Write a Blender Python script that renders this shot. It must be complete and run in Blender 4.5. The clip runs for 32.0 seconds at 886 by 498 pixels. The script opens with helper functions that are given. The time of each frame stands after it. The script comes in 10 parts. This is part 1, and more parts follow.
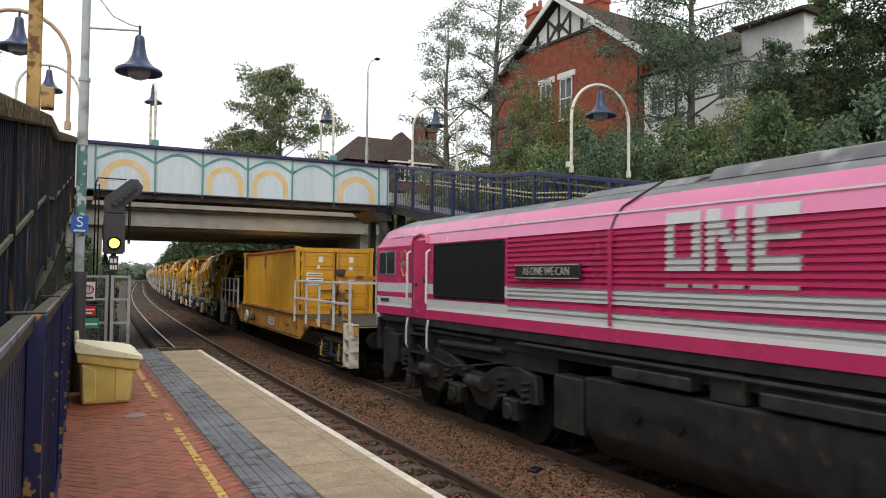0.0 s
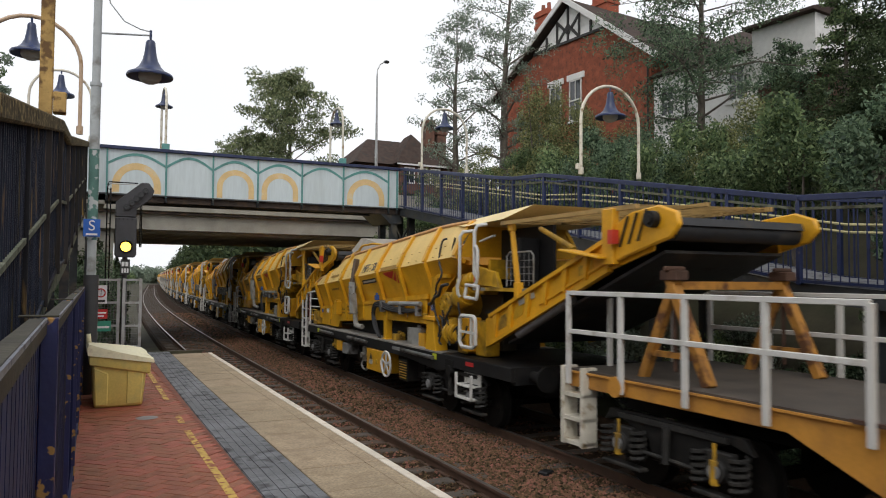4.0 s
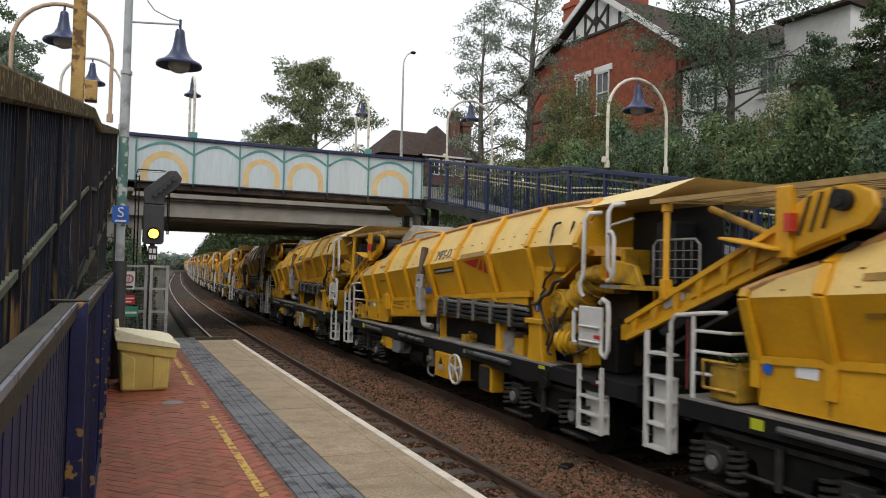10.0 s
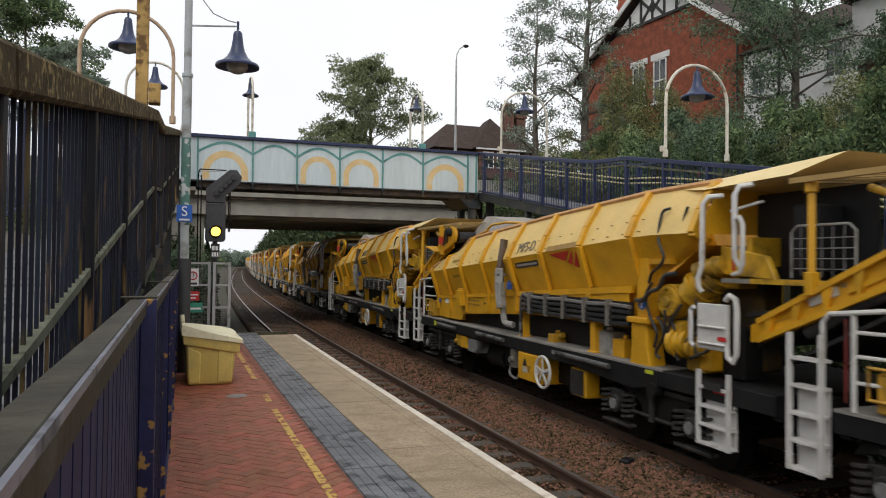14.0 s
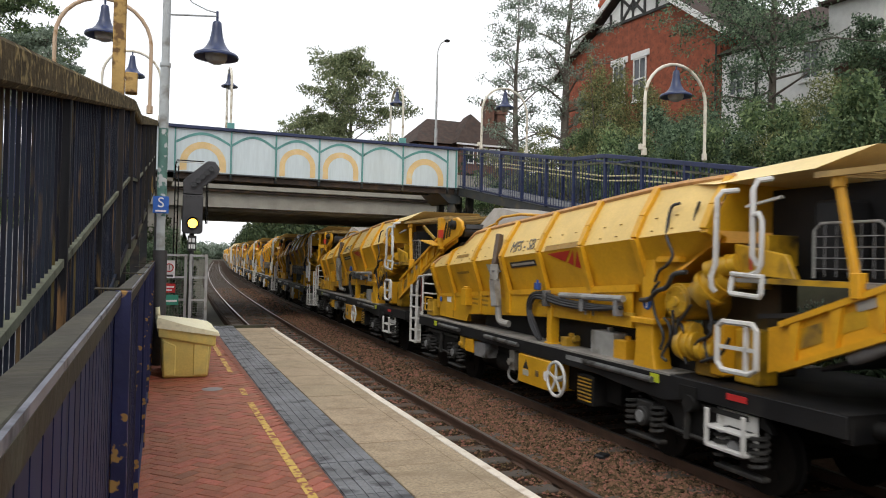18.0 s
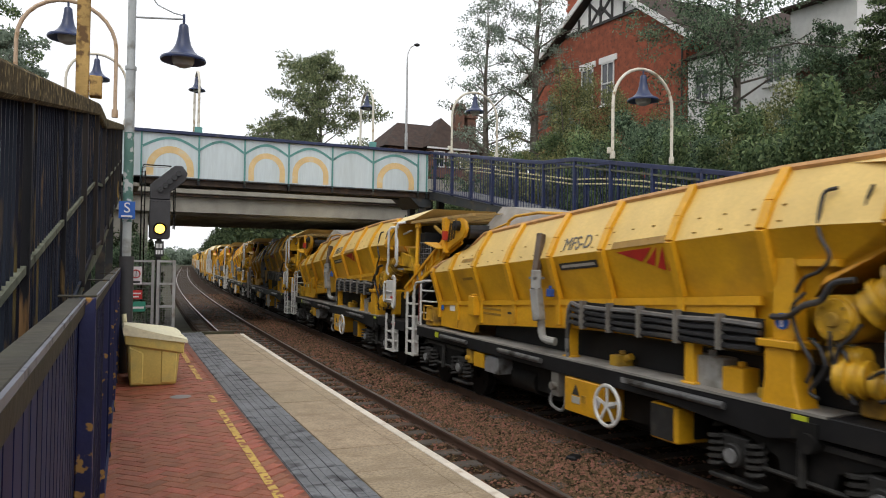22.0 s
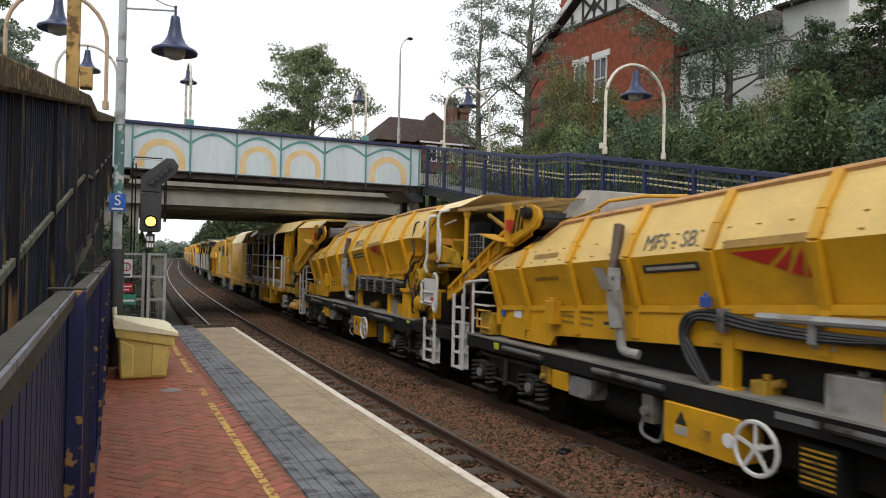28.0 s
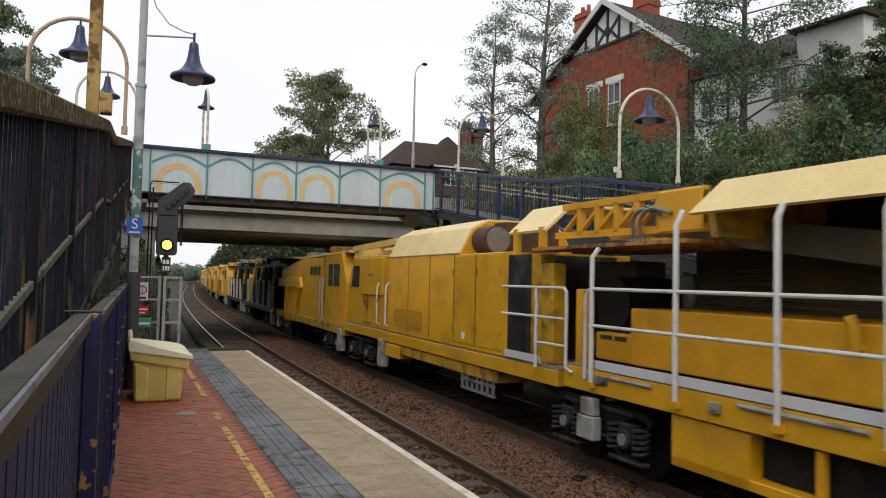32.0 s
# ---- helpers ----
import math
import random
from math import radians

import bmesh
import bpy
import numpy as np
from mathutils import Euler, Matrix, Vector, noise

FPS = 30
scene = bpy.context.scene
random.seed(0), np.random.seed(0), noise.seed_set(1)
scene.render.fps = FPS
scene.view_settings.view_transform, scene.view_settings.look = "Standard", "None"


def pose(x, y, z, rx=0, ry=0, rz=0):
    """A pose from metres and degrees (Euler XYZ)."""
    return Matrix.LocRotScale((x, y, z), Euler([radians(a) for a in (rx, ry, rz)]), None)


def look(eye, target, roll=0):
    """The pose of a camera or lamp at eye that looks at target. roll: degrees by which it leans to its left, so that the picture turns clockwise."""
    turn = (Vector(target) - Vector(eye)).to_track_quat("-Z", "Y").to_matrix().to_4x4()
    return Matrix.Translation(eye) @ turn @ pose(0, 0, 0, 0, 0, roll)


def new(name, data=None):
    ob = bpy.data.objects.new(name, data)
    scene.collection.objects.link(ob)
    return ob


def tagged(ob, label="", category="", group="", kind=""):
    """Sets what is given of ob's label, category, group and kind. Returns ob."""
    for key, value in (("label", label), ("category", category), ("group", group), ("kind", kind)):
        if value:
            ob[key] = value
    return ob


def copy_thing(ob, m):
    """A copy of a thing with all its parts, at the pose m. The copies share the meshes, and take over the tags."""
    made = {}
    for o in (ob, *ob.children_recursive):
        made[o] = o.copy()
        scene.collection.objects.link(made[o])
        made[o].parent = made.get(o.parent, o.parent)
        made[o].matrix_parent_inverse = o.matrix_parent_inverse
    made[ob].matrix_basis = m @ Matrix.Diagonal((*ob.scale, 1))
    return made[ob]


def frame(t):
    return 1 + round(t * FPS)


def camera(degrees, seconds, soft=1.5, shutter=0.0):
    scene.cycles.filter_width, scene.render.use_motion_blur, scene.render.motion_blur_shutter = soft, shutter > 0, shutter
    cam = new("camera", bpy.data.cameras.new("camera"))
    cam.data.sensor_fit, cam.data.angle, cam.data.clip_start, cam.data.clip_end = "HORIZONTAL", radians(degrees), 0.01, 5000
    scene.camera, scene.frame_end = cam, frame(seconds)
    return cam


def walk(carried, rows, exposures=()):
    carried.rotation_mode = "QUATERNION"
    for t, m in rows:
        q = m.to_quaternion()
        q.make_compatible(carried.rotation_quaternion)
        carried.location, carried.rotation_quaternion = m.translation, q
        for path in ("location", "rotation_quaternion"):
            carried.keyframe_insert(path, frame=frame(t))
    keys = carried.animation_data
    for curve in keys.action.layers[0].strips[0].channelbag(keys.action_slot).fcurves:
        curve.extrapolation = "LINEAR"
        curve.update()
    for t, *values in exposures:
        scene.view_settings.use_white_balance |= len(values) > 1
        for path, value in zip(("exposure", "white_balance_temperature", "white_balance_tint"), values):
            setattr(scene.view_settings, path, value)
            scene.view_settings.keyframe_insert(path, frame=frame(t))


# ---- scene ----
# The camera stands on the platform beside the railing, held by hand.
cam = camera(62.0, 32.0, soft=1.0, shutter=0.22)
PATH = [
    (0, pose(0.005, -0.002, 1.600, 92.14, -0.56, -27.31)),
    (0.5, pose(0.005, -0.003, 1.600, 92.15, -0.55, -27.73)),
    (1, pose(0.006, -0.003, 1.600, 92.18, -0.68, -27.97)),
    (1.5, pose(0.006, -0.003, 1.600, 92.22, -0.81, -28.09)),
    (2, pose(0.006, -0.003, 1.600, 92.27, -0.80, -28.13)),
    (2.5, pose(0.006, -0.003, 1.600, 92.30, -0.62, -27.90)),
    (3, pose(0.005, -0.003, 1.600, 92.31, -0.52, -27.44)),
    (3.5, pose(0.004, -0.002, 1.600, 92.31, -0.44, -26.99)),
    (5.5, pose(0.002, -0.001, 1.600, 92.39, -0.60, -25.41)),
    (6, pose(0.002, -0.001, 1.600, 92.39, -0.70, -25.12)),
    (6.5, pose(0.001, -0.001, 1.600, 92.34, -0.72, -24.89)),
    (7, pose(0.001, -0.001, 1.600, 92.27, -0.91, -24.80)),
    (7.5, pose(0.001, -0.001, 1.600, 92.20, -1.06, -24.76)),
    (8, pose(0.001, -0.001, 1.600, 92.13, -1.23, -24.77)),
    (8.5, pose(0.001, -0.001, 1.600, 92.05, -1.39, -24.87)),
    (9, pose(0.001, -0.001, 1.600, 91.92, -1.52, -24.96)),
    (9.5, pose(0.001, -0.001, 1.600, 91.76, -1.56, -24.97)),
    (10, pose(0.001, -0.001, 1.600, 91.64, -1.37, -24.76)),
    (10.5, pose(0.001, -0.000, 1.600, 91.52, -1.27, -24.51)),
    (11, pose(0.000, -0.000, 1.600, 91.51, -1.31, -24.27)),
    (11.5, pose(-0.000, 0.000, 1.600, 91.43, -1.35, -23.97)),
    (12, pose(-0.001, 0.000, 1.600, 91.18, -0.98, -23.31)),
    (12.5, pose(-0.002, 0.001, 1.600, 91.04, -0.86, -22.60)),
    (13, pose(-0.003, 0.001, 1.600, 90.88, -0.91, -21.65)),
    (13.5, pose(-0.004, 0.002, 1.600, 90.91, -0.75, -20.99)),
    (14, pose(-0.005, 0.002, 1.600, 91.08, -0.66, -20.44)),
    (14.5, pose(-0.006, 0.002, 1.600, 91.12, -0.76, -20.11)),
    (16.5, pose(-0.005, 0.002, 1.600, 90.48, -1.12, -20.96)),
    (17, pose(-0.004, 0.002, 1.600, 90.50, -1.20, -21.32)),
    (17.5, pose(-0.003, 0.001, 1.600, 90.64, -1.31, -21.70)),
    (18, pose(-0.003, 0.001, 1.600, 90.71, -1.32, -22.08)),
    (18.5, pose(-0.002, 0.001, 1.600, 90.69, -1.43, -22.43)),
    (19, pose(-0.002, 0.001, 1.600, 90.58, -1.32, -22.81)),
    (19.5, pose(-0.001, 0.001, 1.600, 90.41, -1.27, -23.19)),
    (20, pose(-0.001, 0.000, 1.600, 90.42, -1.04, -23.53)),
    (20.5, pose(-0.000, 0.000, 1.600, 90.53, -0.95, -23.80)),
    (21, pose(-0.000, 0.000, 1.600, 90.76, -0.78, -23.99)),
    (21.5, pose(0.000, -0.000, 1.600, 90.93, -0.86, -24.17)),
    (22, pose(0.000, -0.000, 1.600, 91.05, -0.88, -24.31)),
    (22.5, pose(0.001, -0.000, 1.600, 91.09, -1.03, -24.37)),
    (23, pose(0.001, -0.000, 1.600, 91.05, -1.27, -24.49)),
    (23.5, pose(0.001, -0.000, 1.600, 91.05, -1.27, -24.57)),
    (24, pose(0.001, -0.000, 1.600, 91.00, -1.57, -24.69)),
    (24.5, pose(0.001, -0.001, 1.600, 91.03, -1.75, -24.92)),
    (26.5, pose(0.002, -0.001, 1.600, 90.69, -1.40, -25.33)),
    (27, pose(0.002, -0.001, 1.600, 90.64, -1.34, -25.28)),
    (27.5, pose(0.002, -0.001, 1.600, 90.61, -1.20, -25.13)),
    (28, pose(0.001, -0.001, 1.600, 90.63, -1.18, -24.93)),
    (28.5, pose(0.001, -0.000, 1.600, 90.71, -1.20, -24.73)),
    (29, pose(0.001, -0.000, 1.600, 90.85, -1.15, -24.54)),
    (29.5, pose(0.000, -0.000, 1.600, 91.25, -1.21, -24.25)),
    (30, pose(-0.000, 0.000, 1.600, 91.69, -1.03, -23.93)),
    (30.5, pose(-0.000, 0.000, 1.600, 92.02, -1.09, -23.71)),
    (31, pose(-0.001, 0.000, 1.600, 92.26, -1.18, -23.62)),
    (31.5, pose(-0.001, 0.000, 1.600, 92.40, -1.13, -23.59)),
    (32, pose(-0.000, 0.000, 1.600, 92.45, -1.31, -23.85)),
]
# the camera's own exposure drifts a little as the bright train fills the picture
DRIFT = [(0, 0.2), (1, 0.1), (2, 0.0), (5, -0.08), (8, -0.14), (10, -0.05), (12, -0.02), (14, -0.1), (17, 0.22), (20, 0.15), (22, 0.1), (24, 0.08), (28, 0.05), (30, 0.02), (31, -0.06), (32, -0.12)]
walk(cam, PATH, exposures=DRIFT)

# ---- world and sun: a bright, fully overcast day ----
world = bpy.data.worlds.new("overcast_sky")
scene.world = world
world.use_nodes = True
wn, wl = world.node_tree.nodes, world.node_tree.links
wn.clear()
w_out = wn.new("ShaderNodeOutputWorld")
w_bg = wn.new("ShaderNodeBackground")
w_sky = wn.new("ShaderNodeTexSky")
w_sky.sky_type = "NISHITA"
w_sky.sun_disc = False
w_sky.sun_elevation = radians(48)
w_sky.sun_rotation = radians(200)
w_sky.dust_density = 6.0
w_mix = wn.new("ShaderNodeMix")
w_mix.data_type = "RGBA"
w_mix.inputs[0].default_value = 0.9
w_noise = wn.new("ShaderNodeTexNoise")
w_noise.inputs["Scale"].default_value = 2.2
w_noise.inputs["Detail"].default_value = 4.0
w_cloud = wn.new("ShaderNodeMix")
w_cloud.data_type = "RGBA"
w_cloud.inputs[6].default_value = (10.6, 10.8, 11.2, 1)
w_cloud.inputs[7].default_value = (12.6, 12.7, 12.9, 1)
wl.new(w_noise.outputs[0], w_cloud.inputs[0])
wl.new(w_sky.outputs[0], w_mix.inputs[6])
wl.new(w_cloud.outputs[2], w_mix.inputs[7])
wl.new(w_mix.outputs[2], w_bg.inputs[0])
w_bg.inputs[1].default_value = 0.1
wl.new(w_bg.outputs[0], w_out.inputs[0])
sun = new("sun", bpy.data.lights.new("sun", "SUN"))
sun.data.energy, sun.data.angle, sun.data.color = 0.9, radians(35), (1.0, 0.97, 0.92)
sun.matrix_world = look((-20, -30, 45), (0, 0, 0))


# ---- mesh builder ----
class M:
    """Collects corners and faces of one mesh."""

    def __init__(self):
        self.v, self.f = [], []

    def add(self, vs, fs):
        n = len(self.v)
        self.v += [tuple(p) for p in vs]
        self.f += [tuple(i + n for i in f) for f in fs]
        return self

    def box(self, x0, x1, y0, y1, z0, z1, m=None):
        vs = [Vector((x, y, z)) for z in (z0, z1) for x, y in ((x0, y0), (x1, y0), (x1, y1), (x0, y1))]
        if m:
            vs = [m @ p for p in vs]
        return self.add(vs, [(3, 2, 1, 0), (4, 5, 6, 7), (0, 1, 5, 4), (1, 2, 6, 5), (2, 3, 7, 6), (3, 0, 4, 7)])

    def bar(self, a, b, w, h=None, up=(0, 0, 1)):
        """A square bar from a to b, w wide and h high."""
        a, b, h = Vector(a), Vector(b), h or w
        d = (b - a).normalized()
        s = d.cross(Vector(up))
        s = s.normalized() if s.length > 1e-4 else Vector((1, 0, 0))
        u = s.cross(d)
        vs = [p + s * i * w / 2 + u * j * h / 2 for p in (a, b) for i, j in ((-1, -1), (1, -1), (1, 1), (-1, 1))]
        return self.add(vs, [(3, 2, 1, 0), (4, 5, 6, 7), (0, 1, 5, 4), (1, 2, 6, 5), (2, 3, 7, 6), (3, 0, 4, 7)])

    def cyl(self, a, b, r, r2=None, n=10, cap=True):
        a, b, r2 = Vector(a), Vector(b), r if r2 is None else r2
        d = (b - a).normalized()
        s = d.cross(Vector((0, 0, 1)) if abs(d.z) < 0.9 else Vector((1, 0, 0))).normalized()
        u = s.cross(d)
        ring = [s * math.cos(k * math.tau / n) + u * math.sin(k * math.tau / n) for k in range(n)]
        vs = [a + q * r for q in ring] + [b + q * r2 for q in ring]
        fs = [(k, k + n, (k + 1) % n + n, (k + 1) % n) for k in range(n)]
        if cap:
            fs += [tuple(range(n)), tuple(range(2 * n - 1, n - 1, -1))]
        return self.add(vs, fs)

    def tube(self, pts, r, n=8, closed=False):
        pts = [Vector(p) for p in pts]
        k, vs = len(pts), []
        last = None
        for i, p in enumerate(pts):
            q0 = pts[(i - 1) % k] if closed or i else p
            q1 = pts[(i + 1) % k] if closed or i < k - 1 else p
            d = (q1 - q0).normalized()
            if last is None:
                last = d.cross(Vector((0, 0, 1)) if abs(d.z) < 0.9 else Vector((1, 0, 0)))
            s = (last - d * last.dot(d)).normalized()
            last = s
            u = s.cross(d)
            vs += [p + (s * math.cos(j * math.tau / n) + u * math.sin(j * math.tau / n)) * r for j in range(n)]
        fs = []
        for i in range(k if closed else k - 1):
            a, b = i * n, (i + 1) % k * n
            fs += [(a + j, b + j, b + (j + 1) % n, a + (j + 1) % n) for j in range(n)]
        if not closed:
            fs += [tuple(range(n)), tuple(range(k * n - 1, (k - 1) * n - 1, -1))]
        return self.add(vs, fs)

    def prism(self, prof, a0, a1, axis="y"):
        """A flat outline pushed along an axis: prof is (x, z) along y, (y, z) along x, (x, y) along z."""
        n = len(prof)
        put = {"y": lambda p, a: (p[0], a, p[1]), "x": lambda p, a: (a, p[0], p[1]), "z": lambda p, a: (p[0], p[1], a)}[axis]
        vs = [put(p, a0) for p in prof] + [put(p, a1) for p in prof]
        fs = [(k, (k + 1) % n, (k + 1) % n + n, k + n) for k in range(n)] + [tuple(range(n - 1, -1, -1)), tuple(range(n, 2 * n))]
        return self.add(vs, fs)

    def lathe(self, prof, c=(0, 0, 0), n=20):
        """An outline of (radius, height) turned round a standing axis at c."""
        vs = [(c[0] + r * math.cos(k * math.tau / n), c[1] + r * math.sin(k * math.tau / n), c[2] + z) for r, z in prof for k in range(n)]
        fs = [(i * n + k, i * n + (k + 1) % n, (i + 1) * n + (k + 1) % n, (i + 1) * n + k) for i in range(len(prof) - 1) for k in range(n)]
        return self.add(vs, fs)

    def quad(self, *p):
        return self.add(p, [tuple(range(len(p)))])

    def mesh(self, name, material, bevel=0.0, smooth=True):
        me = bpy.data.meshes.new(name)
        me.from_pydata(self.v, [], self.f)
        bm = bmesh.new()
        bm.from_mesh(me)
        bmesh.ops.recalc_face_normals(bm, faces=bm.faces)
        if bevel:
            ed = [e for e in bm.edges if len(e.link_faces) == 2 and e.calc_face_angle(0) > 0.6]
            bmesh.ops.bevel(bm, geom=ed, offset=bevel, segments=1, affect="EDGES", clamp_overlap=True)
        bm.to_mesh(me)
        bm.free()
        if smooth:
            me.shade_smooth()
            me.set_sharp_from_angle(angle=radians(32))
        me.materials.append(material)
        return me


def part(name, m, material, parent=None, label="", bevel=0.0, at=None, smooth=True):
    """Links a mesh as one object under a thing or a part."""
    ob = new(name, m if isinstance(m, bpy.types.Mesh) else m.mesh(name, material, bevel, smooth))
    ob.parent = parent
    if at is not None:
        ob.matrix_basis = at
    if label:
        tagged(ob, label)
    return ob


def thing(name, label, category, group="", kind="", at=None):
    ob = tagged(new(name), label, category, group, kind)
    ob.empty_display_size = 0.2
    if at is not None:
        ob.matrix_basis = at
    return ob


def lettering(name, text, size, material, parent, at, squeeze=1.0):
    """Raised lettering in the built-in font, as a mesh."""
    cu = bpy.data.curves.new(name, "FONT")
    cu.body, cu.size, cu.extrude, cu.align_x, cu.align_y = text, size, 0.004, "CENTER", "CENTER"
    tmp = bpy.data.objects.new(name, cu)
    me = bpy.data.meshes.new_from_object(tmp)
    bpy.data.objects.remove(tmp)
    me.transform(Matrix.Diagonal((squeeze, 1, 1, 1)))
    me.materials.clear()
    me.materials.append(material)
    return part(name, me, material, parent, at=at)


# ---- materials ----
def mat(name, col, rough=0.6, metal=0.0, var=0.18, scale=6.0, dirt=None, amount=0.0, dscale=2.5, sharp=0.12, bump=0.0, bscale=60.0,
        rand=0.0, island=0.0, streak=False, fine=0.08, glow=0.0, spec=0.5, translucent=0.0):
    m = bpy.data.materials.new(name)
    m.use_nodes = True
    nt = m.node_tree
    nd, lk = nt.nodes, nt.links
    b = nd["Principled BSDF"]
    b.inputs["Roughness"].default_value = rough
    b.inputs["Metallic"].default_value = metal
    b.inputs["Specular IOR Level"].default_value = spec
    tc = nd.new("ShaderNodeTexCoord")
    src = tc.outputs["Object"]
    if rand:  # each piece takes its own stretch of the pattern
        own, far, shift = nd.new("ShaderNodeObjectInfo"), nd.new("ShaderNodeMath"), nd.new("ShaderNodeVectorMath")
        far.operation, far.inputs[1].default_value = "MULTIPLY", 57.0
        lk.new(own.outputs["Random"], far.inputs[0])
        lk.new(src, shift.inputs[0])
        lk.new(far.outputs[0], shift.inputs[1])
        src = shift.outputs[0]
    if streak:
        mp = nd.new("ShaderNodeMapping")
        mp.inputs["Scale"].default_value = (1, 1, 0.12)
        lk.new(src, mp.inputs[0])
        src = mp.outputs[0]

    def noise_node(s, detail=5.0, frm=None):
        t = nd.new("ShaderNodeTexNoise")
        t.inputs["Scale"].default_value, t.inputs["Detail"].default_value = s, detail
        lk.new(frm or src, t.inputs["Vector"])
        return t.outputs[0]

    def mixed(fac, a, c):
        x = nd.new("ShaderNodeMix")
        x.data_type = "RGBA"
        for sock, val in ((x.inputs[0], fac), (x.inputs[6], a), (x.inputs[7], c)):
            if isinstance(val, (tuple, float)):
                sock.default_value = val if isinstance(val, float) else (*val, 1)
            else:
                lk.new(val, sock)
        return x.outputs[2]

    def ranged(v, a, c, lo=0.0, hi=1.0):
        x = nd.new("ShaderNodeMapRange")
        x.inputs[1].default_value, x.inputs[2].default_value, x.inputs[3].default_value, x.inputs[4].default_value = a, c, lo, hi
        lk.new(v, x.inputs[0])
        return x.outputs[0]

    lo, hi = tuple(c * (1 - var) for c in col), tuple(min(1.0, c * (1 + var)) for c in col)
    big = noise_node(scale)
    out = mixed(ranged(big, 0.3, 0.7), lo, hi)
    if fine:
        grain = noise_node(scale * 14, 3.0)
        out = mixed(ranged(grain, 0.35, 0.65, 0.0, fine * 2), out, tuple(c * 0.45 for c in col))
    if dirt:
        d = noise_node(dscale, 8.0)
        e = 0.72 - amount * 0.44
        out = mixed(ranged(d, e, e + sharp), out, dirt)
        rn = ranged(d, e, e + sharp, rough, min(1.0, rough + 0.3))
        lk.new(rn, b.inputs["Roughness"])
    if rand or island:
        if rand:
            oi = nd.new("ShaderNodeObjectInfo")
            rv = oi.outputs["Random"]
        else:
            ge = nd.new("ShaderNodeNewGeometry")
            rv = ge.outputs["Random Per Island"]
        k = rand or island
        hv = nd.new("ShaderNodeHueSaturation")
        lk.new(ranged(rv, 0.0, 1.0, 1 - k, 1 + k), hv.inputs["Value"])
        lk.new(ranged(rv, 0.0, 1.0, 0.5 + k * 0.05, 0.5 - k * 0.05), hv.inputs["Hue"])
        lk.new(out, hv.inputs["Color"])
        out = hv.outputs[0]
    lk.new(out, b.inputs["Base Color"])
    if bump:
        bp = nd.new("ShaderNodeBump")
        bp.inputs["Strength"].default_value, bp.inputs["Distance"].default_value = bump, 0.01
        lk.new(noise_node(bscale, 6.0), bp.inputs["Height"])
        lk.new(bp.outputs[0], b.inputs["Normal"])
    if glow:
        b.inputs["Emission Color"].default_value = (*col, 1)
        b.inputs["Emission Strength"].default_value = glow
    if translucent:
        tr = nd.new("ShaderNodeBsdfTranslucent")
        lk.new(out, tr.inputs[0])
        ms = nd.new("ShaderNodeMixShader")
        ms.inputs[0].default_value = translucent
        lk.new(b.outputs[0], ms.inputs[1])
        lk.new(tr.outputs[0], ms.inputs[2])
        lk.new(ms.outputs[0], nd["Material Output"].inputs[0])
    return m


GRIME = (0.045, 0.04, 0.033)

m_yellow = mat("yellow_paint", (0.66, 0.338, 0.012), 0.42, var=0.12, scale=1.6, dirt=(0.2, 0.105, 0.02), amount=0.4, dscale=1.3, sharp=0.5, rand=0.06, bump=0.08, bscale=9)
# paler yellow for up-turned plates: part dust, part top light put into the colour
m_yellow_top = mat("dusty_lit_yellow_paint", (0.72, 0.5, 0.16), 0.5, var=0.1, scale=1.8, dirt=(0.55, 0.4, 0.17), amount=0.42, dscale=1.2, sharp=0.4, bump=0.08, bscale=9)
m_yellow_dirty = mat("oily_yellow_paint", (0.5, 0.28, 0.02), 0.5, var=0.25, scale=4, dirt=(0.05, 0.035, 0.02), amount=0.6, dscale=3.5, sharp=0.3, rand=0.1)
m_ochre = mat("ochre_wagon_paint", (0.58, 0.27, 0.045), 0.5, var=0.15, scale=2, dirt=(0.2, 0.095, 0.04), amount=0.6, dscale=1.6, sharp=0.4)
m_cont = mat("container_paint", (0.66, 0.33, 0.022), 0.45, var=0.1, scale=1.2, dirt=(0.3, 0.14, 0.03), amount=0.32, dscale=1.8, sharp=0.3, streak=True)
m_orange = mat("orange_red_rail_paint", (0.55, 0.11, 0.03), 0.5, var=0.15)
m_black = mat("black_frame_paint", (0.010, 0.010, 0.011), 0.55, var=0.3, scale=3, dirt=(0.026, 0.023, 0.02), amount=0.4, dscale=2, sharp=0.4, spec=0.3)
m_bogie = mat("grimy_bogie_iron", (0.009, 0.0085, 0.008), 0.7, var=0.35, scale=5, dirt=(0.03, 0.026, 0.022), amount=0.4, dscale=6, sharp=0.3, bump=0.2, spec=0.25)
m_greyiron = mat("grey_machine_paint", (0.2, 0.2, 0.2), 0.5, var=0.2, dirt=GRIME, amount=0.4)
m_deck = mat("dusty_steel_deck", (0.25, 0.235, 0.21), 0.8, var=0.25, scale=2, dirt=(0.15, 0.135, 0.115), amount=0.45, dscale=1.5, sharp=0.4, fine=0.15)
m_white = mat("white_rail_paint", (0.62, 0.61, 0.58), 0.45, var=0.06, dirt=(0.35, 0.31, 0.26), amount=0.32, dscale=5, sharp=0.2)
m_galv = mat("galvanised_steel", (0.42, 0.43, 0.43), 0.42, metal=0.5, var=0.12, scale=4, dirt=(0.3, 0.28, 0.25), amount=0.4)
m_rubber = mat("conveyor_rubber", (0.02, 0.02, 0.022), 0.5, var=0.25, dirt=(0.06, 0.054, 0.047), amount=0.4)
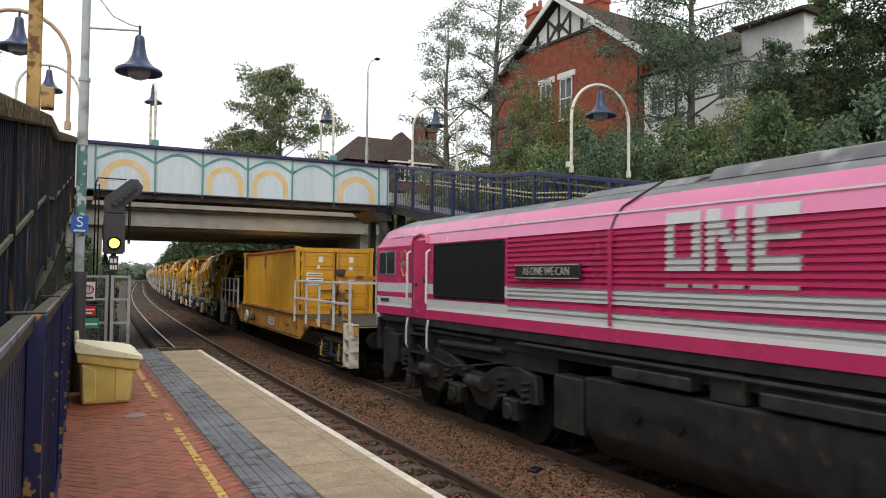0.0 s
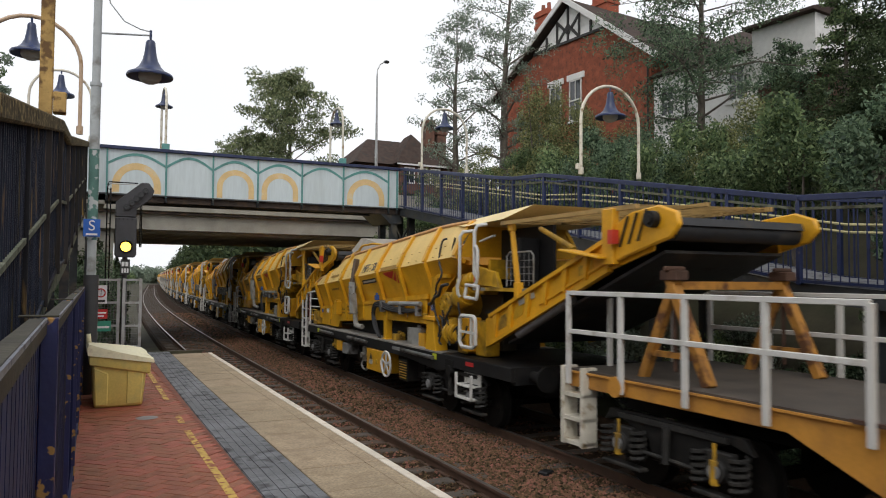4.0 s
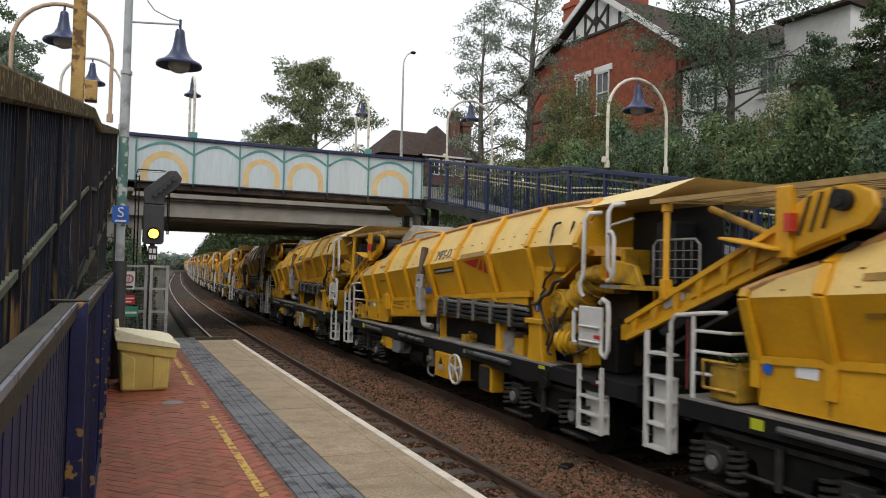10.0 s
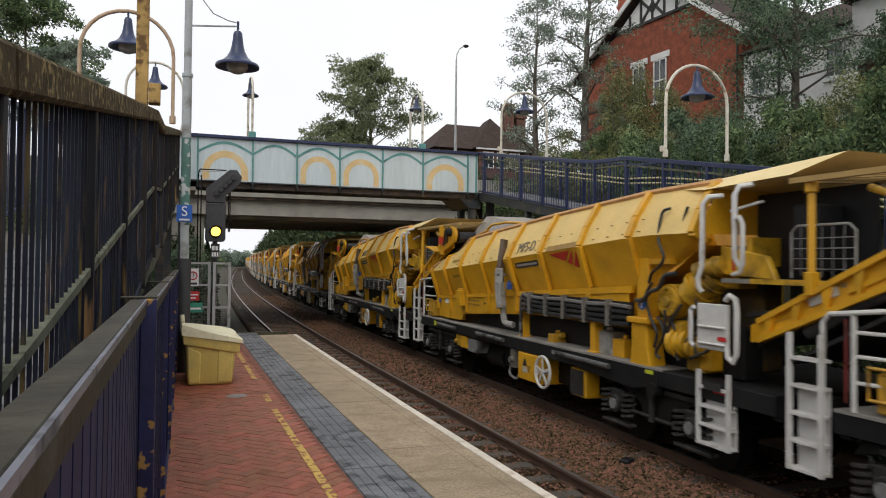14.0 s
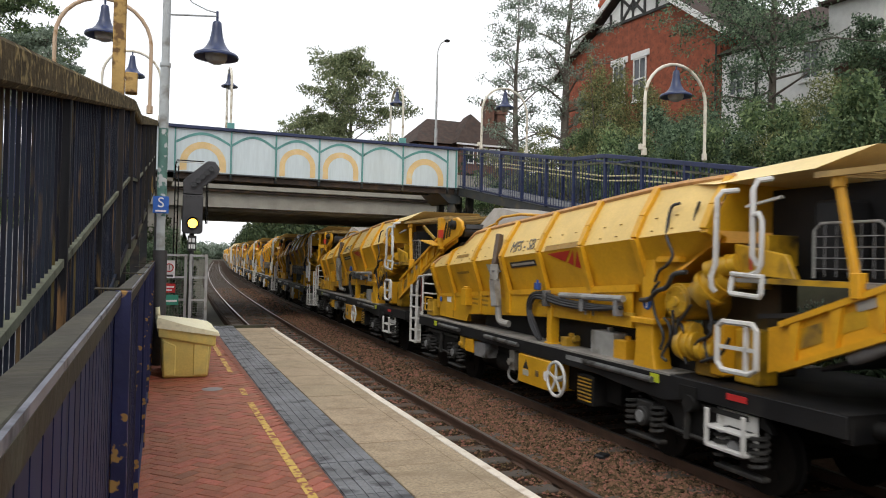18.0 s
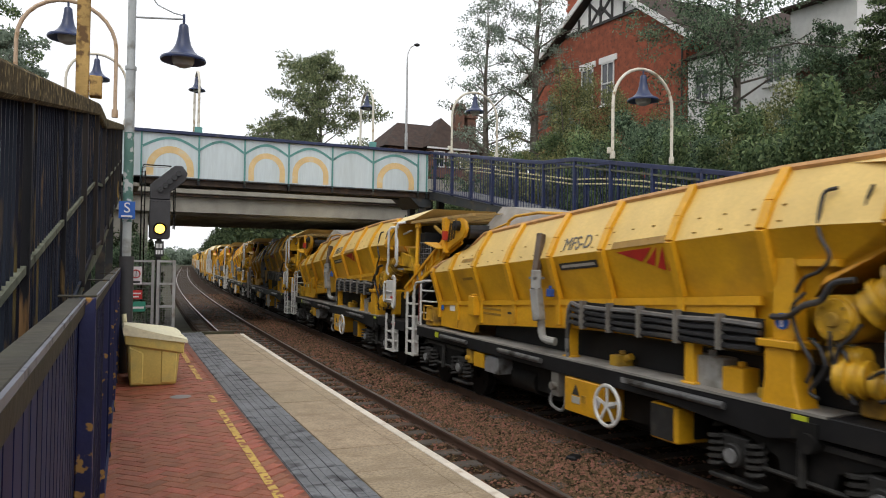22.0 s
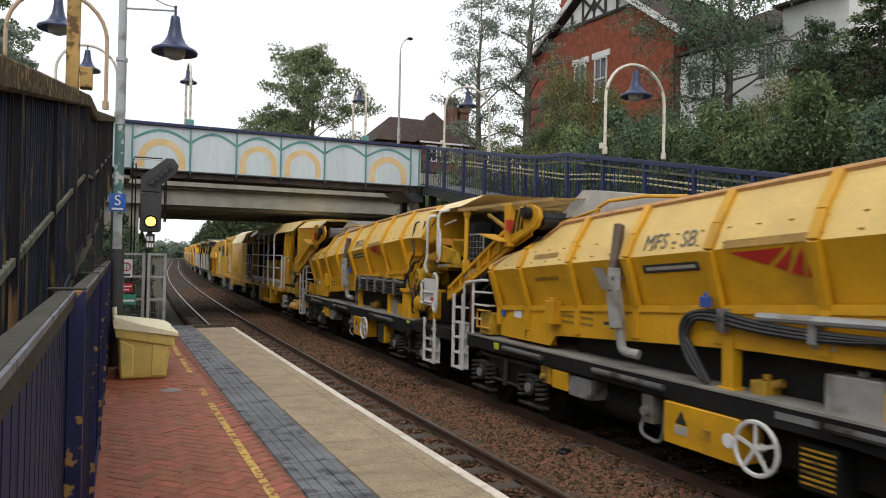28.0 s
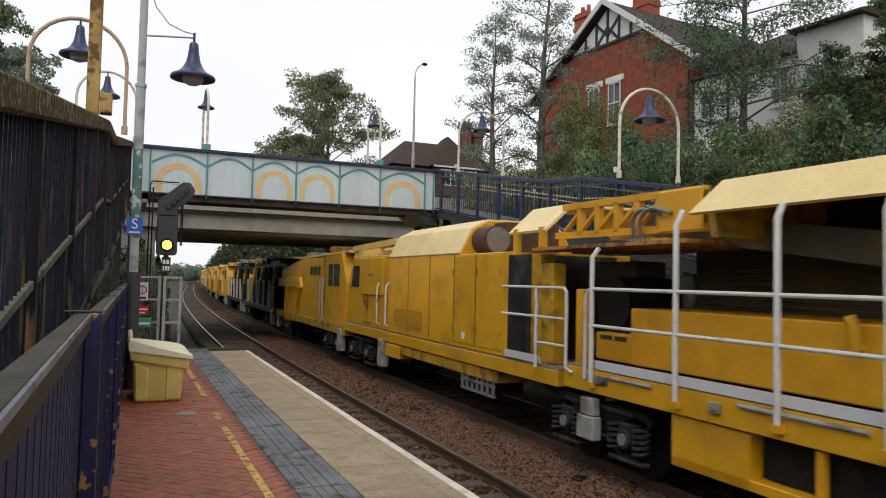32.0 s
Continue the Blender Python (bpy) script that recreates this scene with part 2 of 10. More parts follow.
m_pink = mat("crimson_loco_paint", (0.51, 0.035, 0.132), 0.25, var=0.06, scale=1.5, dirt=(0.22, 0.025, 0.06), amount=0.35, dscale=2, sharp=0.5, fine=0.03)
# the side's crimson, paled to carry the sky's reflection on the cantrail
m_pink_up = mat("sky_lit_cantrail_crimson", (0.66, 0.2, 0.36), 0.2, var=0.06, scale=1.5, dirt=(0.5, 0.2, 0.3), amount=0.4, dscale=2, sharp=0.5, fine=0.03)
m_silver = mat("silver_stripe_paint", (0.58, 0.58, 0.585), 0.3, var=0.05, scale=2, dirt=(0.3, 0.285, 0.275), amount=0.38, dscale=2, sharp=0.5, fine=0.03)
# soot as the base; the pale grey patches are painted sky sheen
m_roofsoot_sheen = mat("sooty_loco_roof_with_sheen", (0.075, 0.075, 0.078), 0.32, var=0.5, scale=2.5, dirt=(0.4, 0.41, 0.42), amount=0.36, dscale=2.4, sharp=0.22, bump=0.15, bscale=6)
m_grille = mat("black_grille", (0.008, 0.008, 0.009), 0.7, var=0.3, scale=12, dirt=(0.08, 0.08, 0.08), amount=0.1, dscale=30, sharp=0.05, spec=0.2)
m_plate = mat("black_nameplate", (0.02, 0.02, 0.022), 0.35)
m_bluepaint = mat("flaking_blue_paint", (0.011, 0.016, 0.075), 0.4, var=0.3, scale=4, dirt=(0.34, 0.19, 0.05), amount=0.27, dscale=13, sharp=0.03, bump=0.25, bscale=30)
m_bluefar = mat("blue_fence_paint", (0.013, 0.022, 0.075), 0.45, var=0.25, scale=3, dirt=(0.12, 0.11, 0.1), amount=0.2, dscale=5)
m_bluebar = mat("algae_stained_bars", (0.011, 0.013, 0.023), 0.6, var=0.55, scale=5, dirt=(0.1, 0.072, 0.032), amount=0.36, dscale=13, sharp=0.12, rand=0.5, spec=0.15, streak=True)
m_barnavy = mat("rust_flecked_navy_bars", (0.011, 0.016, 0.062), 0.55, var=0.45, scale=3, dirt=(0.035, 0.033, 0.02), amount=0.42, dscale=4, sharp=0.25, rand=0.16, spec=0.2, streak=True)
m_lichen = mat("lichen_grey_rail", (0.12, 0.125, 0.09), 0.92, var=0.4, scale=6, dirt=(0.04, 0.038, 0.025), amount=0.4, dscale=9, sharp=0.15, bump=0.5, bscale=40, spec=0.2)
m_moss = mat("mossy_weathered_rail", (0.065, 0.05, 0.027), 0.95, var=0.5, scale=4, dirt=(0.27, 0.21, 0.1), amount=0.45, dscale=22, sharp=0.14, bump=0.8, bscale=40, spec=0.12)
m_toprail = mat("algae_stained_handrail", (0.05, 0.044, 0.03), 0.6, var=0.4, scale=5, dirt=(0.1, 0.1, 0.075), amount=0.42, dscale=7, sharp=0.3, bump=0.3, bscale=35, spec=0.2, fine=0.3)
# pale blue-grey that paints the highlight on the handrail's edge
m_railglint = mat("handrail_highlight", (0.2, 0.21, 0.25), 0.35, metal=0.3, var=0.3, scale=9, dirt=(0.05, 0.05, 0.06), amount=0.45, dscale=14, sharp=0.2)
m_yflake = mat("flaked_post_paint", (0.03, 0.026, 0.024), 0.75, var=0.4, scale=4, dirt=(0.36, 0.23, 0.075), amount=0.34, dscale=5, sharp=0.05, streak=True, bump=0.4, rand=0.3, spec=0.2)
m_yrust = mat("flaking_yellow_post_paint", (0.43, 0.28, 0.1), 0.7, var=0.25, scale=4, dirt=(0.15, 0.09, 0.045), amount=0.52, dscale=9, sharp=0.12, bump=0.4, spec=0.2)
m_greypost = mat("pale_grey_post_paint", (0.42, 0.45, 0.46), 0.45, var=0.1, dirt=(0.22, 0.22, 0.2), amount=0.35, dscale=4)
m_greenpost = mat("flaking_green_post_paint", (0.09, 0.2, 0.17), 0.5, var=0.2, dirt=(0.5, 0.52, 0.52), amount=0.4, dscale=9, sharp=0.05)
m_cream = mat("cream_arch_paint", (0.68, 0.64, 0.54), 0.45, var=0.12, dirt=(0.3, 0.22, 0.12), amount=0.4, dscale=5)
m_pinkarch = mat("faded_buff_arch_paint", (0.5, 0.36, 0.24), 0.5, var=0.15, dirt=(0.3, 0.18, 0.08), amount=0.4, dscale=6)
m_shade = mat("dark_blue_lamp_shade", (0.022, 0.036, 0.1), 0.35, var=0.2, scale=3)
m_lens = mat("milky_lamp_lens", (0.62, 0.62, 0.6), 0.15, var=0.05, translucent=0.5)
m_panel = mat("pale_blue_bridge_panel", (0.6, 0.675, 0.7), 0.5, var=0.05, scale=1.2, dirt=(0.42, 0.47, 0.46), amount=0.4, dscale=1.6, sharp=0.4, streak=True)
m_teal = mat("teal_bridge_trim", (0.11, 0.31, 0.29), 0.5, var=0.12, dirt=(0.06, 0.1, 0.09), amount=0.3)
m_archy = mat("painted_buff_arch", (0.76, 0.55, 0.27), 0.6, var=0.1, scale=3, dirt=(0.6, 0.6, 0.5), amount=0.45, dscale=3, sharp=0.3, spec=0.3)
m_steel = mat("dark_bridge_steel", (0.035, 0.04, 0.045), 0.55, var=0.25, dirt=(0.1, 0.09, 0.07), amount=0.4)
m_conc = mat("stained_concrete", (0.36, 0.34, 0.295), 0.85, var=0.15, scale=1.5, dirt=(0.18, 0.165, 0.135), amount=0.5, dscale=1.1, sharp=0.4, bump=0.3, bscale=25)
m_slab = mat("buff_concrete_slab", (0.37, 0.285, 0.185), 0.85, var=0.16, scale=3, dirt=(0.22, 0.165, 0.105), amount=0.5, dscale=4, sharp=0.25, bump=0.6, bscale=130, rand=0.06, fine=0.32)
m_tact = mat("grey_tactile_slab", (0.15, 0.155, 0.165), 0.7, var=0.2, scale=4, dirt=(0.065, 0.065, 0.07), amount=0.45, dscale=5, rand=0.12, bump=0.3, fine=0.2)
m_whiteline = mat("worn_cream_edge_paint", (0.62, 0.56, 0.47), 0.7, var=0.1, scale=3, dirt=(0.36, 0.28, 0.2), amount=0.36, dscale=9, sharp=0.2, rand=0.08, bump=0.3, bscale=90)
m_yline = mat("worn_yellow_line_paint", (0.56, 0.37, 0.06), 0.6, var=0.15, scale=8, dirt=(0.26, 0.09, 0.055), amount=0.52, dscale=16, sharp=0.08)
m_paver = mat("red_block_paver", (0.315, 0.094, 0.046), 0.62, var=0.22, scale=5, dirt=(0.15, 0.055, 0.034), amount=0.42, dscale=3, sharp=0.4, rand=0.2, bump=0.5, bscale=120, fine=0.25)
m_paver_rest = mat("red_block_paving", (0.315, 0.094, 0.046), 0.62, var=0.22, scale=5, dirt=(0.15, 0.055, 0.034), amount=0.42, dscale=3, sharp=0.4, island=0.2, bump=0.5, bscale=120, fine=0.25)
m_joint = mat("dark_joint_sand", (0.19, 0.075, 0.05), 0.95, var=0.3)
m_ballast = mat("brown_ballast", (0.034, 0.02, 0.012), 0.95, var=0.4, scale=12, dirt=(0.06, 0.034, 0.02), amount=0.5, dscale=1.4, sharp=0.4, bump=0.8, bscale=45, spec=0.1)
m_stone = mat("ballast_stone", (0.125, 0.074, 0.041), 0.88, var=0.3, scale=9, island=0.85, bump=0.3, spec=0.2)
m_sleeper = mat("dark_concrete_sleeper", (0.075, 0.06, 0.048), 0.85, var=0.25, scale=4, dirt=(0.07, 0.045, 0.03), amount=0.5, rand=0.15, bump=0.3)
m_railside = mat("rusty_rail_side", (0.085, 0.045, 0.028), 0.75, var=0.25, scale=4)
m_railtop = mat("polished_rail_head", (0.27, 0.25, 0.235), 0.4, metal=0.9, var=0.1)
m_earth = mat("leafy_earth", (0.05, 0.045, 0.026), 0.95, var=0.35, scale=1.5, dirt=(0.035, 0.05, 0.018), amount=0.55, dscale=0.7, sharp=0.4, bump=0.6, bscale=10)
m_bin = mat("faded_yellow_plastic", (0.7, 0.54, 0.15), 0.5, var=0.12, scale=3, dirt=(0.4, 0.37, 0.16), amount=0.5, dscale=4, sharp=0.35)
m_binlid = mat("bleached_lid_plastic", (0.8, 0.74, 0.5), 0.5, var=0.06, scale=3, dirt=(0.5, 0.43, 0.26), amount=0.32, dscale=6)
m_sigbox = mat("grey_signal_casing", (0.05, 0.05, 0.055), 0.6, var=0.15)
m_siglamp = mat("lit_amber_lens", (1.0, 0.6, 0.06), 0.3, var=0.0, fine=0, glow=5.0)
m_sigdark = mat("unlit_lens", (0.015, 0.015, 0.016), 0.25)
m_signblue = mat("blue_sign_face", (0.02, 0.12, 0.5), 0.4, var=0.05)
m_signwhite = mat("white_sign_face", (0.8, 0.8, 0.8), 0.4, var=0.04)
m_signred = mat("red_sign_face", (0.55, 0.03, 0.03), 0.4, var=0.05)
m_signgreen = mat("green_sign_face", (0.04, 0.3, 0.2), 0.4, var=0.05)
m_ink = mat("dark_marking", (0.03, 0.03, 0.03), 0.5, var=0.1)
m_inkfaint = mat("faded_marking", (0.3, 0.165, 0.02), 0.5, var=0.2)
m_brick = mat("red_house_brick", (0.36, 0.088, 0.042), 0.85, var=0.18, scale=3, dirt=(0.24, 0.06, 0.035), amount=0.45, dscale=1.5, sharp=0.4, bump=0.3, bscale=40)
m_render = mat("white_rendered_wall", (0.84, 0.83, 0.81), 0.8, var=0.05, dirt=(0.62, 0.6, 0.56), amount=0.25, dscale=1.2, sharp=0.4)
m_timber = mat("dark_stained_timber", (0.025, 0.022, 0.02), 0.6, var=0.2)
m_slate = mat("brown_roof_tile", (0.068, 0.05, 0.043), 0.95, var=0.2, scale=3, dirt=(0.05, 0.045, 0.042), amount=0.4, dscale=2, island=0.2, spec=0.12, bump=0.4, bscale=12)
m_frame = mat("white_window_paint", (0.75, 0.74, 0.72), 0.4, var=0.04)
m_pane = mat("dark_window_glass", (0.03, 0.035, 0.04), 0.06, var=0.1, spec=0.8)
m_cabglass = mat("cab_window_glass", (0.03, 0.035, 0.04), 0.08, var=0.15, spec=0.7)
m_bark = mat("grey_brown_bark", (0.13, 0.11, 0.09), 0.9, var=0.3, scale=6, bump=0.6, bscale=25)
m_leaf = mat("green_leaves", (0.134, 0.195, 0.09), 0.6, var=0.35, scale=1.2, fine=0, island=0.75, translucent=0.4, spec=0.3)
m_leaf_pale = mat("pale_green_leaves", (0.187, 0.207, 0.088), 0.6, var=0.3, scale=1.2, fine=0, island=0.7, translucent=0.35, spec=0.3)
# grey-green raised in brightness so the slender trees carry haze in their colour
m_leaf_grey = mat("grey_green_leaves", (0.215, 0.265, 0.205), 0.6, var=0.25, scale=1.2, fine=0, island=0.4, translucent=0.5, spec=0.3)
# leaf green greyed and lightened to paint haze over the trees beyond the bridge
m_leaf_mid = mat("haze_greyed_green_leaves", (0.2, 0.235, 0.125), 0.6, var=0.3, scale=1.2, fine=0, island=0.5, translucent=0.45, spec=0.3)
m_leaf_dark = mat("dark_green_leaves", (0.122, 0.184, 0.112), 0.6, var=0.3, scale=1.2, fine=0, island=0.75, translucent=0.45, spec=0.3)
m_ivy = mat("dark_ivy_leaves", (0.044, 0.064, 0.03), 0.75, var=0.3, scale=1.2, fine=0, island=0.6, translucent=0.15, spec=0.12)
m_netred = mat("red_marking", (0.5, 0.03, 0.02), 0.45, var=0.1)
m_hivis = mat("yellow_green_marker", (0.5, 0.55, 0.03), 0.4, var=0.05)
m_redpart = mat("red_handle_paint", (0.55, 0.05, 0.03), 0.4, var=0.1)
m_bluepart = mat("blue_cap_paint", (0.03, 0.08, 0.3), 0.4, var=0.1)


# ---- the line of the track: every place is given from the platform's edge ----
def edge(y):
    """The x of the platform edge, and so of all that runs beside it, at y."""
    if y > 150:
        return edge(150) + (y - 150) * 0.0903
    return 2.51 + y * y / 2 * 1.18e-3 - y**3 / 6 * 0.77e-5 if y > 0 else 2.51 + y * y / 2 * 1.18e-3


def slope(y):
    return (edge(y + 0.5) - edge(y - 0.5))


RAIL = -1.0
TRAIN = 4.90  # from the edge to the middle of the far track


def along(y, off=0.0, z=0.0):
    s = slope(y)
    n = math.hypot(1, s)
    return Vector((edge(y) + off / n, y - off * s / n, z))


# ---- ground: one sheet from the cutting to the horizon ----
def ground_z(d, y):
    if d < -6.5:
        z = -1.35 + 5.6 * min(1.0, (-6.5 - d) / 5.0)
    elif d < 7.6:
        z = -1.32
    else:
        z = -1.32 + 6.0 * min(1.0, (d - 7.6) / 6.2) ** 0.85
    if d > 7.6 or d < -6.5:
        z += 0.25 * noise.noise((d * 0.3, y * 0.3, 0))
    return z


def build_ground():
    ds = [-900, -300, -120, -60, -30, -20, -15, -12, -11, -10, -9, -8, -7, -6.5, -5, 0, 2, 4, 7, 7.6, 8.2, 9, 10, 11, 12, 13, 14, 16, 20, 28, 40, 70, 140, 320, 900]
    ys = [-300, -120, -60, -40] + [-30 + 3 * k for k in range(60)] + [155, 170, 200, 240, 300, 420, 700, 1500]
    m = M()
    vs = [(edge(max(y, -60)) + d, y, ground_z(d, y)) for y in ys for d in ds]
    n = len(ds)
    m.add(vs, [(i * n + j, i * n + j + 1, i * n + n + j + 1, i * n + n + j) for i in range(len(ys) - 1) for j in range(n - 1)])
    g = part("ground", m, m_earth)
    tagged(g, "dark leafy earth of the railway cutting and its banks", "ground", kind="structure")


build_ground()


def strip(m, off0, off1, z0, z1, y0, y1, step=2.0):
    """A band with a flat top that follows the track."""
    n = max(1, round((y1 - y0) / step))
    ys = [y0 + (y1 - y0) * k / n for k in range(n + 1)]
    vs = []
    for y in ys:
        a, b = along(y, off0), along(y, off1)
        vs += [(a.x, a.y, z0), (b.x, b.y, z0), (b.x, b.y, z1), (a.x, a.y, z1)]
    fs = [(3, 2, 1, 0), tuple(4 * n + k for k in range(4))]
    for i in range(n):
        a = 4 * i
        fs += [(a + k, a + (k + 1) % 4, a + 4 + (k + 1) % 4, a + 4 + k) for k in range(4)]
    return m.add(vs, fs)


def build_track():
    bed = M()
    n = 130
    prof = [(0.05, -1.34), (0.1, -1.16), (2.9, -1.155), (3.2, -1.20), (3.6, -1.15), (6.6, -1.155), (7.7, -1.34)]
    ys = [-40 + 2.5 * k for k in range(n)]
    vs = []
    for y in ys:
        for o, z in prof:
            p = along(y, o)
            vs.append((p.x, p.y, z + 0.02 * noise.noise((o, y, 3))))
    k = len(prof)
    bed.add(vs, [(i * k + j, i * k + j + 1, i * k + k + j + 1, i * k + k + j) for i in range(n - 1) for j in range(k - 1)])
    tagged(part("ballast_bed", bed, m_ballast), "brown stone ballast under both tracks", "ballast", kind="structure")
    # sleepers, as single pieces near the platform and joined beyond
    sl = M().box(-1.25, 1.25, -0.13, 0.13, -0.16, 0.0).mesh("sleeper", m_sleeper, 0.015)
    for name, mid, label in (("track_near", 1.4475, "empty track with rusty-sided rails on concrete sleepers"), ("track_far", TRAIN, "track with rails on concrete sleepers under the train")):
        t = thing(name, label, "track", kind="structure")
        far = M()
        for i in range(-30, 300):
            y = i * 0.65
            p = along(y, mid, RAIL - 0.135)
            mm = Matrix.Translation(p) @ Matrix.Rotation(-math.atan(slope(y)), 4, "Z")
            if -4 <= i < 62:
                part("sleeper", sl, m_sleeper, t, at=mm)
            else:
                far.box(-1.25, 1.25, -0.13, 0.13, -0.16, 0.0, mm)
        tagged(part("sleepers_beyond", far, m_sleeper, t), kind="stuff")
        for sgn in (-1, 1):
            o = mid + sgn * 0.7525
            r = M()
            strip(r, o - 0.07, o + 0.07, RAIL - 0.15, RAIL - 0.135, -40, 230, 2.5)
            strip(r, o - 0.012, o + 0.012, RAIL - 0.135, RAIL - 0.03, -40, 230, 2.5)
            strip(r, o - 0.036, o + 0.036, RAIL - 0.04, RAIL - 0.004, -40, 230, 2.5)
            rail = part("rail", r, m_railside, t)
            h = M()
            strip(h, o - 0.028, o + 0.028, RAIL - 0.004, RAIL, -40, 230, 2.5)
            part("rail_head", h, m_railtop, rail, "polished running surface")
    # loose ballast stones
    rng = np.random.default_rng(5)
    base = [(1, 0, 0), (-1, 0, 0), (0, 1, 0), (0, -1, 0), (0, 0, 1), (0, 0, -1)]
    tri = [(4, 0, 2), (4, 2, 1), (4, 1, 3), (4, 3, 0), (5, 2, 0), (5, 1, 2), (5, 3, 1), (5, 0, 3)]
    V, Fc = [], []

    def scatter(y0, y1, o0, o1, count, size):
        for _ in range(count):
            y, o = rng.uniform(y0, y1), rng.uniform(o0, o1)
            p = along(y, o, -1.15)
            c, s = rng.uniform(0, math.tau), size * rng.uniform(0.6, 1.3)
            ca, sa = math.cos(c) * s, math.sin(c) * s
            sh = rng.uniform(0.6, 1.1, 6)
            nb = len(V)
            tilt = rng.uniform(-0.5, 0.5)
            for (bx, by, bz), q in zip(base, sh):
                V.append((p.x + (bx * ca - by * sa) * q, p.y + (bx * sa + by * ca) * q, p.z + (bz * 0.7 + bx * tilt) * s * q))
            Fc.extend((a + nb, b + nb, cc + nb) for a, b, cc in tri)

    scatter(3, 14, 2.33, 4.1, 17000, 0.041)
    scatter(14, 34, 2.33, 4.1, 12000, 0.045)
    scatter(4, 20, 0.1, 2.2, 9000, 0.034)
    scatter(20, 60, 0.8, 4.1, 5200, 0.055)
    scatter(4, 30, 4.2, 5.5, 3500, 0.036)
    me = bpy.data.meshes.new("ballast_stones")
    me.from_pydata(V, [], Fc)
    me.materials.append(m_stone)
    tagged(new("ballast_stones", me), "loose brown ballast stones between the rails", "ballast", kind="stuff")


build_track()


# ---- platform ----
P_END = 16.9


def build_platform():
    body = M()
    ys = [-10 + k * (P_END + 10) / 18 for k in range(19)]
    vs = []
    for y in ys:
        e = edge(y)
        vs += [(-6, y, -1.4), (e - 0.06, y, -1.4), (e - 0.06, y, -0.09), (-6, y, -0.09)]
    fs = [(3, 2, 1, 0), tuple(72 + k for k in range(4))]
    for i in range(18):
        fs += [(4 * i + k, 4 * i + (k + 1) % 4, 4 * i + 4 + (k + 1) % 4, 4 * i + 4 + k) for k in range(4)]
    body.add(vs, fs)
    pl = part("platform", body, m_conc)
    tagged(pl, "station platform of red block paving with a buff concrete edge", "platform", kind="structure")
    under = M()
    strip(under, -9, -1.25, -0.09, -0.007, -10, P_END)
    part("joint_bed", under, m_joint, pl)
    # edge slabs, tactile slabs and the painted lines
    slab = M().box(-0.80, -0.222, -0.359, 0.359, -0.1, 0.0).box(-0.218, -0.084, -0.359, 0.359, -0.1, 0.0).box(-0.7, -0.1, -0.35, 0.35, -0.1, -0.006).mesh("edge_slab", m_slab, 0.004)
    wl = M().box(-0.08, 0.0, -0.363, 0.363, -0.1, 0.002).mesh("white_edge_block", m_whiteline, 0.004)
    tl = M().box(-1.245, -0.805, -0.197, 0.197, -0.1, -0.008)
    for k in range(3):
        x = -1.238 + k * 0.1455
        for j in range(5):
            tl.box(x, x + 0.0625, -0.197 + j * 0.0795, -0.1205 + j * 0.0795, -0.01, 0.0)
            tl.box(x + 0.0665, x + 0.131, -0.197 + j * 0.0795, -0.1205 + j * 0.0795, -0.01, 0.0)
    tl = tl.mesh("tactile_slab", m_tact)
    y = -3.0
    while y < P_END - 0.3:
        a = Matrix.Translation((edge(y), y, random.uniform(-0.002, 0.002))) @ Matrix.Rotation(-math.atan(slope(y)), 4, "Z")
        part("edge_slab", slab, m_slab, pl, at=a)
        part("white_edge_block", wl, m_whiteline, pl, at=a)
        y += 0.728
    y = -3.0
    while y < P_END - 0.2:
        a = Matrix.Translation((edge(y), y, random.uniform(-0.002, 0.002))) @ Matrix.Rotation(-math.atan(slope(y)), 4, "Z")
        part("tactile_slab", tl, m_tact, pl, at=a)
        y += 0.4
    yl = M()
    for y0, y1 in ((-3, 8.1), (8.55, 9.0), (10.2, 11.6), (11.9, P_END - 0.4)):
        strip(yl, -1.485, -1.42, 0.003, 0.0045, y0, y1, 1.0)
    tagged(part("yellow_line", yl, m_yline, pl), "worn yellow paint line")
    cover = M().lathe([(0.0, 0.003), (0.11, 0.003), (0.122, 0.001)], (0.78, 9.05, 0), 18)
    part("drain_cover", cover, m_greyiron, pl, "small grey round drain cover")
    tagged(part("moss_strip", M().box(1.0, 2.55, P_END - 0.02, P_END + 0.12, -0.2, 0.0), m_earth, pl))
    # herringbone blocks
    blk = M().box(-0.0985, 0.0985, -0.0485, 0.0485, -0.05, 0.0).mesh("paver", m_paver, 0.005)
    c45 = math.sqrt(0.5)
    u = 0.1
    spots = []
    for i in range(-40, 190):
        for j in range(-190, 120):
            k = (i - j) % 4
            if k == 0:
                cx, cy, rot = (i + 1) * u, (j + 0.5) * u, 0
            elif k == 2:
                cx, cy, rot = (i + 0.5) * u, j * u, 90
            else:
                continue
            x, yy = (cx - cy) * c45, (cx + cy) * c45
            if 2.6 < yy < P_END - 0.1 and -0.3 + 0.034 * yy < x < edge(yy) - 1.33:
                spots.append((yy, x, rot + 45))
    spots.sort()
    joined = M()
    for n, (yy, x, rot) in enumerate(spots):
        a = pose(x, yy, random.uniform(-0.0025, 0.0015), 0, 0, rot)
        if n < 300:
            part("paver", blk, m_paver, pl, at=a)
        else:
            joined.box(-0.0975, 0.0975, -0.0475, 0.0475, -0.05, 0.0, a)
    tagged(part("paving_beyond", joined, m_paver_rest, pl, smooth=False), kind="stuff")


build_platform()


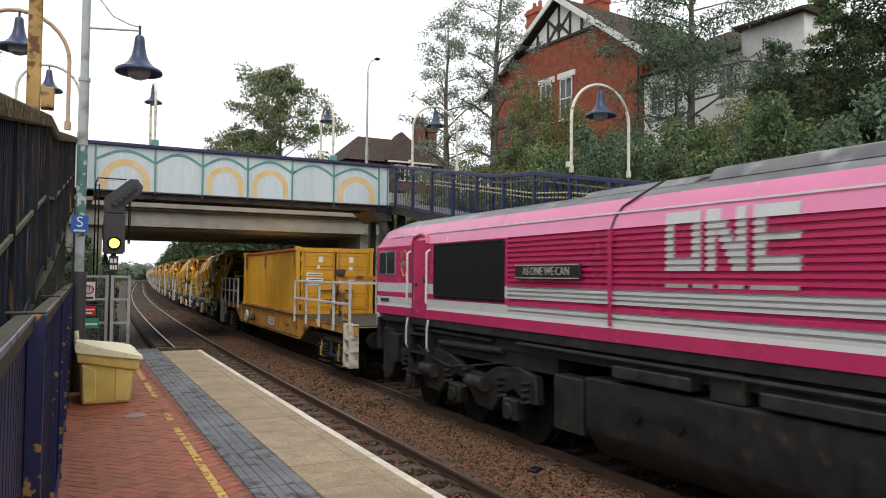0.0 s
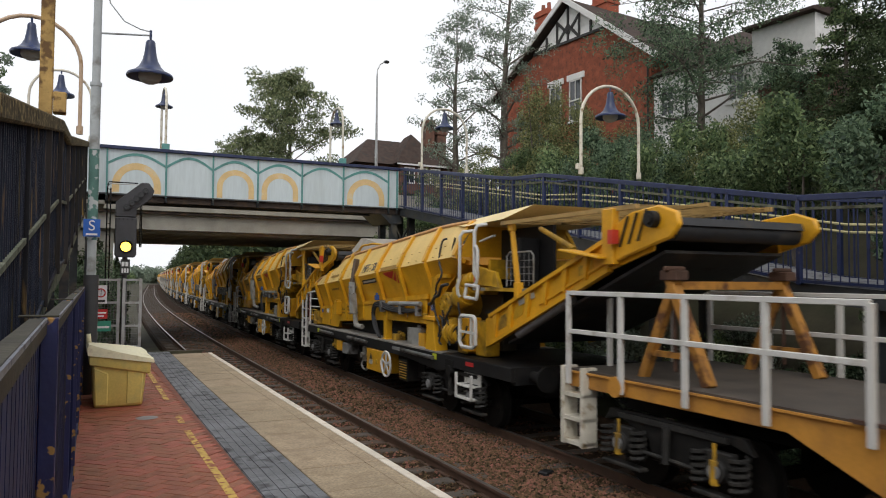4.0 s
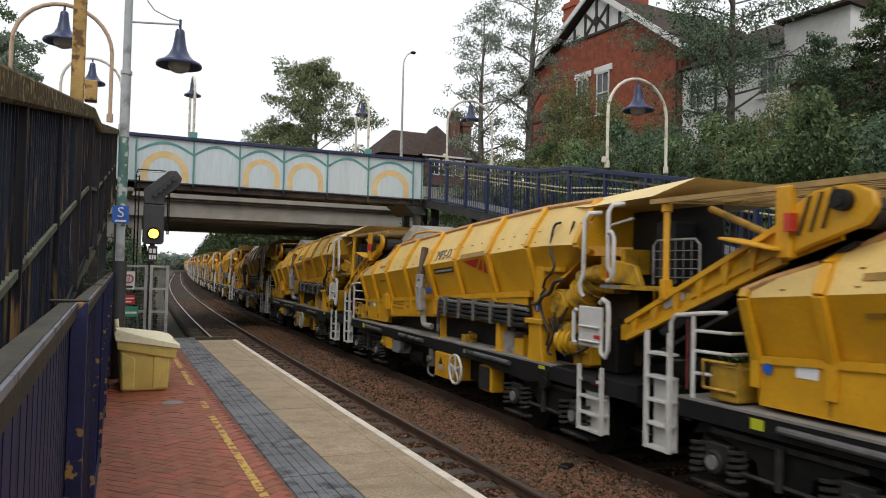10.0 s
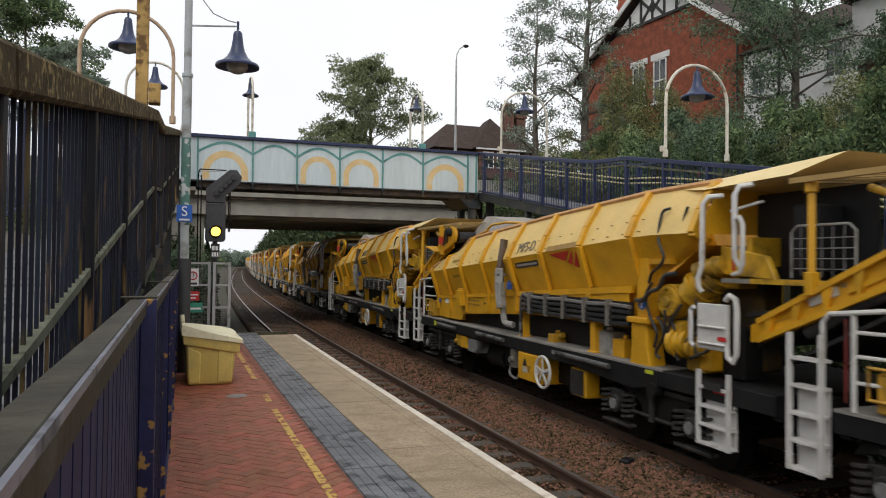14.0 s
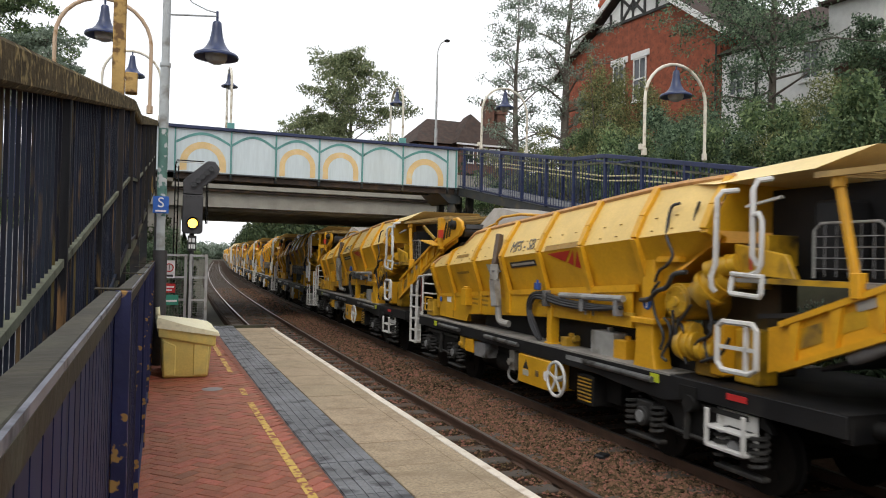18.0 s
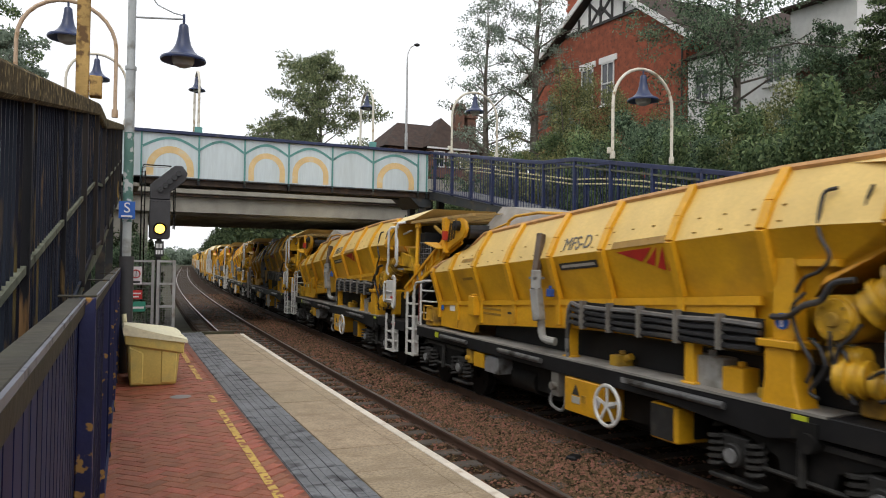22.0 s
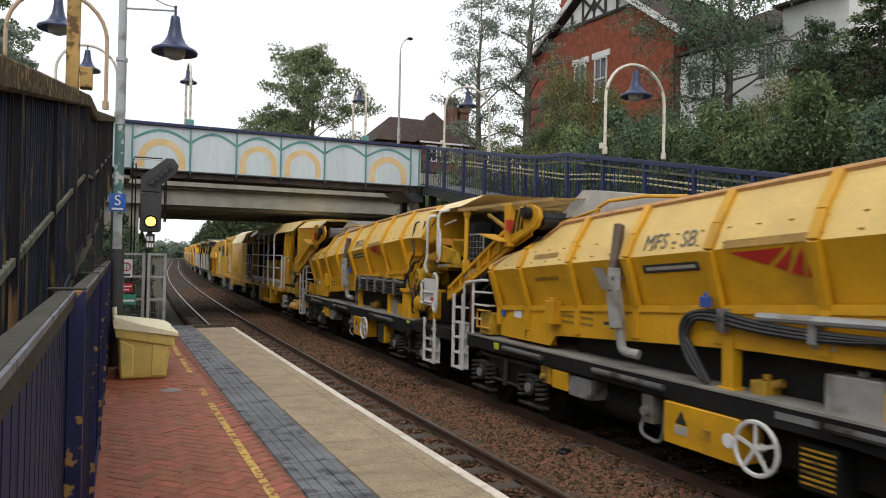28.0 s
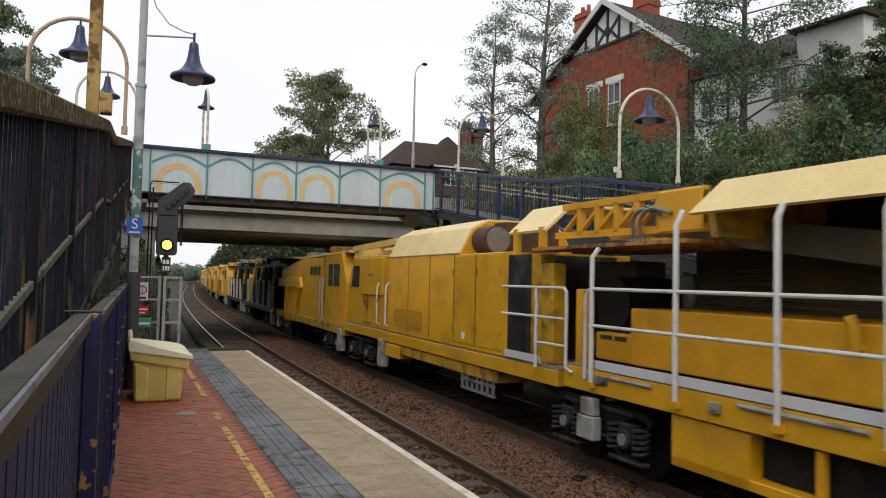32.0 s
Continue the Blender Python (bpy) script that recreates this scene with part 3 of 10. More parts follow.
# ---- railings ----
def railing(name, label, line, tops, y0, y1, post_step, bar_step, height, mats, rail=(0.07, 0.06), bar=(0.012, 0.03), group="", mids=(), first=None):
    """A railing of posts, a top rail, lower rails and upright bars; line(y) gives x, tops(y) the height of its top."""
    m_post, m_top, m_bar = mats
    t = thing(name, label, "railing", group)
    ys = [first if first is not None else y0]
    while ys[-1] + post_step < y1:
        ys.append(ys[-1] + post_step)
    pm = M().box(-0.035, 0.035, -0.035, 0.035, -height - 0.05, -rail[1] * 0.5).mesh("post", m_post, 0.005)
    flaked = M().box(-0.03, 0.05, -0.05, 0.05, -height - 0.05, -rail[1] * 0.5).mesh("post", m_yflake, 0.005)
    for y in ys:
        weathered = m_top is m_moss and y > 7.5
        part("post", flaked if weathered else pm, m_yflake if weathered else m_post, t, "post with yellow undercoat showing through flaked paint" if weathered else "", at=pose(line(y), y, tops(y)))
    cuts = [y0] + [y for y in ys if y0 + 0.2 < y < y1 - 0.2] + [y1]
    for a, b in zip(cuts, cuts[1:]):
        part("top_rail", M().bar((line(a), a, tops(a) - rail[1] / 2), (line(b), b + 0.001, tops(b) - rail[1] / 2), rail[0], rail[1]), m_top, t, bevel=0.016 if rail[0] > 0.075 else 0.008)
        for dz in (height,) + tuple(mids):
            part("lower_rail", M().bar((line(a), a, tops(a) - dz), (line(b), b + 0.001, tops(b) - dz), 0.05, 0.04), m_bar if dz == height else m_lichen, t)
    bm_ = M().box(-bar[0] / 2, bar[0] / 2, -bar[1] / 2, bar[1] / 2, -height, -rail[1]).mesh("bar", m_bar)
    y = y0 + bar_step
    while y < y1 - 0.03:
        if min(abs(y - p) for p in ys) > 0.05:
            part("bar", bm_, m_bar, t, at=pose(line(y), y, tops(y)))
        y += bar_step
    return t


def stairline(nodes):
    return lambda y: float(np.interp(y, [n[0] for n in nodes], [n[1] for n in nodes]))


m_bluepost = mat("rust_streaked_post_paint", (0.014, 0.014, 0.017), 0.75, var=0.35, scale=4, dirt=(0.13, 0.085, 0.035), amount=0.27, dscale=9, sharp=0.06, streak=True, bump=0.3, rand=0.4, spec=0.15)
LB = lambda y: 0.0343 * y - 0.53


def platform_railing():
    """Panels of close upright bars under a flat rail; the first panel stands a hand's breadth back from the line of the rest."""
    t = thing("platform_railing", "dark blue steel railing with flaking paint and an algae-stained top rail", "railing")
    posts = [2.72, 4.62, 6.52, 8.42, 10.32, 11.1]
    first, rest = (lambda y: 0.0107 * y - 0.127), (lambda y: 0.0211 * y - 0.126)
    post = M().box(-0.022, 0.03, -0.035, 0.035, -1.47, 0.002).mesh("post", m_bluepaint, 0.004)
    cap = M().box(-0.085, 0.032, -0.03, 0.03, 0.003, 0.009).mesh("post_cap", m_toprail, 0.002)
    bar = M().box(-0.007, 0.007, -0.048, 0.048, -1.36, -0.05).mesh("bar", m_barnavy)
    for y in posts:
        part("post", post, m_bluepaint, t, at=pose(rest(y), y, 1.465))
        part("post_cap", cap, m_toprail, t, at=pose(rest(y), y, 1.465))
    for a, b, line in [(-0.6, 2.68, first)] + [(p + 0.04, q - 0.04, rest) for p, q in zip(posts, posts[1:])]:
        rail = M().prism([(-0.029, -0.05), (0.027, -0.05), (0.029, -0.012), (0.019, 0.0), (-0.022, 0.0), (-0.029, -0.008)], a, b)
        rail.v = [(x + line(y), y, z + 1.465) for x, y, z in rail.v]
        part("top_rail", rail, m_toprail, t)
        # a thin bright strip stands in for the highlight along the corner
        part("worn_edge", M().bar((line(a) + 0.0255, a, 1.4595), (line(b) + 0.0255, b, 1.4595), 0.006, 0.012), m_railglint, t, "pale strip for the highlight on the rail's corner")
        part("lower_rail", M().bar((line(a), a, 0.1), (line(b), b, 0.1), 0.045, 0.04), m_barnavy, t)
        y = a + 0.05
        while y < b - 0.02:
            part("bar", bar, m_barnavy, t, at=pose(line(y), y, 1.465))
            y += 0.1


platform_railing()
TB = stairline([(-4, 1.12), (10.35, 3.545), (11.35, 3.545), (22, 5.24)])
railing("ramp_railing", "stained blue ramp railing with a mossy weathered top rail", LB, TB, 0.4, 21.8, 1.85, 0.1, 1.75,
        (m_bluepost, m_moss, m_bluebar), rail=(0.12, 0.14), bar=(0.0135, 0.0135), group="railings of the access ramps", mids=(0.95,), first=0.4)
railing("ramp_railing", "blue ramp railing on the outer side of the ramp", lambda y: LB(y) - 1.55, TB, 1.0, 21.8, 1.85, 0.14, 1.3,
        (m_bluefar, m_bluefar, m_bluefar), rail=(0.06, 0.06), bar=(0.012, 0.02), group="railings of the access ramps", first=1.3)
RT = stairline([(-6, 0.95), (5.6, 2.78), (7.0, 2.81), (14.2, 4.07), (15.2, 4.07), (22.0, 5.21)])
railing("ramp_railing", "dark blue railing of the sloping access ramp", lambda y: 9.4, RT, 0.5, 21.95, 1.3, 0.13, 1.25,
        (m_bluefar, m_bluefar, m_bluefar), rail=(0.07, 0.09), bar=(0.01, 0.016), group="railings of the access ramps", mids=(0.2,), first=0.75)
railing("ramp_railing", "dark blue railing on the far side of the access ramp", lambda y: 10.95, RT, 0.5, 21.95, 1.3, 0.24, 1.25,
        (m_bluefar, m_bluefar, m_bluefar), rail=(0.06, 0.06), group="railings of the access ramps", first=1.2)


def ramp(name, label, x0, x1, tops, y0, y1, drop):
    t = thing(name, label, "ramp", kind="structure")
    ys = [y for y in np.arange(y0, y1, 1.4)] + [y1]
    deck, beam = M(), M()
    for a, b in zip(ys, ys[1:]):
        za, zb = tops(a) - drop, tops(b) - drop
        for q, (u0, u1, h0, h1) in ((deck, (0.06, -0.06, 0.0, 0.09)), (beam, (0.0, None, -0.24, 0.02))):
            for xa, xb in ([(x0(a) + u0, x1(a) + u1)] if u1 is not None else [(x0(a) - 0.04, x0(a) + 0.06), (x1(a) - 0.06, x1(a) + 0.04)]):
                k = x0(b) - x0(a)
                vs = [(xa, a, za + h0), (xb, a, za + h0), (xb, a, za + h1), (xa, a, za + h1), (xa + k, b, zb + h0), (xb + k, b, zb + h0), (xb + k, b, zb + h1), (xa + k, b, zb + h1)]
                q.add(vs, [(3, 2, 1, 0), (4, 5, 6, 7), (0, 1, 5, 4), (1, 2, 6, 5), (2, 3, 7, 6), (3, 0, 4, 7)])
    part("deck", deck, m_tact, t)
    part("edge_beam", beam, m_lichen if name.endswith("near") else m_steel, t)
    for y in np.arange(y0 + 1.5, y1, 4.2):
        for xs in (x0(y) + 0.1, x1(y) - 0.1):
            h = tops(y) - drop - 0.2
            part("column", M().bar((xs, y, -1.35), (xs, y, h), 0.16, 0.16), m_steel, t)
    for xs, dz in (((x1, 0.92), (x1, 0.8)) if name.endswith("far") else ()):
        off = 0.08 if xs is x0 else -0.08
        rr = M().tube([(xs(y) + off, y, tops(y) - drop + dz) for y in ys], 0.022, 6)
        part("handrail", rr, m_yhand, t, "faded yellow handrail")
    return t


m_yhand = mat("cream_handrail_paint", (0.46, 0.41, 0.2), 0.45, var=0.15)
ramp("access_ramp_far", "sloping footbridge ramp on dark steel columns beside the track", lambda y: 9.46, lambda y: 10.9, RT, 0.5, 22.2, 1.32)
ramp("access_ramp_near", "sloping footbridge ramp behind the platform railing", lambda y: LB(y) - 1.5, lambda y: LB(y) - 0.06, TB, -3.0, 22.2, 1.78)


# ---- footbridge of painted plate girders ----
m_darkband = mat("dark_brown_band", (0.05, 0.035, 0.027), 0.8, var=0.4, scale=3, dirt=(0.13, 0.075, 0.04), amount=0.45, dscale=3, sharp=0.3)


def build_footbridge():
    t = thing("footbridge", "footbridge of pale blue plate girders with buff painted arches", "footbridge", kind="structure")
    xs = [0.73, 2.25, 3.53, 4.82, 6.16, 7.48, 9.0]
    y, zb, zt, wd = 22.0, 3.88, 5.10, 1.27
    for a, b in zip([-1.2] + xs, xs + [9.36]):
        p = part("girder_panel", M().box(a, b, y, y + 0.02, zb, zt), m_panel, t)
        if b - a < 1.0 or a < 0:
            continue
        mid, w = (a + b) / 2, (b - a)
        arc = M()
        pts = [(a + 0.03 + (w - 0.06) * k / 12, zt - 0.43 + 0.275 * math.sin(math.pi * k / 12)) for k in range(13)]
        for (u0, z0), (u1, z1) in zip(pts, pts[1:]):
            arc.add([(u0, y - 0.012, z0), (u1, y - 0.012, z1), (u1, y - 0.012, z1 + 0.075), (u0, y - 0.012, z0 + 0.075),
                     (u0, y, z0), (u1, y, z1), (u1, y, z1 + 0.075), (u0, y, z0 + 0.075)], [(0, 1, 2, 3), (3, 2, 6, 7), (0, 4, 5, 1)])
        part("arched_trim", arc, m_teal, p, "teal arched trim")
        if xs.index(a) in (0, 2, 3, 5):
            r1, r0, c = w * 0.415, w * 0.29, M()
            pts = [(-r1, 0.0)] + [(-r1 * math.cos(math.pi * k / 16), r1 * math.sin(math.pi * k / 16)) for k in range(17)] + [(r1, 0.0)]
            ins = [(-r0, 0.0)] + [(-r0 * math.cos(math.pi * k / 16), r0 * math.sin(math.pi * k / 16)) for k in range(17)] + [(r0, 0.0)]
            lift = lambda q, k: zb + 0.03 if k in (0, 18) else 4.75 - r1 + q[1]
            for k in range(18):
                o0, o1, i1, i0 = pts[k], pts[k + 1], ins[k + 1], ins[k]
                c.quad(*[(mid + q[0], y - 0.004, lift(q, kk)) for q, kk in ((o0, k), (o1, k + 1), (i1, k + 1), (i0, k))])
            part("painted_arch", c, m_archy, p, "faded buff painted arch")
    st = M().box(-0.022, 0.022, -0.05, 0.0, -0.86, 0.52).mesh("stiffener", m_teal, 0.006)
    for x in xs + [9.3]:
        part("stiffener", st, m_teal, t, at=pose(x, y, zb + 0.7))
        part("bracket", M().prism([(y - 0.1, zb - 0.07), (y + 0.1, zb - 0.02), (y + 0.1, zb - 0.2), (y - 0.05, zb - 0.2)], x - 0.03, x + 0.03, "x"), m_steel, t)
    part("top_flange", M().box(-1.3, 9.42, y - 0.09, y + 0.09, zt, zt + 0.09), m_bluefar, t, "dark blue top flange", 0.01)
    part("bottom_flange", M().box(-1.3, 9.42, y - 0.07, y + 0.12, zb - 0.035, zb), m_steel, t)
    # dark brown strip that paints the shadow under the bottom flange
    part("lower_beam", M().box(-1.3, 9.42, y + 0.02, y + 0.1, zb - 0.2, zb - 0.036), m_darkband, t, "dark brown band for the shadow below the flange")
    part("deck", M().box(-1.3, 9.42, y + 0.1, y + wd, zb - 0.03, zb + 0.08), m_conc, t)
    part("cross_beams", M().box(-1.2, 9.42, y + 0.25, y + 0.4, zb - 0.2, zb - 0.035).box(-1.2, 9.42, y + wd - 0.3, y + wd - 0.15, zb - 0.2, zb - 0.035), m_steel, t)
    part("far_girder", M().box(-1.3, 9.42, y + wd, y + wd + 0.03, zb - 0.05, zt), m_panel, t)
    part("far_flange", M().box(-1.3, 9.42, y + wd - 0.07, y + wd + 0.1, zt, zt + 0.09), m_bluefar, t)
    for x in (9.25, 9.9, 0.35):
        for yy in (22.2, 23.15):
            part("column", M().bar((x, yy, -1.35), (x, yy, zb - 0.2), 0.2, 0.2), m_steel, t)
    for z0, z1 in ((0.4, 2.2), (2.2, 0.4), (2.2, 3.5), (3.5, 2.2)):
        part("brace", M().bar((9.25, 22.2, z0), (9.9, 22.2, z1), 0.08, 0.05), m_steel, t)
    part("corbel", M().prism([(8.6, zb - 0.06), (9.5, zb - 0.06), (9.5, zb - 0.5), (9.1, zb - 0.5)], 22.05, 23.6, "y"), m_steel, t)
    # landings at both ends
    part("landing", M().box(9.42, 11.0, 22.0, 23.8, zb - 0.12, zb + 0.06), m_conc, t)
    part("landing", M().box(-1.5, 0.7, 22.02, 23.7, zb - 0.3, zb - 0.06), m_conc, t)


build_footbridge()


def build_road_bridge():
    t = thing("road_bridge", "concrete road bridge over the railway behind the footbridge", "bridge", kind="structure")
    part("deck", M().box(-14, 24, 30.1, 41, 3.40, 4.5), m_conc, t)
    part("edge_beam", M().box(-14, 24, 29.82, 30.3, 4.1, 4.44), m_conc, t, "weathered concrete edge beam", 0.02)
    part("coping", M().box(-14, 24, 29.76, 30.28, 4.445, 4.56), m_conc, t, bevel=0.02)
    part("drip_ledge", M().box(-14, 24, 29.9, 30.1, 4.0, 4.095), m_darkband, t, "dark brown ledge")
    for k in range(9):
        part("beam", M().box(-12, 22, 30.6 + k * 1.2, 31.0 + k * 1.2, 3.28, 3.42), m_conc, t)
    part("parapet", M().box(-14, 24, 30.0, 30.25, 4.56, 5.3), m_conc, t)
    part("parapet", M().box(-14, 24, 40.7, 41, 4.4, 5.4), m_conc, t)
    part("road_surface", M().box(-14, 24, 30.3, 40.7, 4.5, 4.54), m_tact, t)
    part("abutment", M().box(-8, 1.3, 30.4, 40.6, -1.4, 3.42), m_conc, t)
    part("abutment", M().box(11.6, 20, 30.4, 40.6, -1.4, 3.42), m_conc, t)


build_road_bridge()


# ---- lamps ----
BELL = [(0.0, 0.56), (0.05, 0.56), (0.07, 0.53), (0.078, 0.44), (0.092, 0.34), (0.115, 0.24), (0.165, 0.145), (0.235, 0.075), (0.33, 0.03), (0.345, 0.0), (0.34, -0.022), (0.325, -0.018), (0.22, 0.045), (0.12, 0.09), (0.0, 0.1)]
me_bell = M().lathe(BELL, n=28).mesh("shade", m_shade)
me_lens = M().lathe([(0.17, 0.04), (0.168, -0.03), (0.135, -0.085), (0.07, -0.115), (0.0, -0.12)], n=20).mesh("lens", m_lens)


def lamp_head(parent, x, y, z, k=1.0):
    s = part("shade", me_bell, m_shade, parent, "dark blue bell-shaped metal shade", at=Matrix.Translation((x, y, z)) @ Matrix.Scale(k, 4))
    part("lens", me_lens, m_lens, s, "clear rounded lens")
    part("finial", M().cyl((0, 0, 0.58), (0, 0, 0.72), 0.02), m_shade, s)


def arch_lamp(x0, x1, y, z0, ztop, paint, label, k_head=0.95):
    t = thing("arch_lamp", label, "lamp", "arched lamps over the ramps and the footbridge")
    r, zs = (x1 - x0) / 2, ztop - (x1 - x0) / 2
    c = (x0 + x1) / 2
    pts = [(x0, y, z0 - 0.05), (x0, y, zs)] + [(c - r * math.cos(math.pi * k / 14), y, zs + r * math.sin(math.pi * k / 14)) for k in range(1, 14)] + [(x1, y, zs), (x1, y, z0 - 0.05)]
    part("arch_tube", M().tube(pts, 0.034, 10), paint, t)
    for x in (x0, x1):
        part("sleeve", M().cyl((x, y, z0 - 0.06), (x, y, z0 + 0.08), 0.055, n=12), paint, t)
    part("junction_box", M().box(x0 - 0.12, x0 - 0.05, y - 0.04, y + 0.04, z0 + 0.04, z0 + 0.16), paint, t, bevel=0.01)
    lamp_head(t, c, y, ztop - 0.03 - 0.66 * k_head, k_head)
    return t


arch_lamp(9.4, 10.95, 12.4, 3.86, 5.74, m_cream, "cream tubular arch lamp with a blue bell shade over the ramp")
arch_lamp(9.4, 10.95, 20.3, 4.98, 6.86, m_cream, "cream tubular arch lamp with a blue bell shade over the ramp", 0.86)
arch_lamp(LB(14.4) - 1.5, LB(14.4) + 0.06, 14.4, 4.16, 6.08, m_pinkarch, "faded buff tubular arch lamp with a blue bell shade")
arch_lamp(LB(21.4) - 1.35, LB(21.4) + 0.1, 21.4, 5.2, 6.95, m_cream, "cream tubular arch lamp at the top of the ramp")


def cross_lamp(x, label):
    """An arch lamp that spans the footbridge deck from girder to girder."""
    t = thing("arch_lamp", label, "lamp", "arched lamps over the ramps and the footbridge")
    y0, y1, zs = 22.0, 23.27, 6.45
    pts = [(x, y0, 5.15), (x, y0, zs)] + [(x, 22.635 - 0.635 * math.cos(math.pi * k / 14), zs + 0.62 * math.sin(math.pi * k / 14)) for k in range(1, 14)] + [(x, y1, zs), (x, y1, 5.15)]
    part("arch_tube", M().tube(pts, 0.036, 10), m_cream, t)
    for y in (y0, y1):
        part("foot", M().box(x - 0.1, x + 0.1, y - 0.08, y + 0.08, 5.17, 5.35), m_teal, t, "teal foot bracket", 0.01)
    lamp_head(t, x, 22.635, 6.54, 0.7)


cross_lamp(2.22, "cream arch lamp with a blue bell shade across the footbridge")
cross_lamp(7.45, "cream arch lamp with a blue bell shade across the footbridge")


def platform_lamp():
    x, y = 0.21, 11.2
    t = thing("platform_lamp", "tall pale grey lamp post with blue bell shade", "lamp post")
    part("base", M().cyl((x, y, 0), (x, y, 1.62), 0.095, n=16), m_sigbox, t, "dark grey base sleeve")
    part("lower_post", M().cyl((x, y, 1.62), (x, y, 2.1), 0.06, n=14), m_greypost, t)
    part("painted_band", M().cyl((x, y, 2.1), (x, y, 3.35), 0.067, n=14), m_greenpost, t, "flaking green paint band")
    part("mid_post", M().cyl((x, y, 3.35), (x, y, 4.25), 0.066, n=14), m_greypost, t)
    part("collar", M().cyl((x, y, 4.23), (x, y, 4.28), 0.078, n=14), m_greypost, t)
    part("upper_post", M().cyl((x, y, 4.28), (x, y, 6.9), 0.055, n=14), m_greypost, t)
    part("arm", M().tube([(x, y, 4.98), (x + 0.68, y, 5.05)], 0.014, 8), m_greypost, t)
    part("curved_stay", M().tube([(x + 0.05, y, 5.75), (x + 0.16, y, 5.42), (x + 0.34, y, 5.2), (x + 0.55, y, 5.12), (x + 0.7, y, 5.1)], 0.009, 6), m_greypost, t)
    lamp_head(t, x + 0.69, y, 4.46, 0.92)
    return t


platform_lamp()


def stop_sign():
    t = thing("platform_sign", "small blue square sign with a white letter on the lamp post", "sign")
    part("plate", M().box(0.095, 0.305, 11.09, 11.105, 2.14, 2.38), m_signblue, t, bevel=0.003)
    lettering("letter", "S", 0.2, m_signwhite, t, Matrix.Translation((0.2, 11.083, 2.285)) @ Matrix.Rotation(radians(90), 4, "X"))
    part("text_bar", M().box(0.13, 0.27, 11.08, 11.088, 2.16, 2.185), m_signwhite, t)


stop_sign()


def rusty_post():
    y = 9.47
    x = LB(y) - 0.13
    t = thing("lamp_standard", "square post with flaking yellow paint beside the ramp railing", "post")
    part("shaft", M().bar((x, y, 1.2), (x, y, 7.6), 0.14, 0.14), m_yrust, t, bevel=0.012)
    part("switch_box", M().box(x + 0.075, x + 0.21, y - 0.08, y + 0.08, 3.46, 3.7), m_yrust, t, "flaking yellow switch box", 0.01)


rusty_post()


def street_lamp():
    t = thing("street_lamp", "tall thin grey street lamp on the road", "street lamp")
    part("column", M().cyl((13.25, 34, 4.54), (13.25, 34, 8.0), 0.085, 0.075).cyl((13.25, 34, 8.0), (13.25, 34, 11.7), 0.06, 0.04), m_galv, t)
    part("arm", M().tube([(13.25, 34, 11.7), (13.28, 34, 12.0), (13.42, 34, 12.28), (13.62, 34, 12.42)], 0.03, 8), m_galv, t)
    part("lantern", M().lathe([(0, 0.06), (0.1, 0.05), (0.16, 0.0), (0.1, -0.06), (0, -0.07)], (13.75, 34, 12.45), 12), m_sigbox, t)


street_lamp()


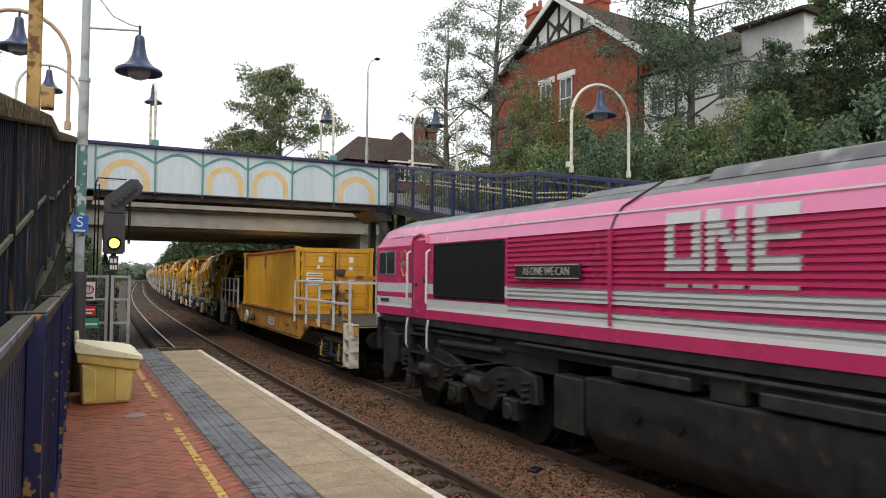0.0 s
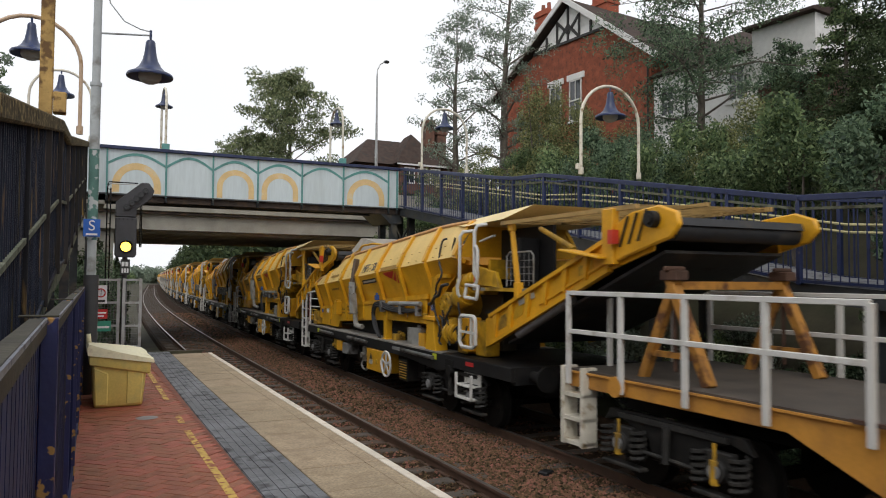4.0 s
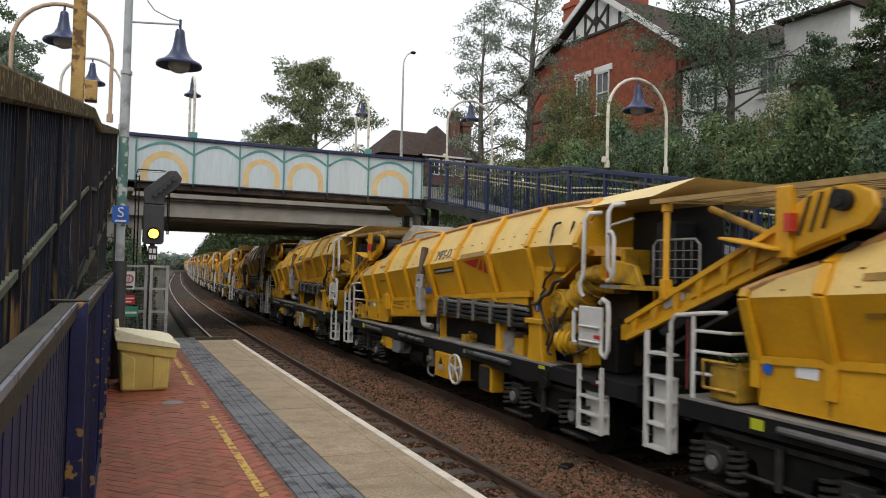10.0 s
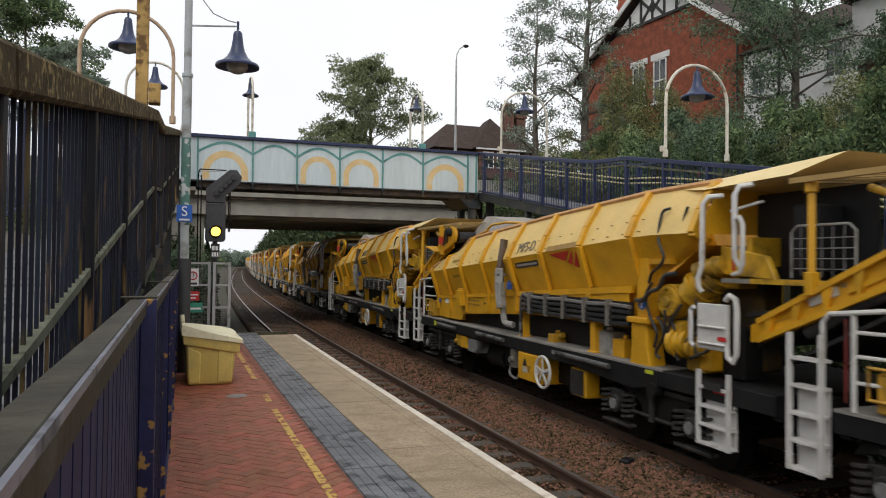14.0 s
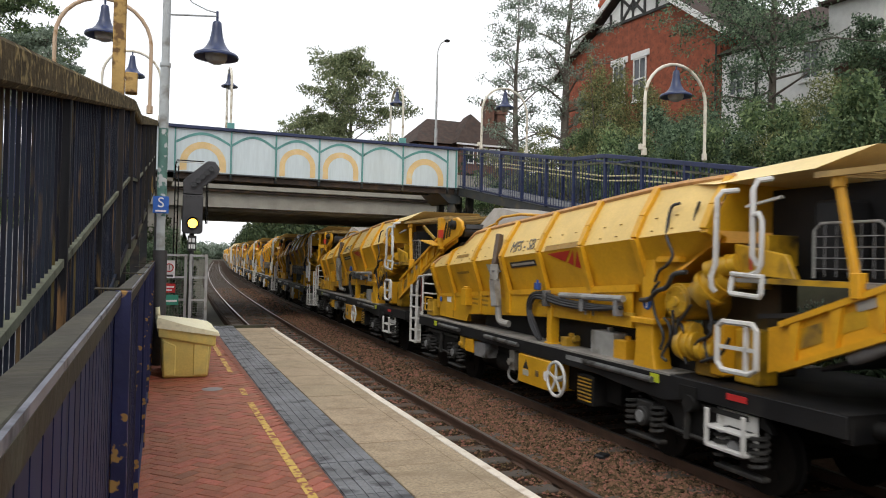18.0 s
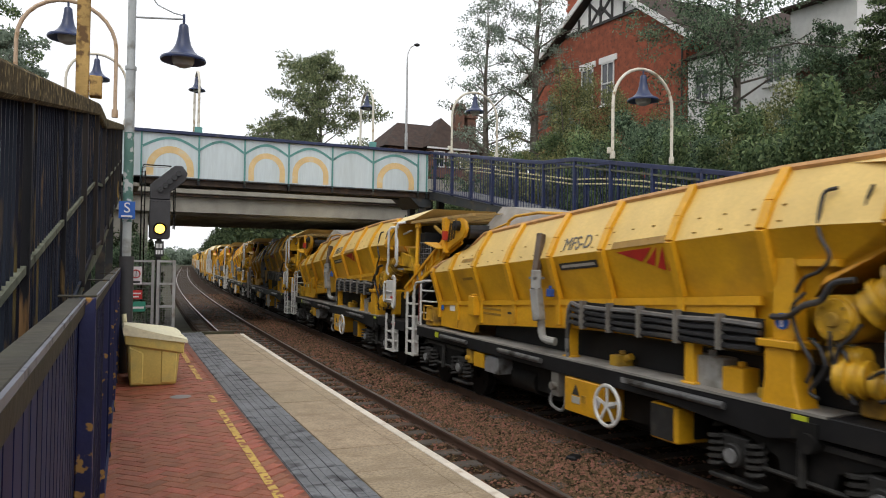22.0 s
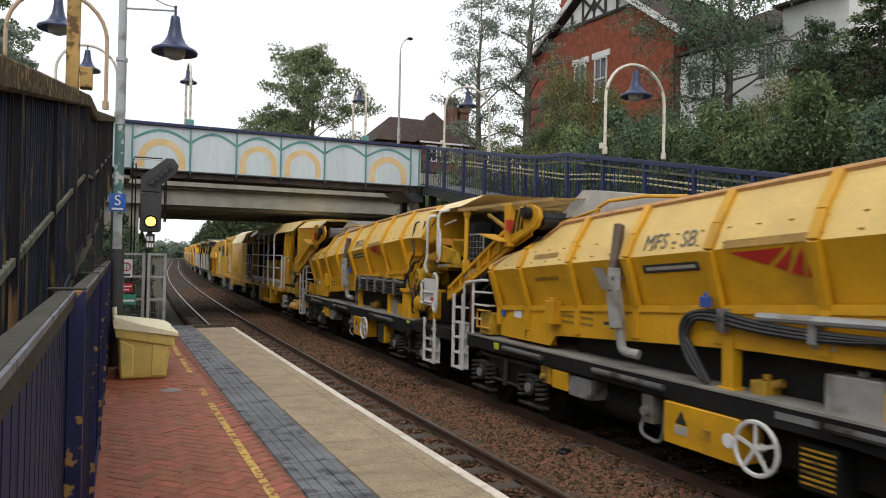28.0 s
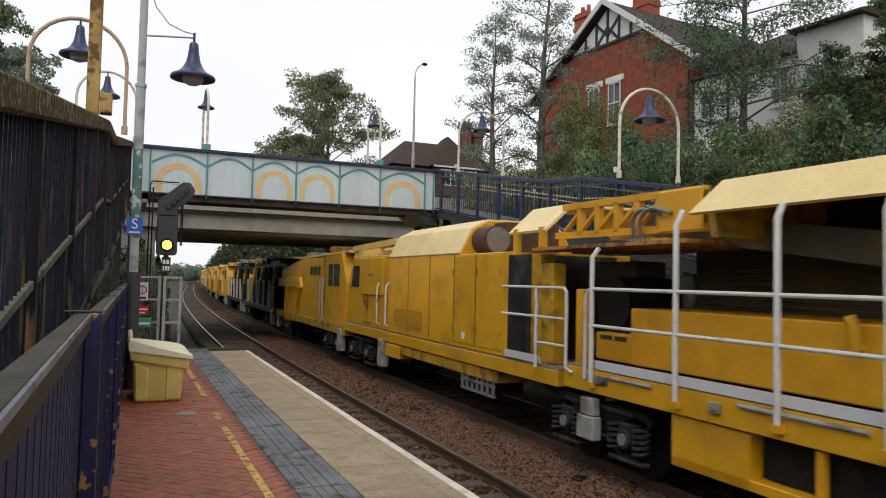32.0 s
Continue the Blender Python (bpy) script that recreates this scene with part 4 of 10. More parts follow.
# ---- platform end: signal, gate, signs, grit bin ----
def signal():
    y, x = 18.6, 1.05
    t = thing("railway_signal", "grey colour-light signal with a lit amber lamp and slanted indicator arm", "railway signal")
    part("post", M().cyl((x, y + 0.1, -1.3), (x, y + 0.1, 2.1), 0.06), m_sigbox, t)
    part("head", M().prism([(x - 0.19, 2.05), (x + 0.19, 2.05), (x + 0.23, 2.11), (x + 0.225, 2.97), (x - 0.225, 2.97), (x - 0.23, 2.11)], y - 0.12, y + 0.2), m_sigbox, t, bevel=0.015)
    hood = part("lit_lens", M().cyl((x, y - 0.145, 2.29), (x, y - 0.11, 2.29), 0.108, n=24), m_siglamp, t, "glowing amber lens")
    part("lens_ring", M().tube([(x + 0.128 * math.cos(k * math.tau / 20), y - 0.14, 2.29 + 0.128 * math.sin(k * math.tau / 20)) for k in range(20)], 0.02, 6, True), m_sigdark, hood)
    part("lens_hood", M().add([(x + r * math.cos(a), v, 2.29 + r * math.sin(a)) for v, r in ((y - 0.12, 0.15), (y - 0.3, 0.145)) for a in [math.pi * k / 8 for k in range(9)]], [(k, k + 1, k + 10, k + 9) for k in range(8)]), m_sigdark, hood, "black half-round hood")
    arm = part("indicator_arm", M().prism([(0.825, 2.985), (0.825, 3.33), (1.36, 3.8), (1.53, 3.8), (1.65, 3.63), (1.59, 3.44), (1.27, 3.17), (1.27, 2.985)], y - 0.08, y + 0.14), m_sigbox, t, "slanted route indicator", 0.015)
    for k in range(5):
        c = Vector((1.05 + 0.098 * k, y - 0.08, 3.21 + 0.099 * k))
        part("indicator_lens", M().cyl(c, c + Vector((0, -0.1, 0)), 0.06, 0.064, n=14), m_sigdark, arm)
    for k in range(4):
        part("bolt", M().cyl((0.9 + 0.09 * k, y - 0.125, 2.93), (0.9 + 0.09 * k, y - 0.115, 2.93), 0.014, n=6), m_sigdark, t)
    part("ladder_rail", M().tube([(0.65, y + 0.3, 1.2), (0.65, y + 0.3, 3.72), (0.68, y + 0.2, 3.81), (1.3, y + 0.2, 3.81)], 0.017, 6), m_sigdark, t)
    part("ladder_rail", M().tube([(0.73, y + 0.5, 1.2), (0.73, y + 0.5, 3.7)], 0.017, 6), m_sigdark, t)
    part("ladder_rail", M().tube([(1.37, y + 0.25, 2.3), (1.37, y + 0.25, 3.3), (1.33, y + 0.2, 3.45)], 0.017, 6), m_sigdark, t)
    part("ladder_rail", M().tube([(1.41, y + 0.35, 2.3), (1.41, y + 0.35, 3.3)], 0.014, 6), m_sigdark, t)
    for k in range(9):
        part("rung", M().bar((0.65, y + 0.3, 1.5 + 0.27 * k), (0.73, y + 0.5, 1.5 + 0.27 * k), 0.014), m_sigdark, t)
    part("guard_hoop", M().tube([(0.65, y + 0.3, 3.72), (0.7, y - 0.05, 3.74), (1.3, y - 0.1, 3.74)], 0.012, 6), m_galv, t)
    plate = part("number_plate", M().box(x - 0.1, x + 0.1, y - 0.06, y - 0.04, 1.64, 2.0), m_ink, t, "black plate with pale bars")
    for k in range(2):
        for j in range(2 + (1 - k)):
            u = x - 0.075 + j * (0.055 if k == 0 else 0.08)
            part("text_bar", M().box(u, u + (0.04 if k == 0 else 0.06), y - 0.066, y - 0.061, 1.69 + 0.15 * k, 1.79 + 0.15 * k), m_signwhite, plate)


signal()


def gate_panel(x0, x1, y, z1, mesh_step, label):
    t = thing("end_gate", label, "gate", "gates at the platform end")
    fr = 0.045
    for a, b in (((x0, y, -0.3), (x0, y, z1)), ((x1, y, -0.3), (x1, y, z1))):
        part("stile", M().bar(a, b, 0.06, 0.05), m_galv, t)
    for z in (0.09, 0.54, 1.04, z1 - 0.03):
        part("cross_rail", M().bar((x0, y, z), (x1, y, z), fr, fr), m_galv, t)
    wires = M()
    k = x0 + mesh_step
    while k < x1:
        wires.bar((k, y, 0.08), (k, y, z1), 0.005)
        k += mesh_step
    z = 0.15
    while z < z1:
        wires.bar((x0, y, z), (x1, y, z), 0.005)
        z += mesh_step
    part("wire_mesh", wires, m_greyiron, t)


gate_panel(0.97, 1.3, 17.3, 1.56, 0.055, "galvanised gate of wire mesh in a steel frame")
gate_panel(0.30, 0.87, 17.42, 1.56, 0.06, "galvanised mesh fence panel beside the end gate")


def small_sign(name, label, x0, x1, z0, z1, y, face, bars):
    t = thing(name, label, "sign", "notices at the platform end")
    p = part("plate", M().box(x0, x1, y, y + 0.012, z0, z1), face, t, bevel=0.002)
    for a, b, c, d, m in bars:
        part("text_bar", M().box(x0 + a * (x1 - x0), x0 + b * (x1 - x0), y - 0.005, y - 0.001, z0 + c * (z1 - z0), z0 + d * (z1 - z0)), m, p)
    return p


p_sign = small_sign("warning_sign", "white notice with a red prohibition ring", 0.40, 0.64, 1.02, 1.41, 17.36, m_signwhite, [(0.15, 0.85, 0.08, 0.2, m_ink)])
part("ring", M().tube([(0.52 + 0.085 * math.cos(k * math.tau / 18), 17.354, 1.25 + 0.085 * math.sin(k * math.tau / 18)) for k in range(18)], 0.014, 6, True), m_signred, p_sign)
part("pictogram", M().bar((0.52, 17.352, 1.18), (0.53, 17.352, 1.32), 0.045, 0.01, up=(1, 0, 0)), m_ink, p_sign)
small_sign("notice", "red notice with a pale text bar", 0.42, 0.66, 0.7, 0.9, 17.36, m_signred, [(0.1, 0.9, 0.55, 0.7, m_signwhite), (0.1, 0.7, 0.2, 0.35, m_signwhite)])
small_sign("notice", "green notice with a pale text bar", 0.42, 0.73, 0.43, 0.65, 17.36, m_signgreen, [(0.1, 0.9, 0.3, 0.5, m_signwhite)])


def grit_bin():
    """Its short side faces along the platform; the lid is hinged on the railing side and slopes down towards the track."""
    t = thing("grit_bin", "faded yellow plastic grit bin with a sloping bleached lid", "grit bin")
    ya, yb = 9.92, 10.92

    def loft(rings, caps=True):
        """Joins flat four-cornered rings (x0, x1, y0, y1, z left, z right) one above the other."""
        m = M()
        for x0, x1, y0, y1, za, zb in rings:
            m.v += [(x0, y0, za), (x1, y0, zb), (x1, y1, zb), (x0, y1, za)]
        for i in range(len(rings) - 1):
            m.f += [(4 * i + k, 4 * i + (k + 1) % 4, 4 * i + 4 + (k + 1) % 4, 4 * i + 4 + k) for k in range(4)]
        n = 4 * (len(rings) - 1)
        m.f += [(3, 2, 1, 0), (n, n + 1, n + 2, n + 3)]
        return m

    part("tub", loft([(0.262, 0.788, ya + 0.02, yb - 0.02, 0.0, 0.0), (0.252, 0.798, ya, yb, 0.03, 0.03), (0.222, 0.835, ya - 0.03, yb + 0.03, 0.54, 0.42)]), m_bin, t, bevel=0.02)
    for x0, x1 in ((0.262, 0.405), (0.61, 0.785)):
        part("rib", loft([(x0, x1, ya - 0.012, ya + 0.03, 0.03, 0.03), (x0 - 0.025 if x0 < 0.5 else x0, x1 if x0 < 0.5 else x1 + 0.02, ya - 0.048, ya, 0.5, 0.42)]), m_bin, t, bevel=0.014)
    part("rim", loft([(0.205, 0.862, ya - 0.055, yb + 0.05, 0.525, 0.40), (0.19, 0.875, ya - 0.07, yb + 0.06, 0.54, 0.41), (0.185, 0.885, ya - 0.075, yb + 0.065, 0.655, 0.535)]), m_bin, t, "yellow rim", 0.012)
    # the lid has warped into shallow waves
    n, m = 9, M()
    prof = [(0.172, 0.645), (0.165, 0.685), (0.19, 0.725), (0.34, 0.712), (0.52, 0.675), (0.70, 0.638), (0.86, 0.598), (0.915, 0.565), (0.908, 0.53)]
    for i in range(n):
        y = ya - 0.1 + (yb - ya + 0.19) * i / (n - 1)
        for j, (x, z) in enumerate(prof):
            wave = 0.018 * math.sin(i * 1.1 + j * 0.9) + (0.028 if i == 0 and j in (1, 2) else 0.0) + 0.012 * math.cos(i * 0.7)
            m.v.append((x, y, z + (wave if 0 < j < 8 else 0.3 * wave)))
    k = len(prof)
    m.f = [(i * k + j, i * k + j + 1, i * k + k + j + 1, i * k + k + j) for i in range(n - 1) for j in range(k - 1)]
    m.f += [tuple(range(k)), tuple(range(n * k - 1, (n - 1) * k - 1, -1))] + [(i * k, i * k + k, i * k + 2 * k - 1, i * k + k - 1) for i in range(n - 1)]
    lid = part("lid", m, m_binlid, t, "warped bleached pale yellow lid")
    part("hinge", M().cyl((0.2, yb - 0.06, 0.69), (0.19, yb - 0.05, 0.84), 0.035, 0.03), m_binlid, lid)
    part("hinge", M().cyl((0.19, ya + 0.05, 0.66), (0.19, yb - 0.15, 0.66), 0.022), m_binlid, lid)
    part("lip", M().tube([(0.91, ya - 0.09, 0.55), (0.915, ya + 0.5, 0.555), (0.91, yb + 0.08, 0.55)], 0.016, 6), m_binlid, lid)


grit_bin()

# a flat stone among the ballast
part_stone = part("ballast_slab", M().box(-0.13, 0.13, -0.08, 0.08, 0.0, 0.07), m_black, None, at=pose(6.02, 8.75, -1.16, 3, 4, 35), bevel=0.02)
tagged(part_stone, "dark flat block lying on the ballast", "stone")


# ---- houses above the cutting ----
def brick_wall_material():
    m = mat("brick_courses", (0.42, 0.09, 0.04), 0.85, var=0.35, scale=3.5, dirt=(0.16, 0.05, 0.032), amount=0.5, dscale=7, sharp=0.2, fine=0.25)
    nd, lk = m.node_tree.nodes, m.node_tree.links
    tc, bt, mp = nd.new("ShaderNodeTexCoord"), nd.new("ShaderNodeTexBrick"), nd.new("ShaderNodeMapping")
    mp.inputs["Rotation"].default_value = (radians(90), 0, radians(90))
    bt.inputs["Scale"].default_value, bt.inputs["Mortar Size"].default_value = 1.0, 0.012
    bt.inputs["Brick Width"].default_value, bt.inputs["Row Height"].default_value = 0.225, 0.075
    bt.inputs["Color1"].default_value, bt.inputs["Color2"].default_value, bt.inputs["Mortar"].default_value = (1, 1, 1, 1), (0.6, 0.55, 0.55, 1), (0.8, 1.0, 1.1, 1)
    mx = nd.new("ShaderNodeMix")
    mx.data_type, mx.blend_type = "RGBA", "MULTIPLY"
    mx.inputs[0].default_value = 1.0
    b = nd["Principled BSDF"]
    src = b.inputs["Base Color"].links[0].from_socket
    lk.new(tc.outputs["Object"], mp.inputs[0])
    lk.new(mp.outputs[0], bt.inputs[0])
    lk.new(src, mx.inputs[6])
    lk.new(bt.outputs[0], mx.inputs[7])
    lk.new(mx.outputs[2], b.inputs["Base Color"])
    return m


m_brickwall = brick_wall_material()


def window(parent, x, y, z0, z1, w, name="window"):
    """A sash window in a wall that faces -x."""
    f = part(name, M().box(x - 0.02, x + 0.1, y - w / 2, y + w / 2, z0, z1), m_pane, parent, "sash window with dark panes")
    for a, b, c, d in ((-w / 2, -w / 2 + 0.06, z0, z1), (w / 2 - 0.06, w / 2, z0, z1), (-w / 2, w / 2, z0, z0 + 0.06), (-w / 2, w / 2, z1 - 0.06, z1), (-w / 2, w / 2, (z0 + z1) / 2 - 0.03, (z0 + z1) / 2 + 0.03), (-0.015, 0.015, z0, z1)):
        part("sash_bar", M().box(x - 0.06, x + 0.02, y + a, y + b, c, d), m_frame, f)
    part("lintel", M().box(x - 0.07, x + 0.1, y - w / 2 - 0.16, y + w / 2 + 0.16, z1 + 0.005, z1 + 0.28), m_render, f, "pale stone lintel", 0.01)
    part("sill", M().box(x - 0.12, x + 0.1, y - w / 2 - 0.1, y + w / 2 + 0.1, z0 - 0.12, z0 - 0.005), m_render, f, "pale stone sill", 0.01)


m_brickdark = mat("weathered_brown_brick", (0.15, 0.075, 0.05), 0.9, var=0.25, scale=3, dirt=(0.08, 0.05, 0.04), amount=0.5, dscale=2)


def build_house():
    t = thing("brick_house", "red brick house with a half-timbered gable above the cutting", "house", at=pose(20.73, 22.71, 0, 0, 0, 5.7))
    W, D, z0, ze, ya = 9.8, 10.0, 4.0, 11.55, 4.93
    part("wall", M().prism([(0, z0), (W, z0), (W, ze - 0.1), (ya + 1.95, 12.85), (ya - 1.95, 12.85), (0, ze - 0.75)], 0.0, D, "x"), m_brickwall, t)
    part("gable_panel", M().prism([(ya - 2.45, 12.62), (ya + 2.45, 12.62), (ya, 14.3)], -0.03, 0.3, "x"), m_render, t, "white rendered gable")
    tim = [((-2.5, 12.62), (2.5, 12.62)), ((-0.0, 12.6), (0, 14.3)), ((-0.75, 12.6), (-0.75, 13.75)), ((0.75, 12.6), (0.75, 13.75)), ((-1.5, 12.6), (-1.5, 13.2)), ((1.5, 12.6), (1.5, 13.2)), ((-0.75, 13.7), (0, 13.0)), ((0.75, 13.7), (0, 13.0)), ((-0.7, 12.7), (0, 13.4)), ((0.7, 12.7), (0, 13.4))]
    for (a, b), (c, d) in tim:
        part("timber", M().bar((-0.06, ya + a, b), (-0.06, ya + c, d), 0.12, 0.05, up=(1, 0, 0)), m_timber, t, "dark timber")
    part("roof", M().prism([(-0.6, 10.6), (ya, 14.62), (W + 0.9, 11.0), (W + 0.9, 10.85), (ya, 14.42), (-0.6, 10.45)], -0.35, D, "x"), m_slate, t)
    for s, e in ((-0.65, 10.5), (W + 0.95, 10.9)):
        part("bargeboard", M().bar((-0.4, s, e), (-0.4, ya, 14.57), 0.24, 0.06, up=(1, 0, 0)), m_frame, t, "white painted bargeboard")
    window(t, 0.0, 5.83, 8.9, 10.72, 0.8)
    window(t, 0.0, 4.45, 8.85, 10.74, 0.82)
    window(t, 0.0, 5.75, 5.2, 6.9, 0.9)
    window(t, 0.0, 4.4, 5.2, 6.9, 0.9)
    for y, x, h in ((5.4, 2.4, 16.0), (11.75, 4.0, 17.0)):
        c = part("chimney", M().box(x, x + 0.8, y - 0.5, y + 0.5, 9.0, h).box(x - 0.08, x + 0.88, y - 0.58, y + 0.58, h - 0.35, h - 0.15).box(x - 0.05, x + 0.85, y - 0.55, y + 0.55, h - 1.0, h - 0.85), m_brick, t, "weathered red brick chimney")
        for k in (-0.25, 0.25):
            part("chimney_pot", M().cyl((x + 0.4, y + k, h), (x + 0.4, y + k, h + 0.45), 0.13, 0.11), m_paver, c)
    part("drainpipe", M().cyl((-0.08, 0.12, z0), (-0.08, 0.12, 10.6), 0.04), m_timber, t)
    t2 = thing("rendered_house", "white rendered house wing with brown tiled roof behind trees", "house", at=pose(20.73, 22.71, 0, 0, 0, 5.7))
    part("wall", M().box(0.12, 9, -6.85, -0.02, 4.0, 9.8), m_render, t2)
    part("roof", M().prism([(-0.25, 9.75), (4.6, 12.3), (9.4, 9.75)], -4.55, -0.02, "y"), m_slate, t2)
    for y in (-0.75, -3.9):
        window(t2, 0.12, y, 8.1, 9.3, 0.7)
    part("drainpipe", M().cyl((0.04, -1.7, 4.0), (0.04, -1.7, 9.7), 0.05), m_timber, t2, "black drainpipe")
    part("end_bay", M().box(0.04, 6.0, -6.9, -4.57, 4.0, 10.42), m_render, t2, "taller white end bay")
    part("bay_roof", M().prism([(-0.3, 10.42), (-0.3, 10.52), (0.5, 10.75), (6.2, 10.75), (6.2, 10.42)], -7.05, -4.4, "y"), m_slate, t2)
    t3 = thing("brick_outbuilding", "dark red brick wall among the trees", "building", at=pose(20.73, 22.71, 0, 0, 0, 5.7))
    part("wall", M().box(-0.7, 3.2, -7.7, -5.3, 4.0, 8.2), m_brickdark, t3)
    part("roof", M().prism([(-0.9, 8.15), (1.2, 8.5), (3.4, 8.15)], -7.9, -5.2, "y"), m_slate, t3)


build_house()




def build_hip_house():
    t = thing("hipped_house", "distant house with a brown hipped tile roof and brick chimneys", "house")
    part("wall", M().box(18.4, 26.2, 50.3, 57, 4.0, 10.1), m_brickdark, t)
    roof = part("roof", M().add([(17.8, 49.9, 10.0), (26.8, 49.9, 10.0), (26.8, 57.5, 10.0), (17.8, 57.5, 10.0), (19.9, 53.0, 12.3), (25.0, 53.0, 12.3)],
                         [(0, 1, 5, 4), (1, 2, 5), (2, 3, 4, 5), (3, 0, 4), (3, 2, 1, 0)]), m_slate, t)
    part("wing_roof", M().add([(20.8, 49.2, 10.05), (24.9, 49.2, 10.05), (24.9, 52.6, 10.05), (20.8, 52.6, 10.05), (22.5, 50.6, 12.5), (22.7, 52.4, 12.5)],
                         [(0, 1, 4), (1, 2, 5, 4), (2, 3, 5), (3, 0, 4, 5), (3, 2, 1, 0)]), m_slate, roof)
    part("wing_wall", M().box(21.2, 24.5, 49.5, 50.3, 4.0, 10.06), m_brickdark, t)
    part("eaves", M().box(20.85, 24.85, 49.22, 49.3, 9.92, 10.06), m_frame, t, "white eaves board")
    for x, h in ((23.75, 13.75), (24.75, 13.1)):
        part("chimney", M().box(x, x + 0.72, 50.6, 51.4, 9.0, h - 0.4).box(x - 0.1, x + 0.82, 50.5, 51.5, h - 0.4, h - 0.2).box(x - 0.03, x + 0.75, 50.55, 51.45, h - 0.2, h), m_brickdark, t, "brown brick chimney")
    for x in (21.9, 23.0, 24.0):
        w = part("window", M().box(x - 0.42, x + 0.42, 49.42, 49.52, 8.6, 9.8), m_frame, t, "white casement window")
        part("pane", M().box(x - 0.34, x - 0.03, 49.405, 49.42, 8.68, 9.72).box(x + 0.03, x + 0.34, 49.405, 49.42, 8.68, 9.72), m_pane, w)


build_hip_house()


# ---- trees and shrubs ----
def leaf_mesh(name, blobs, count, size, material, seed, flat=0.0):
    """Many small leaf blades in and on rounded masses: blobs are (x, y, z, rx, ry, rz)."""
    rng = np.random.default_rng(seed)
    b = np.array(blobs, float)
    w = (b[:, 3] * b[:, 4] * b[:, 5]) ** 0.66
    pick = rng.choice(len(b), count, p=w / w.sum())
    d = rng.normal(size=(count, 3))
    d /= np.linalg.norm(d, axis=1)[:, None]
    rad = rng.uniform(0, 1, count) ** 0.42
    rad *= 1 + 0.16 * np.sin(d[:, 0] * 7 + pick) * np.cos(d[:, 2] * 6 + pick * 2)
    c = b[pick, :3] + d * rad[:, None] * b[pick, 3:]
    a = rng.normal(size=(count, 3))
    a[:, 2] -= 0.35
    a /= np.linalg.norm(a, axis=1)[:, None]
    s = np.cross(a, rng.normal(size=(count, 3)))
    s /= np.linalg.norm(s, axis=1)[:, None]
    L = size * rng.uniform(0.6, 1.5, count)[:, None]
    v = np.stack([c - a * L, c + s * L * 0.42, c + a * L, c - s * L * 0.42], 1).reshape(-1, 3)
    me = bpy.data.meshes.new(name)
    me.vertices.add(len(v))
    me.vertices.foreach_set("co", v.ravel())
    me.loops.add(count * 4)
    me.loops.foreach_set("vertex_index", np.arange(count * 4, dtype=np.int32))
    me.polygons.add(count)
    me.polygons.foreach_set("loop_start", np.arange(0, count * 4, 4, dtype=np.int32))
    me.update()
    me.validate()
    me.materials.append(material)
    return me


def tree(label, x, y, z0, h, spread, material, count, size, seed, bare=0.3, taper=1.0, group="trees above the cutting", lean=0.0, open_crown=0.0, limbs=26, clump=0.0, girth=1.0):
    """A tapered trunk, limbs with twigs, and leaves gathered round the twigs; open_crown thins the masses so that sky shows through."""
    rng = random.Random(seed)
    t = thing("tree", label, "tree", group, at=pose(x, y, z0))
    wood, blobs = M(), []
    r = (0.016 * h + 0.03) * girth
    bend = [Vector((lean * (k / 5) ** 1.5 + rng.uniform(-0.1, 0.1) * k * 0.3, rng.uniform(-0.1, 0.1) * k * 0.3, h * 0.97 * k / 5 - (0.5 if k == 0 else 0))) for k in range(6)]
    for k in range(5):
        wood.cyl(bend[k], bend[k + 1], r * (1 - k * 0.19), r * (1 - (k + 1) * 0.19), 8)
    for k in range(limbs):
        f = bare + (0.98 - bare) * (k + rng.random()) / limbs
        j = min(4, int(f * 5))
        base = bend[j].lerp(bend[j + 1], f * 5 - j)
        ang = k * 2.4 + rng.uniform(-0.6, 0.6)
        g = (f - bare) / (1 - bare)
        prof = (math.sin(math.pi * (0.12 + 0.86 * g)) ** 0.6) if taper >= 1 else (1.0 - 0.8 * g) * (0.75 + 0.25 * min(1, g * 6))
        ln = spread * rng.uniform(0.62, 1.12) * max(0.16, prof)
        rise = rng.uniform(0.15, 0.6) if taper >= 1 else rng.uniform(-0.1, 0.3)
        end = base + Vector((math.cos(ang) * ln, math.sin(ang) * ln, ln * rise))
        mid = base.lerp(end, 0.5) + Vector((0, 0, 0.08 * ln))
        wood.cyl(base, mid, r * 0.34 * (1.1 - f), r * 0.22 * (1.1 - f), 5)
        wood.cyl(mid, end, r * 0.22 * (1.1 - f), 0.006, 5)
        for q in range(7):
            u = 0.3 + 0.72 * (q + rng.random()) / 7
            c = (base.lerp(mid, u * 2) if u < 0.5 else mid.lerp(end, min(1.1, u * 2 - 1)))
            tip = c + Vector((rng.uniform(-1, 1), rng.uniform(-1, 1), rng.uniform(-0.35, 0.75))) * spread * 0.2
            wood.cyl(c, tip, 0.012, 0.004, 4)
            if clump and rng.random() < clump:
                continue
            sz = spread * rng.uniform(0.09, 0.2) * (1.15 - 0.5 * open_crown)
            blobs.append((tip.x, tip.y, tip.z, sz * 1.2, sz * 1.2, sz * rng.uniform(0.55, 0.95)))
    part("trunk", wood, m_bark, t, "grey-brown trunk with limbs")
    part("crown", leaf_mesh("crown", blobs, count, size, material, seed), material, t)
    return t


